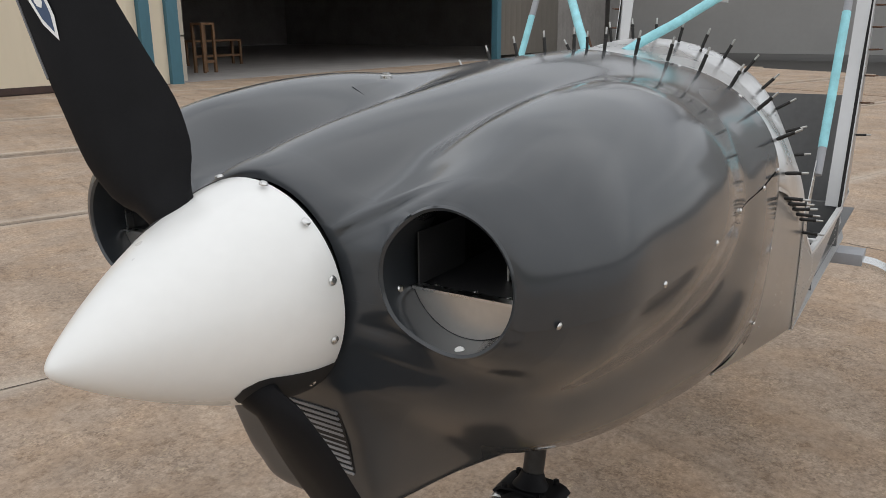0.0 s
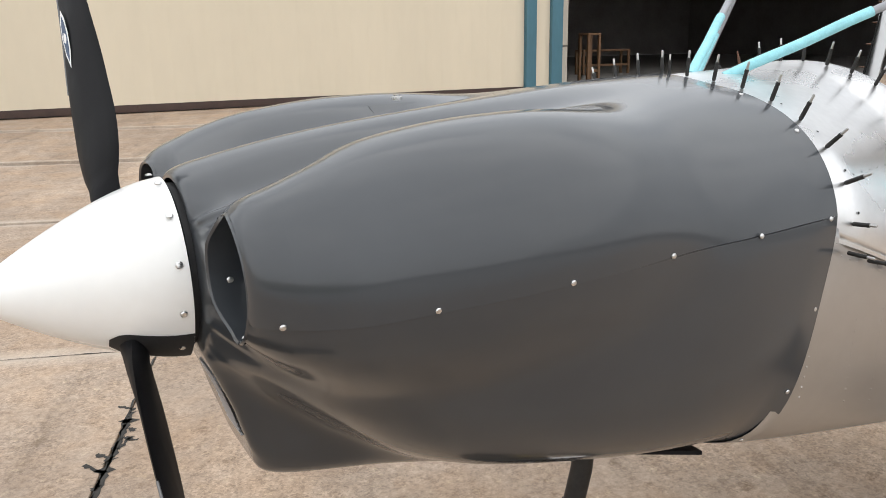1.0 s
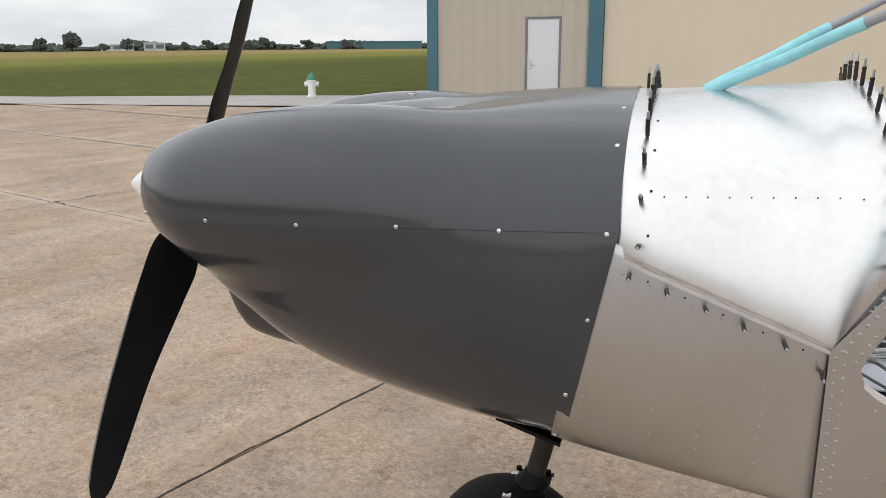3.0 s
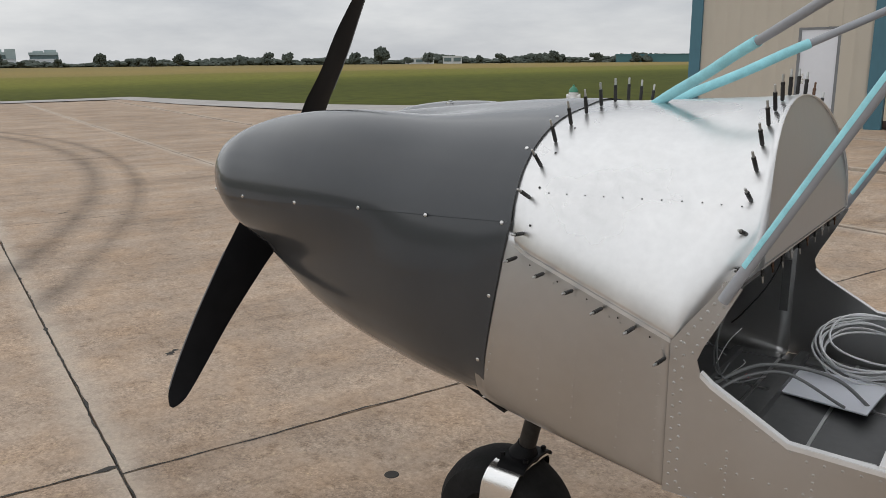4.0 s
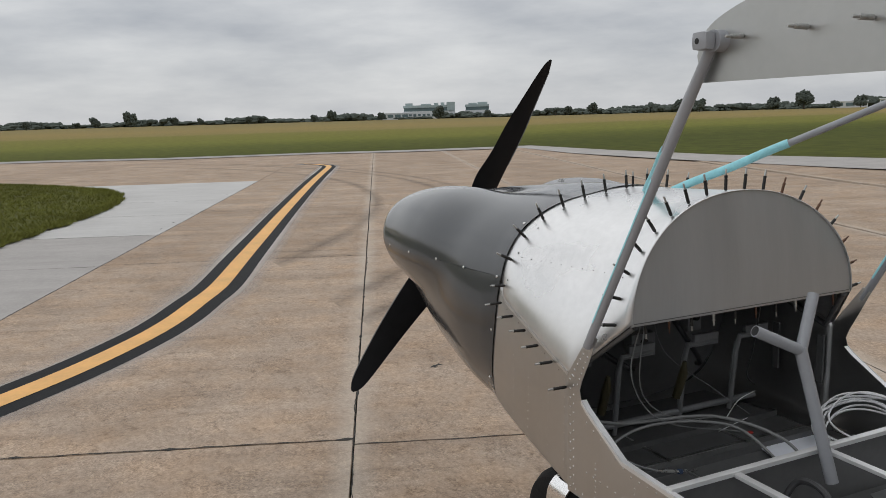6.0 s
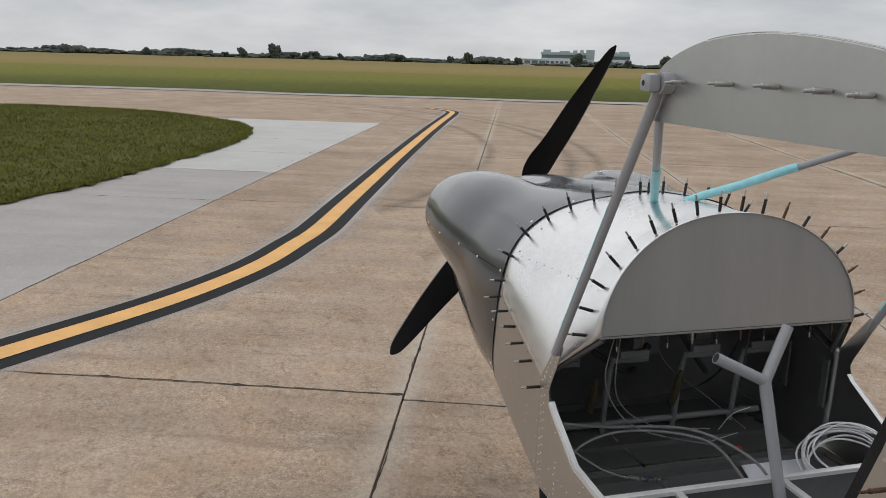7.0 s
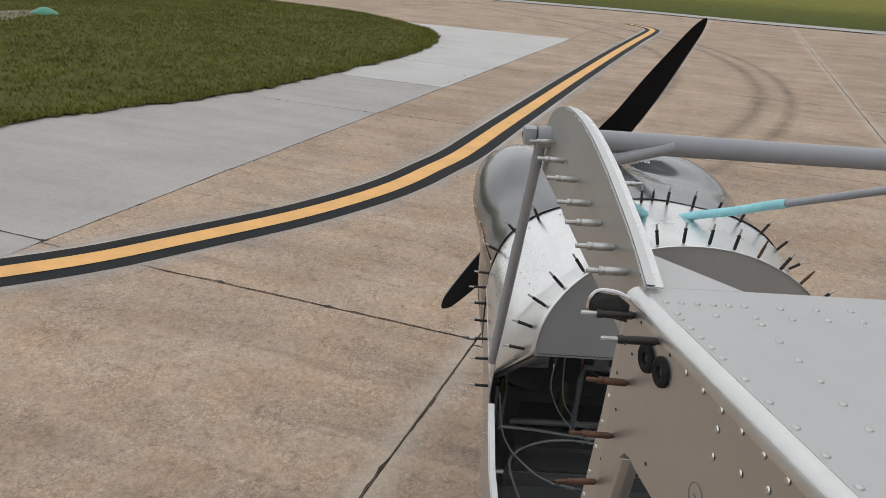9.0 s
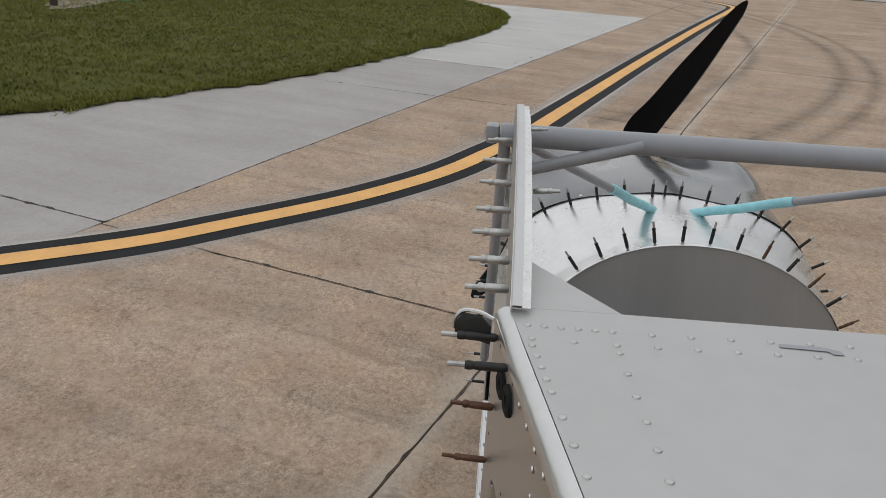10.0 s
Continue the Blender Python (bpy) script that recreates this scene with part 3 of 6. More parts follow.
def ribbed(bm, x0, x1, z0, z1, pitch, deep, y=0.0):
    """Profiled wall sheet with shallow upright ribs."""
    row, x = [], x0
    while x < x1 - 1e-6:
        for dx, dy in ((0, 0), (pitch * 0.82, 0), (pitch * 0.86, -deep), (pitch * 0.96, -deep)):
            if x + dx < x1:
                row.append((x + dx, y + dy))
        x += pitch
    row.append((x1, y))
    return strip(bm, [[HM @ Vector((a, b, z0)) for a, b in row], [HM @ Vector((a, b, z1)) for a, b in row]], 0.03)


hangar = thing("hangar", "cream and beige sheet-metal hangar with teal trim and an open dark bay", "hangar", tuple(HM.translation), kind="structure")
DX0, DX1 = 2.50, 3.25
bm = bmesh.new()
for x0, x1, z0, z1 in ((0.25, DX0 - 0.06, -0.04, 5.4), (DX1 + 0.06, 3.95, -0.04, 5.4), (DX0 - 0.06, DX1 + 0.06, 2.1, 5.4)):
    ribbed(bm, x0, x1, z0, z1, 0.30, 0.007)
part("end_wall", bm, GREYWALL, hangar, "beige profiled sheet wall", angle=60)
door = part("door", hbox(bmesh.new(), DX0, DX1, -0.015, 0.035, 0.02, 2.05, 0.006), DOOR_WHITE, hangar, "plain white steel door")
bm = bmesh.new()
hbox(bm, DX0 - 0.06, DX0, -0.03, 0.05, 0, 2.11), hbox(bm, DX1, DX1 + 0.06, -0.03, 0.05, 0, 2.11), hbox(bm, DX0, DX1, -0.03, 0.05, 2.05, 2.11)
part("door_frame", bm, DOOR_FRAME, hangar, "grey door frame")
bm = bmesh.new()
tube(bm, [HM @ Vector((DX0 + 0.08, -0.02, 1.0)), HM @ Vector((DX0 + 0.08, -0.075, 1.0)), HM @ Vector((DX0 + 0.20, -0.08, 1.0))], 0.013, 8)
hbox(bm, DX0 + 0.05, DX0 + 0.11, -0.024, -0.015, 0.9, 1.12)
part("handle", bm, STEEL, door, "steel lever handle")
for x0, x1, y0, z1 in ((-0.02, 0.25, -0.09, 5.5), (3.95, 4.28, -0.16, 5.5), (17.2, 17.50, -0.18, 5.5), (17.98, 18.32, -0.18, 5.5), (33.5, 33.8, -0.16, 5.5)):
    part("trim", hbox(bmesh.new(), x0, x1, y0, 0.12, -0.04, z1, 0.012), TEAL_TRIM, hangar, "teal painted upright trim")
for k in range(4):
    x0 = 4.29 + 3.225 * k
    bm = bmesh.new()
    ribbed(bm, x0, x0 + 3.2244, 0.16, 5.3, 0.43, 0.004, -0.02)
    part("sliding_door", bm, CREAM, hangar, "cream sliding hangar door leaf", angle=60)
    part("door_bottom_rail", hbox(bmesh.new(), x0, x0 + 3.224, -0.045, 0.03, 0.0, 0.16, 0.01), RUST_EDGE, hangar, "dark brown bottom rail")
part("pilaster", hbox(bmesh.new(), 17.505, 17.975, -0.06, 0.1, 0, 5.4), CREAM, hangar, "cream infill between the teal trims")
bm = bmesh.new()
hbox(bm, -0.02, 110, -0.2, 0.2, 5.5, 6.4)
part("fascia", bm, CREAM, hangar, "cream fascia over the doors")
bm = bmesh.new()
hbox(bm, -0.3, 110.3, -0.4, 30, 6.49, 6.65)
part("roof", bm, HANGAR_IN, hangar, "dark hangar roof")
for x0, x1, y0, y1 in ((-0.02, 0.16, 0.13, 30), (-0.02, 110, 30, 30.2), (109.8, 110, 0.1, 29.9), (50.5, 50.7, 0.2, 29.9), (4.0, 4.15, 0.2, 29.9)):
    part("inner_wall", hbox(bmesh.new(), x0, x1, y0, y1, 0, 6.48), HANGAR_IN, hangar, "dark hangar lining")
part("hangar_floor", hbox(bmesh.new(), 0.2, 109.7, 0.14, 29.9, -0.02, -0.004), NEW_CONCRETE, hangar, "grey hangar floor")
for k in range(2):
    x0 = 33.85 + 5.0 * k
    bm = bmesh.new()
    ribbed(bm, x0, x0 + 4.98, 0.16, 5.4, 0.43, 0.004, -0.02)
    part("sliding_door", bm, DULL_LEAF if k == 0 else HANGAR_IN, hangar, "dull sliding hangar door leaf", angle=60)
part("wing_wall", hbox(bmesh.new(), 44.0, 44.2, -26, -0.21, 0, 6.4), GREY_SHEET, hangar, "grey sheet wall of the hangar's side wing")
for z0, z1 in ((0.0, 1.15), (1.19, 2.9)):
    part("stacked_panel", hbox(bmesh.new(), 18.33, 18.98, 0.55, 0.62, z0, z1), GREYWALL, hangar, "beige panel just inside the opening")
lamp = part("bay_lamp", hbox(bmesh.new(), 22.55, 22.95, 12.0, 12.25, 3.62, 3.70, 0.01), HANGAR_IN, hangar, "dark bay lamp housing")
GLOW = bpy.data.materials.new("lamp_glow")
GLOW.use_nodes = True
g = GLOW.node_tree.nodes["Principled BSDF"]
g.inputs["Emission Color"].default_value, g.inputs["Emission Strength"].default_value = (1.0, 0.86, 0.6, 1), 3.0
part("tube", hbox(bmesh.new(), 22.6, 22.9, 12.05, 12.2, 3.60, 3.62), GLOW, lamp, "lit warm tube")


def wooden_stand(x, y, w, h, label):
    t = thing("wooden_stand", label, "stand", tuple(HM @ Vector((x, y, 0))))
    for dx in (0.04, w - 0.04):
        for dy in (0.04, 0.5):
            part("leg", hbox(bmesh.new(), x + dx - 0.04, x + dx + 0.04, y + dy - 0.04, y + dy + 0.04, -0.004, h), WOOD, t)
    part("top", hbox(bmesh.new(), x, x + w, y, y + 0.55, h, h + 0.07, 0.008), WOOD, t)
    part("rail", hbox(bmesh.new(), x + 0.08, x + w - 0.08, y + 0.02, y + 0.06, 0.3, 0.38), WOOD, t)


wooden_stand(21.55, 3.1, 0.50, 1.45, "raw wooden trestle standing inside the hangar opening")
wooden_stand(24.2, 7.0, 2.2, 0.85, "long raw wooden workbench in the dark hangar")


# ---- far things ----
def crown(bm, c, r, n, rg):
    """A crown of many small leaf clumps round limbs, with gaps."""
    for _ in range(n):
        d = Vector((rg.gauss(0, 1), rg.gauss(0, 1), rg.gauss(0, 0.8))).normalized() * rg.random() ** 0.55
        p = Vector(c) + Vector((d.x * r[0], d.y * r[1], d.z * r[2]))
        s = rg.uniform(0.28, 0.50) * min(r)
        m = Matrix.Translation(p) @ Euler((rg.uniform(0, 6), rg.uniform(0, 6), rg.uniform(0, 6))).to_matrix().to_4x4() @ Matrix.Diagonal((s, s * 0.8, s * 0.6, 1))
        bmesh.ops.create_icosphere(bm, subdivisions=1, radius=1, matrix=m)


def tree_mesh(seed, h, wide):
    rg = random.Random(seed)
    trunk = bmesh.new()
    tube(trunk, [(0, 0, -0.3), (0.1, 0, h * 0.25), (0, 0.1, h * 0.55), (0.1, 0, h * 0.8)], [h * 0.035, h * 0.028, h * 0.018, h * 0.006], 7)
    for k in range(5):
        a = 1.3 * k
        tube(trunk, [(0, 0, h * (0.28 + 0.07 * k)), (math.cos(a) * wide * 0.5, math.sin(a) * wide * 0.5, h * (0.5 + 0.06 * k))], [h * 0.014, h * 0.004], 5)
    leaves = bmesh.new()
    for k in range(7):
        a = rg.uniform(0, 6.28)
        crown(leaves, (math.cos(a) * wide * 0.42, math.sin(a) * wide * 0.42, h * rg.uniform(0.34, 0.76)), (wide * 0.46, wide * 0.46, h * 0.22), 60, rg)
    return finish(trunk, "trunk", BARK), finish(leaves, "crown", LEAF)


TREES = [tree_mesh(3, 9.0, 4.6), tree_mesh(8, 7.0, 5.0), tree_mesh(15, 11.0, 5.4)]


def tree(kind, x, y, scale, label):
    trunk, leaves = TREES[kind]
    t = thing("tree", label, "tree", group="trees along the horizon")
    part("trunk", trunk, BARK, t), part("crown", leaves, LEAF, t)
    t.matrix_basis = pose(x, y, 0, 0, 0, 73 * kind + x) @ Matrix.Diagonal((scale, scale, scale, 1))


def polar(deg, dist):
    """A place at a bearing, degrees to the left of +y as seen from the aircraft."""
    return -math.sin(radians(deg)) * dist, math.cos(radians(deg)) * dist


rg = random.Random(21)
for k in range(34):
    x, y = polar(24 + 70 * k / 33 + rg.uniform(-1, 1), rg.uniform(430, 520))
    tree(k % 3, x, y, rg.uniform(0.45, 0.95) * (1.0 if x > -390 else 0.85), "dark green broadleaf tree on the far field edge")

# the low woods that fill the horizon
lump = bmesh.new()
bmesh.ops.create_icosphere(lump, subdivisions=1, radius=1)
lump_v = np.array([v.co[:] for v in lump.verts])
lump_f = [tuple(v.index for v in f.verts) for f in lump.faces]
lump.free()
verts, faces = [], []
for k in range(420):
    deg = 12 + 96 * k / 419 + rg.uniform(-0.2, 0.2)
    x, y = polar(deg, rg.uniform(520, 640))
    h = rg.uniform(2.4, 5.4) * (1.0 + 0.35 * math.sin(deg * 0.9)) * (1.0 if deg < 56 else 0.72)
    for j in range(14):
        s = rg.uniform(1.1, 2.6)
        turn = np.array(Euler((rg.uniform(0, 3), rg.uniform(0, 3), 0)).to_matrix())
        c = np.array((x + rg.uniform(-5, 5), y + rg.uniform(-5, 5), h * rg.uniform(0.12, 0.78)))
        q = len(verts)
        verts += [tuple(p) for p in (lump_v @ turn.T) * np.array((s * 1.3, s * 1.3, h * 0.36)) + c]
        faces += [tuple(i + q for i in f) for f in lump_f]
me = bpy.data.meshes.new("far_woods")
me.from_pydata(verts, [], faces)
me.materials.append(LEAF)
tagged(new("far_woods", me), "dark green line of distant woods", "woods", kind="stuff")


def far_building(deg, dist, wide, deep, high, label, wall, storeys, bays, roof):
    x, y = polar(deg, dist)
    t = thing("far_building", label, "building", (x, y, 0))
    m = pose(x, y, 0, 0, 0, deg)
    part("wall", box(bmesh.new(), (-wide / 2, 0, 0), (wide / 2, deep, high), 0, m), wall, t)
    part("roof", box(bmesh.new(), (-wide / 2 - 0.4, -0.4, high), (wide / 2 + 0.4, deep + 0.4, high + 0.5), 0, m), roof, t)
    pane = None
    for r in range(storeys):
        for c in range(bays):
            cx, cz = (c + 0.5) / bays * wide - wide / 2, (r + 0.35) / storeys * high
            bm = box(bmesh.new(), (cx - wide / bays * 0.38, -0.25, cz), (cx + wide / bays * 0.38, -0.02, cz + high / storeys * 0.5), 0, m)
            part("window", bm, FAR_GLASS, t)
    return t


def office_block(deg, dist, wide, label, tower, units):
    """White ground floor, a dark glass band, a grey-green storey above, roof units and a taller end."""
    x, y = polar(deg, dist)
    t = thing("far_building", label, "building", (x, y, 0))
    m = pose(x, y, 0, 0, 0, deg)
    w = wide / 2
    part("ground_floor", box(bmesh.new(), (-w, 0, 0), (w, 16, 5.3), 0, m), FAR_WHITE, t, "white ground floor")
    part("glass_band", box(bmesh.new(), (-w + 0.5, 0.6, 5.3), (w - tower, 15, 7.6), 0, m), FAR_GLASS, t, "dark green glass band")
    part("upper_storey", box(bmesh.new(), (-w, 0, 7.6), (w - tower, 16, 9.3), 0, m), FAR_PANEL, t, "grey-green upper storey")
    if tower:
        part("tower", box(bmesh.new(), (w - tower, -0.5, 5.3), (w, 16, 11.2), 0, m), FAR_PANEL, t, "taller grey-green end")
    for c, wd, h in units:
        part("roof_unit", box(bmesh.new(), (c - wd / 2, 3, 9.3), (c + wd / 2, 9, 9.3 + h), 0, m), FAR_PANEL, t, "grey roof unit")
    for k in range(int(wide / 3.2)):
        cx = -w + 1.6 + 3.2 * k
        part("window", box(bmesh.new(), (cx - 1.0, -0.2, 1.6 + 0.5 * (k % 2)), (cx + 1.0, -0.02, 3.4), 0, m), FAR_GLASS, t)


office_block(66.1, 560, 36, "white office block with a dark green glass band beyond the field", 5.5, ((-14, 5, 1.6), (-2, 7, 1.0), (5, 3, 1.5), (9.5, 2.5, 1.7)))
office_block(62.7, 575, 17, "smaller white block with green glass beyond the field", 0, ((-3, 6, 1.1), (4, 7, 1.6)))
far_building(68.6, 550, 20, 12, 4.0, "low pale shed among distant trees", FAR_WHITE, 1, 4, FAR_WHITE)
far_building(21.4, 520, 60, 20, 4.6, "long low teal hangar on the far field edge", FAR_TEAL, 0, 0, FAR_TEAL)
far_building(36.0, 520, 12, 8, 4.5, "small white shed on the far field edge", FAR_WHITE, 1, 2, FAR_WHITE)
far_building(38.3, 520, 18, 8, 3.5, "low white shed on the far field edge", FAR_WHITE, 1, 3, FAR_WHITE)


# ---- hydrant and post ----
def hydrant(x, y):
    t = thing("fire_hydrant", "white fire hydrant with a green bonnet at the apron edge", "fire hydrant", (x, y, rise(x, y) + 0.01))
    up = Matrix.Translation((x, y, rise(x, y) + 0.01)) @ pose(0, 0, 0, 0, -90, 0)
    part("barrel", lathe(bmesh.new(), [(0, 0), (0, 0.17), (0.05, 0.17), (0.06, 0.12), (0.46, 0.11), (0.47, 0.15), (0.52, 0.15), (0.53, 0)], up, 20), WHITE, t)
    part("bonnet", lathe(bmesh.new(), [(0.531, 0), (0.531, 0.15), (0.60, 0.13), (0.67, 0.08), (0.70, 0.035), (0.75, 0.03), (0.75, 0)], up, 20), GREEN_CAP, t, "green domed bonnet")
    for a in (0, 90, 180):
        m = Matrix.Translation((x, y, rise(x, y) + 0.41)) @ pose(0, 0, 0, 0, 0, a + 20)
        part("outlet", lathe(bmesh.new(), [(0.09, 0), (0.09, 0.06), (0.17, 0.06), (0.175, 0.075), (0.21, 0.07), (0.21, 0)], m, 12), WHITE, t)


hydrant(-10.6, 20.2)
post = thing("marker_post", "grey post on a gravel patch with a green foot", "post", (-16.6, -11.4, 0.035))
part("pole", tube(bmesh.new(), [(-16.6, -11.4, 0.03), (-16.6, -11.4, 1.6)], 0.09, 10), BARK, post)
part("foot", lathe(bmesh.new(), [(0, 0), (0, 0.35), (0.06, 0.30), (0.16, 0.12), (0.16, 0)], pose(-18.9, -10.7, 0.03, 0, -90, 0), 14), GREEN_CAP, post, "green painted foot")
bm = bmesh.new()
sheet(bm, [(-17.9 + 1.9 * math.cos(a) * (1 + 0.15 * math.sin(5 * a)), -11.2 + 0.6 * math.sin(a) * (1 + 0.2 * math.sin(3 * a))) for a in (k * math.pi / 12 for k in range(24))], 0.05)
single("gravel_patch", bm, STONE, "pale gravel patch in the grass", "gravel", kind="stuff")


# ---- aircraft ----
AX = 1.295
plane = thing("airplane", "unfinished bare-aluminium light aircraft with dark grey cowling on the apron", "airplane", (0, 0, 0))


def ip(s, rows):
    return float(np.interp(s, [r[0] for r in rows], [r[1] for r in rows]))


def flow(s, rows):
    """A smooth curve through rows of (station, value)."""
    xs, ys = [r[0] for r in rows], [r[1] for r in rows]
    if s >= xs[-1]:
        return ys[-1]
    k = max(i for i in range(len(xs) - 1) if xs[i] <= s or i == 0)
    d = [(ys[i + 1] - ys[i]) / (xs[i + 1] - xs[i]) for i in range(len(xs) - 1)]

    def slope(i):
        if i == 0:
            return d[0]
        if i == len(xs) - 1:
            return d[-1]
        return 0.0 if d[i - 1] * d[i] <= 0 else 2 * d[i - 1] * d[i] / (d[i - 1] + d[i])

    h = xs[k + 1] - xs[k]
    t = (s - xs[k]) / h
    return ((2 * t**3 - 3 * t * t + 1) * ys[k] + (t**3 - 2 * t * t + t) * h * slope(k) + (-2 * t**3 + 3 * t * t) * ys[k + 1] + (t**3 - t * t) * h * slope(k + 1))


def nose_x(z):
    return -1.13 + max(0.0, 1.16 - z) * 0.28 + 0.013 * min(1.0, max(0.0, (1.17 - z) / 0.12))


def rear_x(z):
    return 0.020 + min(0.0, z - 1.33) * 0.21


def smin(a, b, k):
    h = np.clip(0.5 + 0.5 * (b - a) / k, 0, 1)
    return b * (1 - h) + a * h - k * h * (1 - h)


def cowl_field(s, y, z):
    """Signed distance to the cowling's outline at a station: body, two cheeks and the chin, blended."""
    y = np.abs(y)
    w = flow(s, ((0, 0.1839), (0.1, 0.3732), (0.2, 0.4058), (0.38, 0.4462), (0.6, 0.4847), (0.8, 0.5082), (1, 0.497)))
    zt = flow(s, ((0, 1.462), (0.03, 1.474), (0.2, 1.512), (0.38, 1.536), (0.6, 1.556), (1, 1.574)))
    zb = flow(s, ((0, 1.1479), (0.065, 1.0642), (0.15, 0.9764), (0.257, 0.8926), (0.437, 0.8336), (0.66, 0.7992), (0.84, 0.788), (1, 0.7753)))
    zc = flow(s, ((0, 1.295), (0.3, 1.25), (1, 1.22)))
    nt, nb = flow(s, ((0, 2), (0.3, 2.1), (0.5, 2.6), (0.7, 2.8), (1, 2.7))), flow(s, ((0, 2.333), (0.3, 2.636), (0.6, 2.836), (1, 3.905)))
    ztb = flow(s, ((0, 1.40), (0.2, 1.448), (0.38, 1.485), (0.6, 1.532), (0.8, 1.566), (1, 1.574)))
    hump_w = flow(s, ((0, 0.172), (0.2, 0.185), (0.4, 0.205), (0.7, 0.25), (1, 0.25)))
    hump = (np.hypot(y / hump_w, (z - 1.295) / (zt - 1.295)) - 1) * min(hump_w, zt - 1.295)
    h = np.where(z > zc, ztb - zc, zc - zb)
    n = np.where(z > zc, nt, nb)
    body = (((y / w) ** n + (np.abs(z - zc) / h) ** n) ** (1 / n) - 1) * min(w, ztb - zc)
    yc = flow(s, ((0, 0.3201), (0.1, 0.3315), (0.2, 0.3082), (0.378, 0.2966), (0.6, 0.282), (0.8, 0.235), (1, 0.20)))
    zk = flow(s, ((0, 1.3463), (0.2, 1.3318), (0.378, 1.3304), (0.6, 1.327), (0.8, 1.322), (1, 1.305)))
    re = flow(s, ((0, 0.108), (0.035, 0.1233), (0.1, 0.1592), (0.2, 0.1989), (0.378, 0.2231), (0.5, 0.2271), (0.62, 0.220), (0.74, 0.210), (0.85, 0.198), (1, 0.15)))
    rb = flow(s, ((0, 0.085), (0.2, 0.11), (1, 0.12)))
    t = np.clip(y / yc, 0, 1)
    dz = z - (1.31 + (zk - 1.31) * t)
    bridge = np.where(y < yc, np.abs(dz), np.hypot(y - yc, dz)) - rb
    cheek = smin(np.hypot(y - yc, z - zk) - re, bridge, 0.05)
    zl = flow(s, ((0, 0.893), (0.04, 0.877), (0.14, 0.862), (0.3, 0.844), (0.5, 0.822), (0.75, 0.80), (1, 0.80)))
    hw = flow(s, ((0, 0.120), (0.3, 0.155), (0.6, 0.2), (1, 0.2)))
    wide = hw + 0.05 * np.clip((z - zl) / 0.25, 0, 1)
    qy, qz = y - wide + 0.05, np.abs(z - (zl + 1.2) / 2) - (1.2 - zl) / 2 + 0.05
    chin = np.hypot(np.maximum(qy, 0), np.maximum(qz, 0)) + np.minimum(np.maximum(qy, qz), 0) - 0.05
    return smin(smin(smin(body, hump, 0.05), cheek, 0.03), chin, 0.04)


def cowl_radius(s, offset, angles):
    z0 = 1.297 + 0.033 * s
    rr = np.linspace(0.02, 0.75, 740)
    out = []
    for a in angles:
        d = cowl_field(s, rr * math.cos(a), z0 + rr * math.sin(a)) - offset
        k = np.nonzero(d < 0)[0][-1]
        out.append(rr[k] + (rr[k + 1] - rr[k]) * (-d[k]) / (d[k + 1] - d[k]))
    return np.array(out)


def cowl_points(s, radius, angles):
    out = []
    for a, r in zip(angles, radius):
        y, z = r * math.cos(a), 1.297 + 0.033 * s + r * math.sin(a)
        out.append(Vector((nose_x(z) + s * (rear_x(z) - nose_x(z)), y, z)))
    return out


def cowl_ring(s, offset, angles):
    return cowl_points(s, cowl_radius(s, offset, angles), angles)


STATIONS = [(0.05 + 0.95 * k / 60, 0.0) for k in range(61)]
NOSE_ROUND, NOSE_RINGS, SPINNER_HOLE = 0.055, 44, 0.150
INLET = (0.305, 1.342, 0.095)
UP = [math.pi * k / 128 for k in range(129)]
LOW = [math.pi + 0.0006 + (math.pi - 0.0012) * k / 128 for k in range(129)]


def spread_out(grid, axis, sigma, wrap):
    """Moulded-in softness: a small running mean over the surface."""
    n = int(3 * sigma) + 1
    k = np.exp(-0.5 * (np.arange(-n, n + 1) / sigma) ** 2)
    pad = [(0, 0), (0, 0)]
    pad[axis] = (n, n)
    g = np.pad(grid, pad, mode="wrap" if wrap else "edge")
    return np.apply_along_axis(lambda v: np.convolve(v, k / k.sum(), "valid"), axis, g)


STEP = STATIONS[1][0] - STATIONS[0][0]
SKIN = np.array([cowl_radius(s, 0.0, UP + LOW) for s in [0.05 - STEP * k for k in (3, 2, 1)] + [s for s, o in STATIONS]])
soft_skin = spread_out(spread_out(SKIN, 1, 1.7, True), 0, 1.2, False)[3:]
softer = spread_out(spread_out(SKIN, 1, 6.0, True), 0, 5.0, False)[3:]
SKIN = SKIN[3:]
aft = np.array([np.clip((s - 0.46) / 0.42, 0, 1) for s, o in STATIONS])[:, None]
soft_skin = soft_skin * (1 - aft) + softer * aft
blend = np.array([min(1.0, max(0.0, (1 - s) / 0.06)) for s, o in STATIONS])[:, None]
SKIN = SKIN * (1 - blend) + soft_skin * blend


def nose_front(y, z, deep, wide=0.3, power=2.2):
    """The nose's moulded front: how far forward it has rounded over at a depth inside the outline; power: how steeply it sets off."""
    s0 = STATIONS[0][0]
    x0 = nose_x(z) + s0 * (rear_x(z) - nose_x(z))
    lead = nose_x(z) - 0.004 + 0.04 * max(0.0, abs(y) - 0.165)
    t = min(1.0, max(0.0, deep) / min(NOSE_ROUND, max(0.012, 0.8 * wide)))
    return x0 - (x0 - lead) * (1 - (1 - t) ** power)


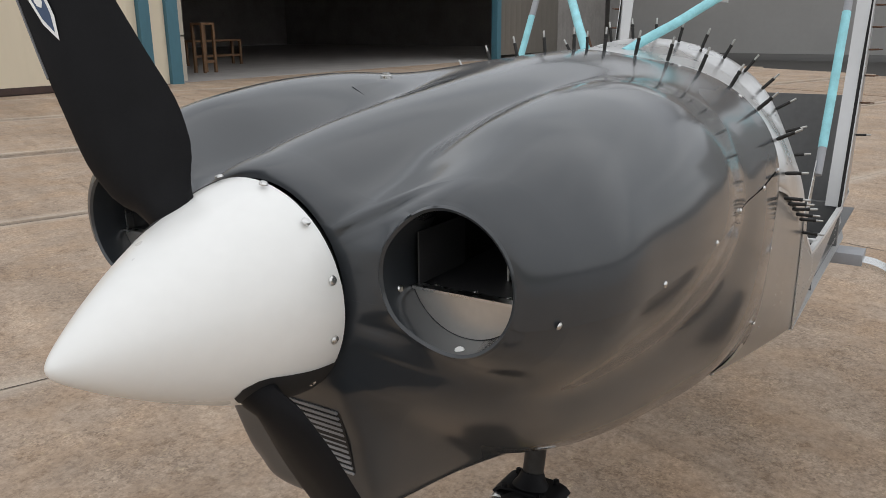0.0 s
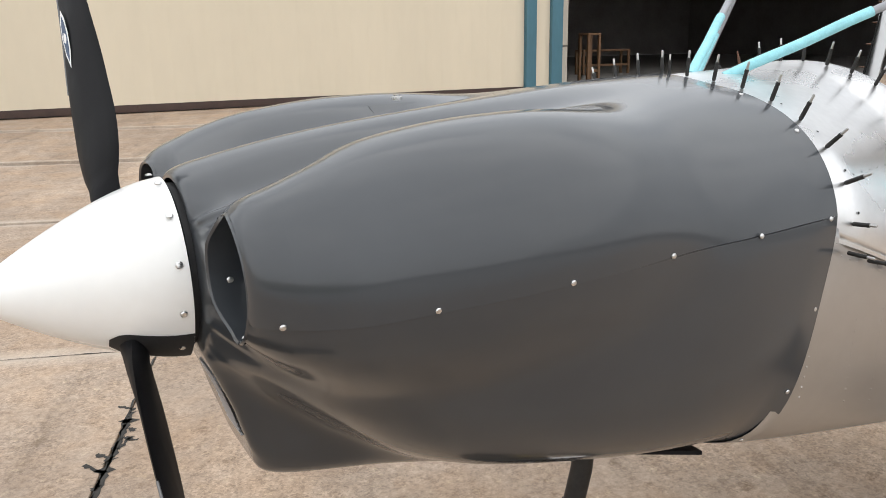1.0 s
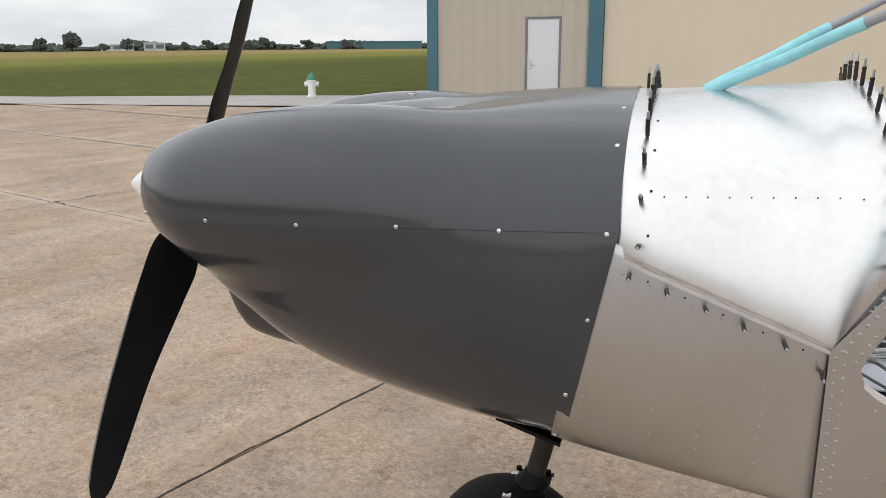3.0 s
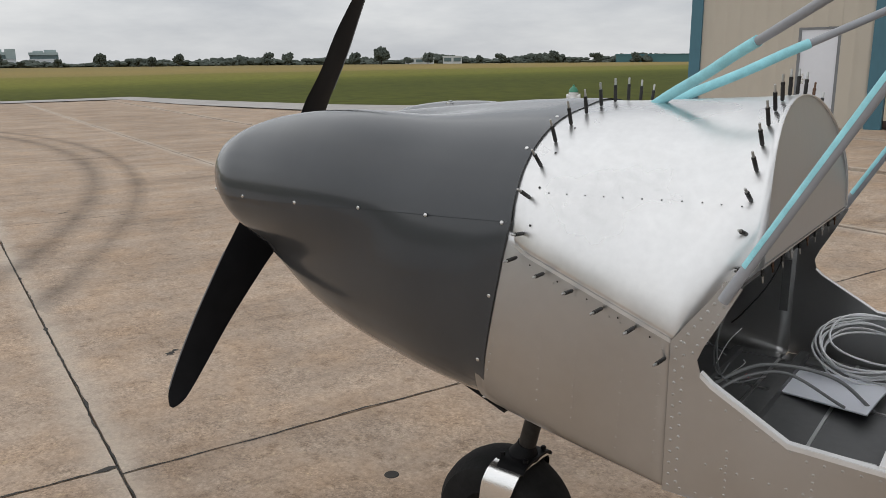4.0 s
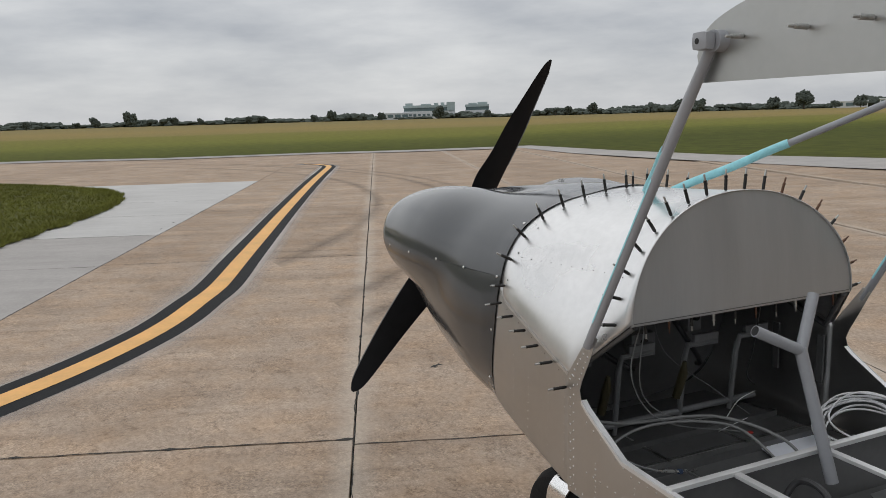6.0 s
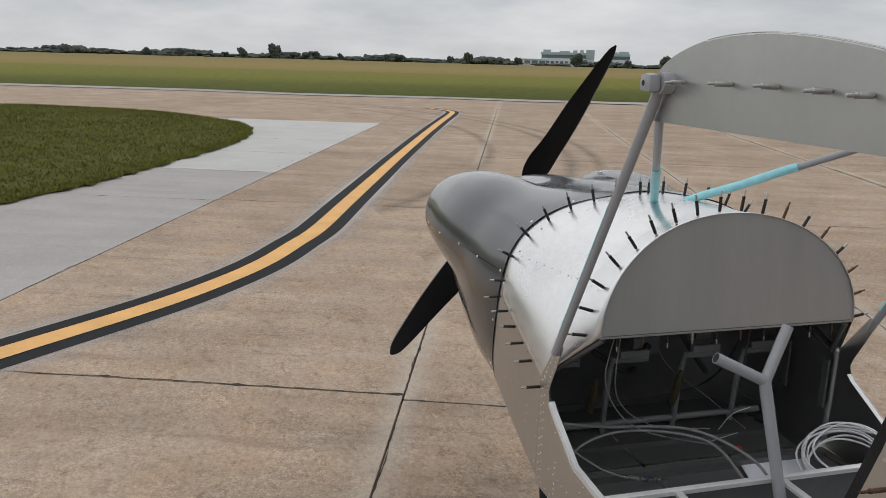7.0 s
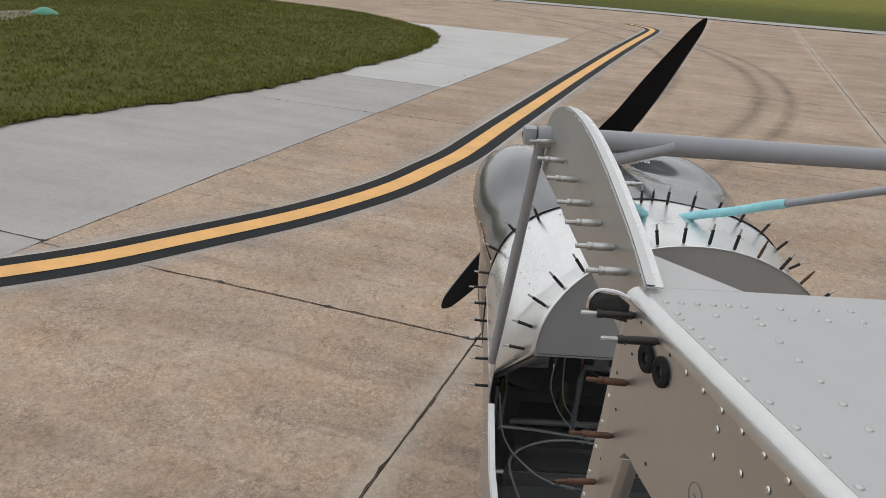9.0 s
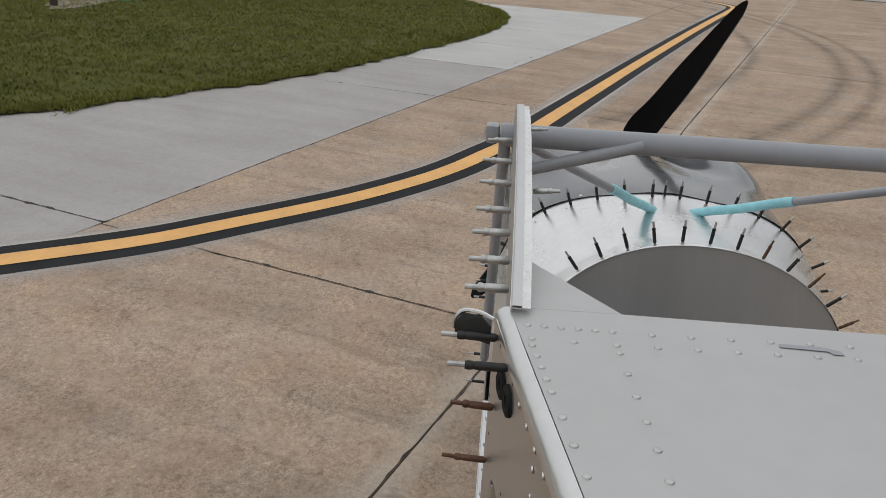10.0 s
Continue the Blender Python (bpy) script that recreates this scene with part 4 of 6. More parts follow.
def cowl_half(angles):
    first = 0 if angles is UP else len(UP)
    rows = [cowl_points(s, SKIN[k, first:first + len(angles)], angles) for k, (s, o) in enumerate(STATIONS)]
    s0, z0 = STATIONS[0][0], 1.297 + 0.033 * STATIONS[0][0]
    rim = SKIN[0, first:first + len(angles)]
    nose = []
    # the rounding sets off along the skin's own slope
    slope = np.clip((SKIN[1] - SKIN[0]) / ((STATIONS[1][0] - s0) * 1.15), 0.12, 3.0)
    slope = spread_out(slope[None, :], 1, 4.0, True)[0][first:first + len(angles)]
    near = (rim - 0.006) * np.cos(angles), z0 + (rim - 0.006) * np.sin(angles)
    edge = cowl_field(s0, rim * np.cos(angles), z0 + rim * np.sin(angles))
    lean = np.clip((edge - cowl_field(s0, *near)) / 0.006, 0.4, 1.0)
    power = np.clip(np.minimum(NOSE_ROUND, np.maximum(0.012, 0.8 * (rim - SPINNER_HOLE))) / (0.058 * slope * lean), 1.3, 7.0)
    for k in range(NOSE_RINGS, 0, -1):
        shrink = (rim - SPINNER_HOLE) * (k / NOSE_RINGS) ** 1.7
        ys = (rim - shrink) * np.cos(angles)
        zs = z0 + (rim - shrink) * np.sin(angles)
        deep = np.clip(edge - cowl_field(s0, ys, zs), 0, shrink)
        nose.append([Vector((nose_front(y, z, d, w, p), y, z)) for y, z, d, w, p in zip(ys, zs, deep, rim - SPINNER_HOLE, power)])
    bm = bmesh.new()
    vs = [[bm.verts.new(p) for p in row] for row in nose + rows]
    for a, b in zip(vs, vs[1:]):
        for j in range(len(a) - 1):
            q = (a[j], a[j + 1], b[j + 1], b[j])
            c = sum((v.co for v in q), Vector()) / 4
            if c.x > -0.95 or math.hypot(abs(c.y) - INLET[0], c.z - INLET[1]) > INLET[2] + 0.001:
                bm.faces.new(q)
    for row in vs[:NOSE_RINGS]:  # the inlets' edges drawn on to their circles
        for v in row:
            away = math.hypot(abs(v.co.y) - INLET[0], v.co.z - INLET[1])
            if v.link_faces and len(v.link_faces) < 4 and 0.5 * INLET[2] < away < INLET[2] + 0.012:
                k = (INLET[2] + 0.003) / away
                v.co.y = math.copysign(INLET[0] + (abs(v.co.y) - INLET[0]) * k, v.co.y)
                v.co.z = INLET[1] + (v.co.z - INLET[1]) * k
    bmesh.ops.delete(bm, geom=[v for v in bm.verts if not v.link_faces], context="VERTS")
    inner = [bm.verts.new((v.co.x - 0.004, v.co.y * 0.994, 1.2 + (v.co.z - 1.2) * 0.994)) for v in vs[-1]]
    for j in range(len(inner) - 1):  # returned rear edge
        bm.faces.new((vs[-1][j], vs[-1][j + 1], inner[j + 1], inner[j]))
    return bm, rows


bm, upper_rows = cowl_half(UP)
upper_cowl = part("upper_cowl", bm, COWL, plane, "smooth dark grey gelcoat cowl half", angle=60)
bm, lower_rows = cowl_half(LOW)
lower_cowl = part("lower_cowl", bm, COWL, plane, "smooth dark grey gelcoat cowl half with a chin scoop", angle=60)


def dome_screw(bm, at, way, r=0.0052):
    return lathe(bm, [(0, 0), (0, r), (r * 0.25, r * 0.97), (r * 0.55, r * 0.7), (r * 0.7, 0)], aim(at, way), 12)


def inlet_lip(sgn):
    """The rolled lip of an inlet, which follows the nose's front, and the duct behind it."""
    rows = []
    s0 = STATIONS[0][0]
    for k in range(73):
        a = 2 * math.pi * k / 72
        cy, cz = math.cos(a), math.sin(a)

        def at(r, back):
            y, z = INLET[0] + r * cy, INLET[1] + r * cz
            deep = max(0.0, -float(cowl_field(s0, np.array([y]), np.array([z]))[0]))
            return Vector((nose_front(y, z, deep) + back, sgn * y, z))

        front = at(INLET[2] + 0.004, 0.0005)
        bead = at(INLET[2] + 0.001, -0.0015)
        throat = Vector((bead.x + 0.003, sgn * (INLET[0] + (INLET[2] - 0.003) * cy), INLET[1] + (INLET[2] - 0.003) * cz))
        duct = Vector((-1.074, sgn * (INLET[0] + (INLET[2] - 0.005) * cy), INLET[1] + (INLET[2] - 0.005) * cz))
        back = Vector((-1.02, sgn * (INLET[0] + (INLET[2] + 0.004) * cy), INLET[1] + (INLET[2] + 0.004) * cz))
        rows.append([front, bead, throat, duct, back])
    bm = strip(bmesh.new(), rows)
    bmesh.ops.remove_doubles(bm, verts=bm.verts, dist=1e-5)
    return bm


for sgn in (-1, 1):
    inlet = part("inlet", inlet_lip(sgn), COWL, plane, "round cooling inlet with a rolled lip", angle=50)
    yc = sgn * INLET[0]
    # plenum walls in near-black, which paints in the duct's inner shade
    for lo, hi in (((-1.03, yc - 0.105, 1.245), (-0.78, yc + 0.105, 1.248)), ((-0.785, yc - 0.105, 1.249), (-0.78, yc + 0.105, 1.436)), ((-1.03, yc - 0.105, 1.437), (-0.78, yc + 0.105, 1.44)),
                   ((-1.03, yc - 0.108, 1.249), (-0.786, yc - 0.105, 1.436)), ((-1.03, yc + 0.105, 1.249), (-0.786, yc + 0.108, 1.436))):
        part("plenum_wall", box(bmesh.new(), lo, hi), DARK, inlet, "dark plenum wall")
    if sgn < 0:
        part("paint_dab", lathe(bmesh.new(), [(0, 0.007), (0.0015, 0.006), (0.002, 0)], aim((-1.108, -0.314, INLET[1] - INLET[2] + 0.004), (-0.35, 0, 1)), 10), WHITE, inlet, "white paint dab on the lip")
    arcp = [Vector((-1.072, yc + 0.0895 * math.cos(a), INLET[1] + 0.0895 * math.sin(a))) for a in np.linspace(math.radians(200), math.radians(340), 24)]
    part("baffle", plate(bmesh.new(), arcp, (0.002, 0, 0)), BAFFLE, inlet, "bare aluminium baffle closing the lower part")
    zf = arcp[0].z
    part("baffle_flange", box(bmesh.new(), (-1.077, yc - 0.084, zf - 0.002), (-1.060, yc + 0.084, zf + 0.002)), STEEL, inlet, "bright baffle edge")
    part("baffle_upright", box(bmesh.new(), (-1.074, yc + sgn * 0.073, zf + 0.0025), (-1.060, yc + sgn * 0.0755, INLET[1] + 0.05)), STEEL, inlet, "bright upright baffle edge")
    # baffle side and plenum floor take cable black for the same inner shade
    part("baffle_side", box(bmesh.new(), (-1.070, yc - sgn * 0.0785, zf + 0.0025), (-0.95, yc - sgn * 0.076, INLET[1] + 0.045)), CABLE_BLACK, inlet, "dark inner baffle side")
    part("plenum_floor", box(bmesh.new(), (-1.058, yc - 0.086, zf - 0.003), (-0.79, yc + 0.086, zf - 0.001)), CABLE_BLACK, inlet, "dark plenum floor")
    for dx, dy in ((-1.052, 0.05), (-1.052, 0.0), (-1.052, -0.06)):
        part("screw", dome_screw(bmesh.new(), (dx, yc + sgn * dy, zf - 0.001), (0, 0, 1), 0.004), STEEL, inlet, "bright dome screw")
    for k in range(9):
        y = sgn * (INLET[0] + 0.016 + 0.0085 * k)
        part("cooling_fin", box(bmesh.new(), (-0.99, y - 0.0016, zf), (-0.95, y + 0.0016, 1.43)), BAFFLE, inlet)
    for k in range(6):
        y = sgn * (INLET[0] - 0.05 + 0.0085 * k)
        part("cooling_fin", box(bmesh.new(), (-0.86, y - 0.0014, zf + 0.02), (-0.83, y + 0.0014, 1.41)), ALU_DARK, inlet)

# chin grille
bm = bmesh.new()
plate(bm, [(nose_x(z) - 0.0035, y, z) for y, z in ((-0.116, 1.120), (-0.004, 1.120), (-0.004, 0.980), (-0.106, 0.980))], (0.003, 0, 0))
grille = part("grille", bm, DARK, plane, "dark chin grille")
for k in range(12):
    z = 0.986 + 0.0111 * k
    w = 0.068 + 0.008 * k / 12
    part("slat", box(bmesh.new(), (nose_x(z) - 0.008, -0.036 - w, z), (nose_x(z) - 0.0035, -0.007, z + 0.0045)), TUBE_GREY, grille)


def on_cowl(x, z, sgn=-1):
    """The cowl's surface at a height beside the axis."""
    s = (x - nose_x(z)) / (rear_x(z) - nose_x(z))
    ys = np.linspace(0.05, 0.7, 1300)
    y = ys[np.nonzero(cowl_field(s, ys, np.full_like(ys, z)) < 0)[0][-1]]
    e = 0.004
    g = np.array([cowl_field(s, np.array([y + e]), np.array([z]))[0] - cowl_field(s, np.array([y - e]), np.array([z]))[0],
                  cowl_field(s, np.array([y]), np.array([z + e]))[0] - cowl_field(s, np.array([y]), np.array([z - e]))[0]])
    return Vector((x, sgn * y, z)), Vector((0, sgn * g[0], g[1])).normalized()


for sgn in (-1, 1):
    for x, z in ((-1.091, 1.304), (-0.887, 1.309), (-0.657, 1.314), (-0.434, 1.320), (-0.215, 1.324), (-0.003, 1.327), (-0.033, 1.15), (-0.073, 0.978), (-0.104, 0.845), (0.002, 1.488), (0.002, 1.552)):
        p, n = on_cowl(x, z, sgn)
        part("screw", dome_screw(bmesh.new(), p, n), STEEL, upper_cowl if z > 1.3 else lower_cowl, "bright dome screw")
    part("screw", dome_screw(bmesh.new(), (-1.100, sgn * (INLET[0] - INLET[2] + 0.0065), 1.314), (-0.1, sgn, 0), 0.006), STEEL, lower_cowl, "bright dome screw")

# oil door and its latch on top of the cowl
bm = bmesh.new()
rows = []
for x in np.linspace(-0.66, -0.50, 7):
    row = []
    for y in np.linspace(0.06, 0.20, 7):
        s = (x + 1.13) / 1.138
        zs = np.linspace(1.35, 1.65, 600)
        z = zs[np.nonzero(cowl_field(s, np.full_like(zs, y), zs) < 0)[0][-1]]
        row.append(Vector((x, y, z + 0.0012)))
    rows.append(row)
strip(bm, rows, 0.002)
oil_door = part("oil_door", bm, COWL, upper_cowl, "flush oil door in the cowl top")
part("latch", lathe(bmesh.new(), [(0, 0), (0, 0.012), (0.006, 0.012), (0.008, 0.008), (0.012, 0.008), (0.012, 0)], aim((-0.615, 0.15, 1.549), (0, 0, 1)), 14), STEEL, upper_cowl, "bright latch button")
part("air_lip", plate(bmesh.new(), [(-0.27, -0.27, 0.792), (-0.105, -0.31, 0.762), (-0.105, 0.31, 0.762), (-0.27, 0.27, 0.792)], (0, 0, 0.010)), BLACK, lower_cowl, "black exit lip under the cowl")

# spinner
prof = [(-1.468, 0.0)]
TIP = ((0, 0), (0.008, 0.045), (0.02, 0.075), (0.05, 0.128), (0.1, 0.200), (0.25, 0.392), (0.5, 0.662), (0.75, 0.878), (0.9, 0.968), (1.0, 1.0))
for t in (0.004, 0.008, 0.014, 0.02, 0.035, 0.05, 0.075, 0.1, *np.linspace(0.14, 1.0, 22)):
    prof.append((-1.468 + 0.318 * t, 0.161 * flow(t, TIP)))
prof += [(-1.147, 0.161), (-1.146, 0.157), (-1.143, 0.0)]
SPIN = Matrix.Translation((-1.147, 0, AX - 0.004)) @ pose(0, 0, 0, 0, -0.9, 0) @ Matrix.Translation((1.147, 0, 0))
spinner = part("spinner", lathe(bmesh.new(), prof, SPIN, 64), WHITE, plane, "glossy white pointed spinner", angle=50)
part("hub_gap", lathe(bmesh.new(), [(-1.143, 0), (-1.143, 0.145), (-1.128, 0.145), (-1.128, 0)], Matrix.Translation((0, 0, AX)), 32), DARK, spinner, "dark hub gap")
for k in range(12):
    a = math.radians(30 * k + 16)
    d = Vector((0, math.cos(a), math.sin(a)))
    part("screw", dome_screw(bmesh.new(), Vector((-1.163, 0, AX)) + d * 0.1605, d, 0.0065), STEEL, spinner, "bright dome screw")


BLADE_LONG, HUB_X = 0.919, -1.235
CHORD = ((0.0, 0.06), (0.13, 0.066), (0.17, 0.098), (0.21, 0.145), (0.28, 0.166), (0.36, 0.155), (0.46, 0.143), (0.6, 0.1265), (0.75, 0.104), (0.90, 0.077), (0.95, 0.062), (0.98, 0.040), (1.0, 0.012))
PITCH = ((0, 16), (0.27, 19.5), (0.4, 21), (0.6, 16), (0.8, 22), (1.0, 30))
SWEEP = ((0, -0.019), (0.15, -0.019), (0.35, -0.0195), (0.6, -0.0292), (1.0, -0.064))


def blade_at(f):
    return flow(f, CHORD), radians(flow(f, PITCH)), flow(f, SWEEP)


def prop_blade(up):
    """Twisted, tapered blade with a rounded tip; up: the unit way along it."""
    d = Vector(up).normalized()
    r = Vector((0, d.z, -d.y))
    bm = bmesh.new()
    rows = []
    for f in (0.07, 0.10, *np.linspace(0.13, 0.95, 40), 0.965, 0.978, 0.988, 0.995, 1.0):
        q = BLADE_LONG * f
        chord, pitch, sweep = blade_at(f)
        thick = ip(f, ((0, 0.066), (0.15, 0.058), (0.3, 0.028), (0.6, 0.013), (1.0, 0.004)))
        c = r * math.cos(pitch) - Vector((1, 0, 0)) * math.sin(pitch)
        n = d.cross(c)
        row = []
        for k in range(16):
            a = 2 * math.pi * k / 16
            u = math.cos(a)
            v = math.sin(a) * (1.0 if math.sin(a) > 0 else 0.55)
            taper = 1.0 if f < 0.16 else 1 - 0.45 * abs(u - 0.3)
            row.append(Vector((HUB_X, 0, AX)) + d * q + c * (u * chord / 2 + sweep) + n * (v * thick / 2 * taper))
        rows.append(row + [row[0]])
    strip(bm, rows)
    bmesh.ops.remove_doubles(bm, verts=bm.verts, dist=1e-5)
    ends = [e for e in bm.edges if e.is_boundary]
    bmesh.ops.holes_fill(bm, edges=ends, sides=40)
    ob = part("propeller_blade", bm, BLACK, plane, "matt black composite blade", angle=40)
    # decal on the front face: white lens shape with a dark core
    q = 0.478
    chord, pitch, sweep = blade_at(q / BLADE_LONG)
    c = r * math.cos(pitch) - Vector((1, 0, 0)) * math.sin(pitch)
    n = d.cross(c)
    n = n if n.x < 0 else -n
    for name, a, b, off, mat in (("decal", 0.064, 0.0135, 0.0100, WHITE), ("decal_core", 0.051, 0.0090, 0.0106, BLUE_PART), ("decal_bar", 0.012, 0.006, 0.0112, WHITE)):
        pts = [Vector((HUB_X, 0, AX)) + d * (q + a * x) + c * (b * y + 0.003) + n * off for x, y in ((-1, 0), (-0.5, 0.8), (0.1, 1), (0.6, 0.75), (1, 0), (0.6, -0.75), (0.1, -1), (-0.5, -0.8))]
        part(name, plate(bmesh.new(), pts, n * 0.0005), mat, ob, "printed blade mark" if name == "decal" else "")
    pts = []
    for f in np.linspace(0.42, 0.95, 14):
        chord, pitch, sweep = blade_at(f)
        c = r * math.cos(pitch) - Vector((1, 0, 0)) * math.sin(pitch)
        pts.append(Vector((HUB_X, 0, AX)) + d * (BLADE_LONG * f) + c * (chord / 2 + sweep))
    part("erosion_strip", tube(bmesh.new(), pts, 0.0025, 6), EROSION, ob, "thin bright leading-edge strip")


def spinner_slot(lean):
    """Dark sheet laid on the spinner for the shaded opening round a blade's root, run to the back plate."""
    rows = []
    for x in np.linspace(-1.275, -1.1475, 10):
        t = (x + 1.468) / 0.318
        r = 0.161 * flow(min(1.0, t), TIP) + 0.0008
        half = 0.036 * math.sqrt(max(0.0, 1 - max(0.0, (-1.235 - x) / 0.042) ** 2)) + 0.0005
        half += 0.008 * max(0.0, (x + 1.235) / 0.09)
        rows.append([SPIN @ Vector((x, r * math.sin(radians(lean) + g), r * math.cos(radians(lean) + g))) for g in np.linspace(-half / r, half / r, 9)])
    part("blade_slot", strip(bmesh.new(), rows, 0.0006), DARK, spinner, "dark sheet standing for the shaded opening round the blade root")


for lean in (34.9, 180 + 44.05):
    prop_blade((0, math.sin(radians(lean)), math.cos(radians(lean))))
    spinner_slot(lean)


# ---- forward fuselage ----
def boot_top(x):
    """Half width, base height, rise and roundness of the top skin at a station."""
    ye, ze = boot_edge(x)
    top = 1.577 + 0.029 * x / 0.556
    return ye, ze, top - ze, ip(x, ((0, 2.25), (0.2, 2.0), (0.416, 1.80), (0.556, 2.1)))


def boot_edge(x):
    if x <= 0.416:
        return 0.479 + 0.025 * min(1.0, max(0.0, x) / 0.07), 1.292 - 0.385 * max(0.0, x)
    t = (x - 0.416) / 0.14
    return 0.504 + (0.404 - 0.504) * t, 1.132 + (1.288 - 1.132) * t


LAP_A = np.linspace(0, math.pi / 2, 60)
LAP_R = cowl_radius(1.0, -0.0025, LAP_A)


def boot_point(x, a, sgn=-1):
    """A point of the top skin and its outward way; a from 0 at its lower edge to 90 on the crest."""
    w, zc, h, n = boot_top(x)
    ca, sa = max(0.0, math.cos(radians(a))), max(0.0, math.sin(radians(a)))
    y, z = w * ca ** (2 / n), zc + h * sa ** (2 / n)
    turn = math.atan2(z - 1.33, y)
    if x < 0.13 and turn > 0:  # the front edge lies close under the cowl
        hold = (1 - max(0.0, x) / 0.13) ** 2 * min(1.0, turn / 0.25)
        r = math.hypot(y, z - 1.33)
        r += hold * (float(np.interp(turn, LAP_A, LAP_R)) - r)
        y, z = r * math.cos(turn), 1.33 + r * math.sin(turn)
    p = Vector((x, sgn * y, z))
    nn = Vector((0, sgn * (max(1e-6, ca ** (2 / n)) ** (n - 1)) / w, (max(1e-6, sa ** (2 / n)) ** (n - 1)) / h)).normalized()
    return p, nn


def boot_at(x, z, sgn=-1):
    """The top skin at a given height."""
    w, zc, h, n = boot_top(x)
    return boot_point(x, math.degrees(math.asin(min(1.0, max(0.0, (z - zc) / h) ** (n / 2)))), sgn)


bm = bmesh.new()
rows = []
for x in [-0.004, 0.008] + list(np.linspace(0.02, 0.416, 20)) + list(np.linspace(0.43, 0.556, 8)):
    row = [boot_point(x, a, -1)[0] for a in np.linspace(0, 90, 40)][:-1] + [boot_point(x, a, 1)[0] for a in np.linspace(90, 0, 40)]
    rows.append(row)
for row in rows[-8:]:
    for p in row:
        lean = (rows.index(row) - len(rows) + 8) / 7
        p.x -= lean * 0.043 * max(0.0, (p.z - 1.288) / 0.312) ** 2
strip(bm, rows)
boot = part("boot_cowl", bm, ALU_SKIN, plane, "bright bare aluminium top skin", angle=50)
md = boot.modifiers.new("thickness", "SOLIDIFY")
md.thickness, md.offset = 0.002, -1

panel_line = [boot_point(0.55, a, -1)[0] for a in np.linspace(0, 90, 22)] + [boot_point(0.55, a, 1)[0] for a in np.linspace(90, 0, 22)][1:]
panel = part("instrument_panel", plate(bmesh.new(), [Vector((0.551 - 0.043 * ((p.z - 1.288) / 0.312) ** 2, p.y * 0.992, p.z - 0.002)) for p in panel_line], (-0.0025, 0, 0)), PANEL_GREY, plane, "plain grey blank instrument panel")
part("panel_flange", box(bmesh.new(), (0.515, -0.395, 1.2855), (0.553, 0.395, 1.2875)), ALU_DARK, panel, "bent lower flange")


def side_skin(sgn):
    """Side and belly sheet from the firewall to the seam ahead of the door."""
    front = cowl_ring(1.0, -0.0035, [-math.pi / 2 * k / 39 - 0.02 * (1 - k / 39) for k in range(40)])
    back = [(0.502, 1.14 + (0.812 - 1.14) * t) for t in np.linspace(0, 1, 20)] + [(0.490 + 0.012 * math.cos(a), 0.812 - 0.012 * math.sin(a)) for a in np.linspace(0.3, math.pi / 2, 5)]
    back += [(0.490 * (1 - t), 0.80) for t in np.linspace(0, 1, 16)[1:]]
    rows = []
    for s in np.linspace(0, 1, 16):
        row = []
        for p, (y, z) in zip(front, back):
            x0 = rear_x(p.z) - 0.03
            yy, zz = p.y + (y - p.y) * s ** 0.8, p.z + (z - p.z) * s
            row.append(Vector((x0 + s * (0.418 - x0), sgn * yy, zz)))
        rows.append(row)
    ob = part("side_skin", strip(bmesh.new(), rows), ALU, plane, "bare aluminium side skin", angle=50)
    md = ob.modifiers.new("thickness", "SOLIDIFY")
    md.thickness, md.offset = 0.002, -1
    return ob


def side_panel(sgn):
    """The cabin side below the door, with the gusset that carries the windscreen tube."""
    y = sgn * 0.503
    sill = [(0.545, 1.262), (0.512, 1.195), (0.478, 1.130), (0.468, 1.103), (0.476, 1.076), (0.498, 1.058), (0.650, 0.973), (0.90, 0.964), (1.41, 0.966), (1.60, 0.990)]
    out = [(0.412, 0.80), (0.412, 1.132), (0.518, 1.275), *sill]
    ob = part("cabin_side", plate(bmesh.new(), [(x, y, z) for x, z in out] + [(2.3, sgn * 0.40, 1.03), (2.3, sgn * 0.40, 0.82), (1.6, y, 0.80)], (0, sgn * 0.002, 0)), ALU, plane, "bare aluminium cabin side with rivet rows")
    # bright angle along the door sill
    pts = [(x, z) for x, z in sill[4:9]]
    bm = bmesh.new()
    strip(bm, [[Vector((x, y - sgn * w, z + 0.002)) for w in (0, 0.015)] for x, z in pts], 0.002)
    strip(bm, [[Vector((x, y + sgn * 0.0035, z + 0.002)), Vector((x, y + sgn * 0.0035, z - 0.008))] for x, z in pts], 0.0015)
    part("sill_angle", bm, BEAM, ob, "bright sill angle")
    return ob


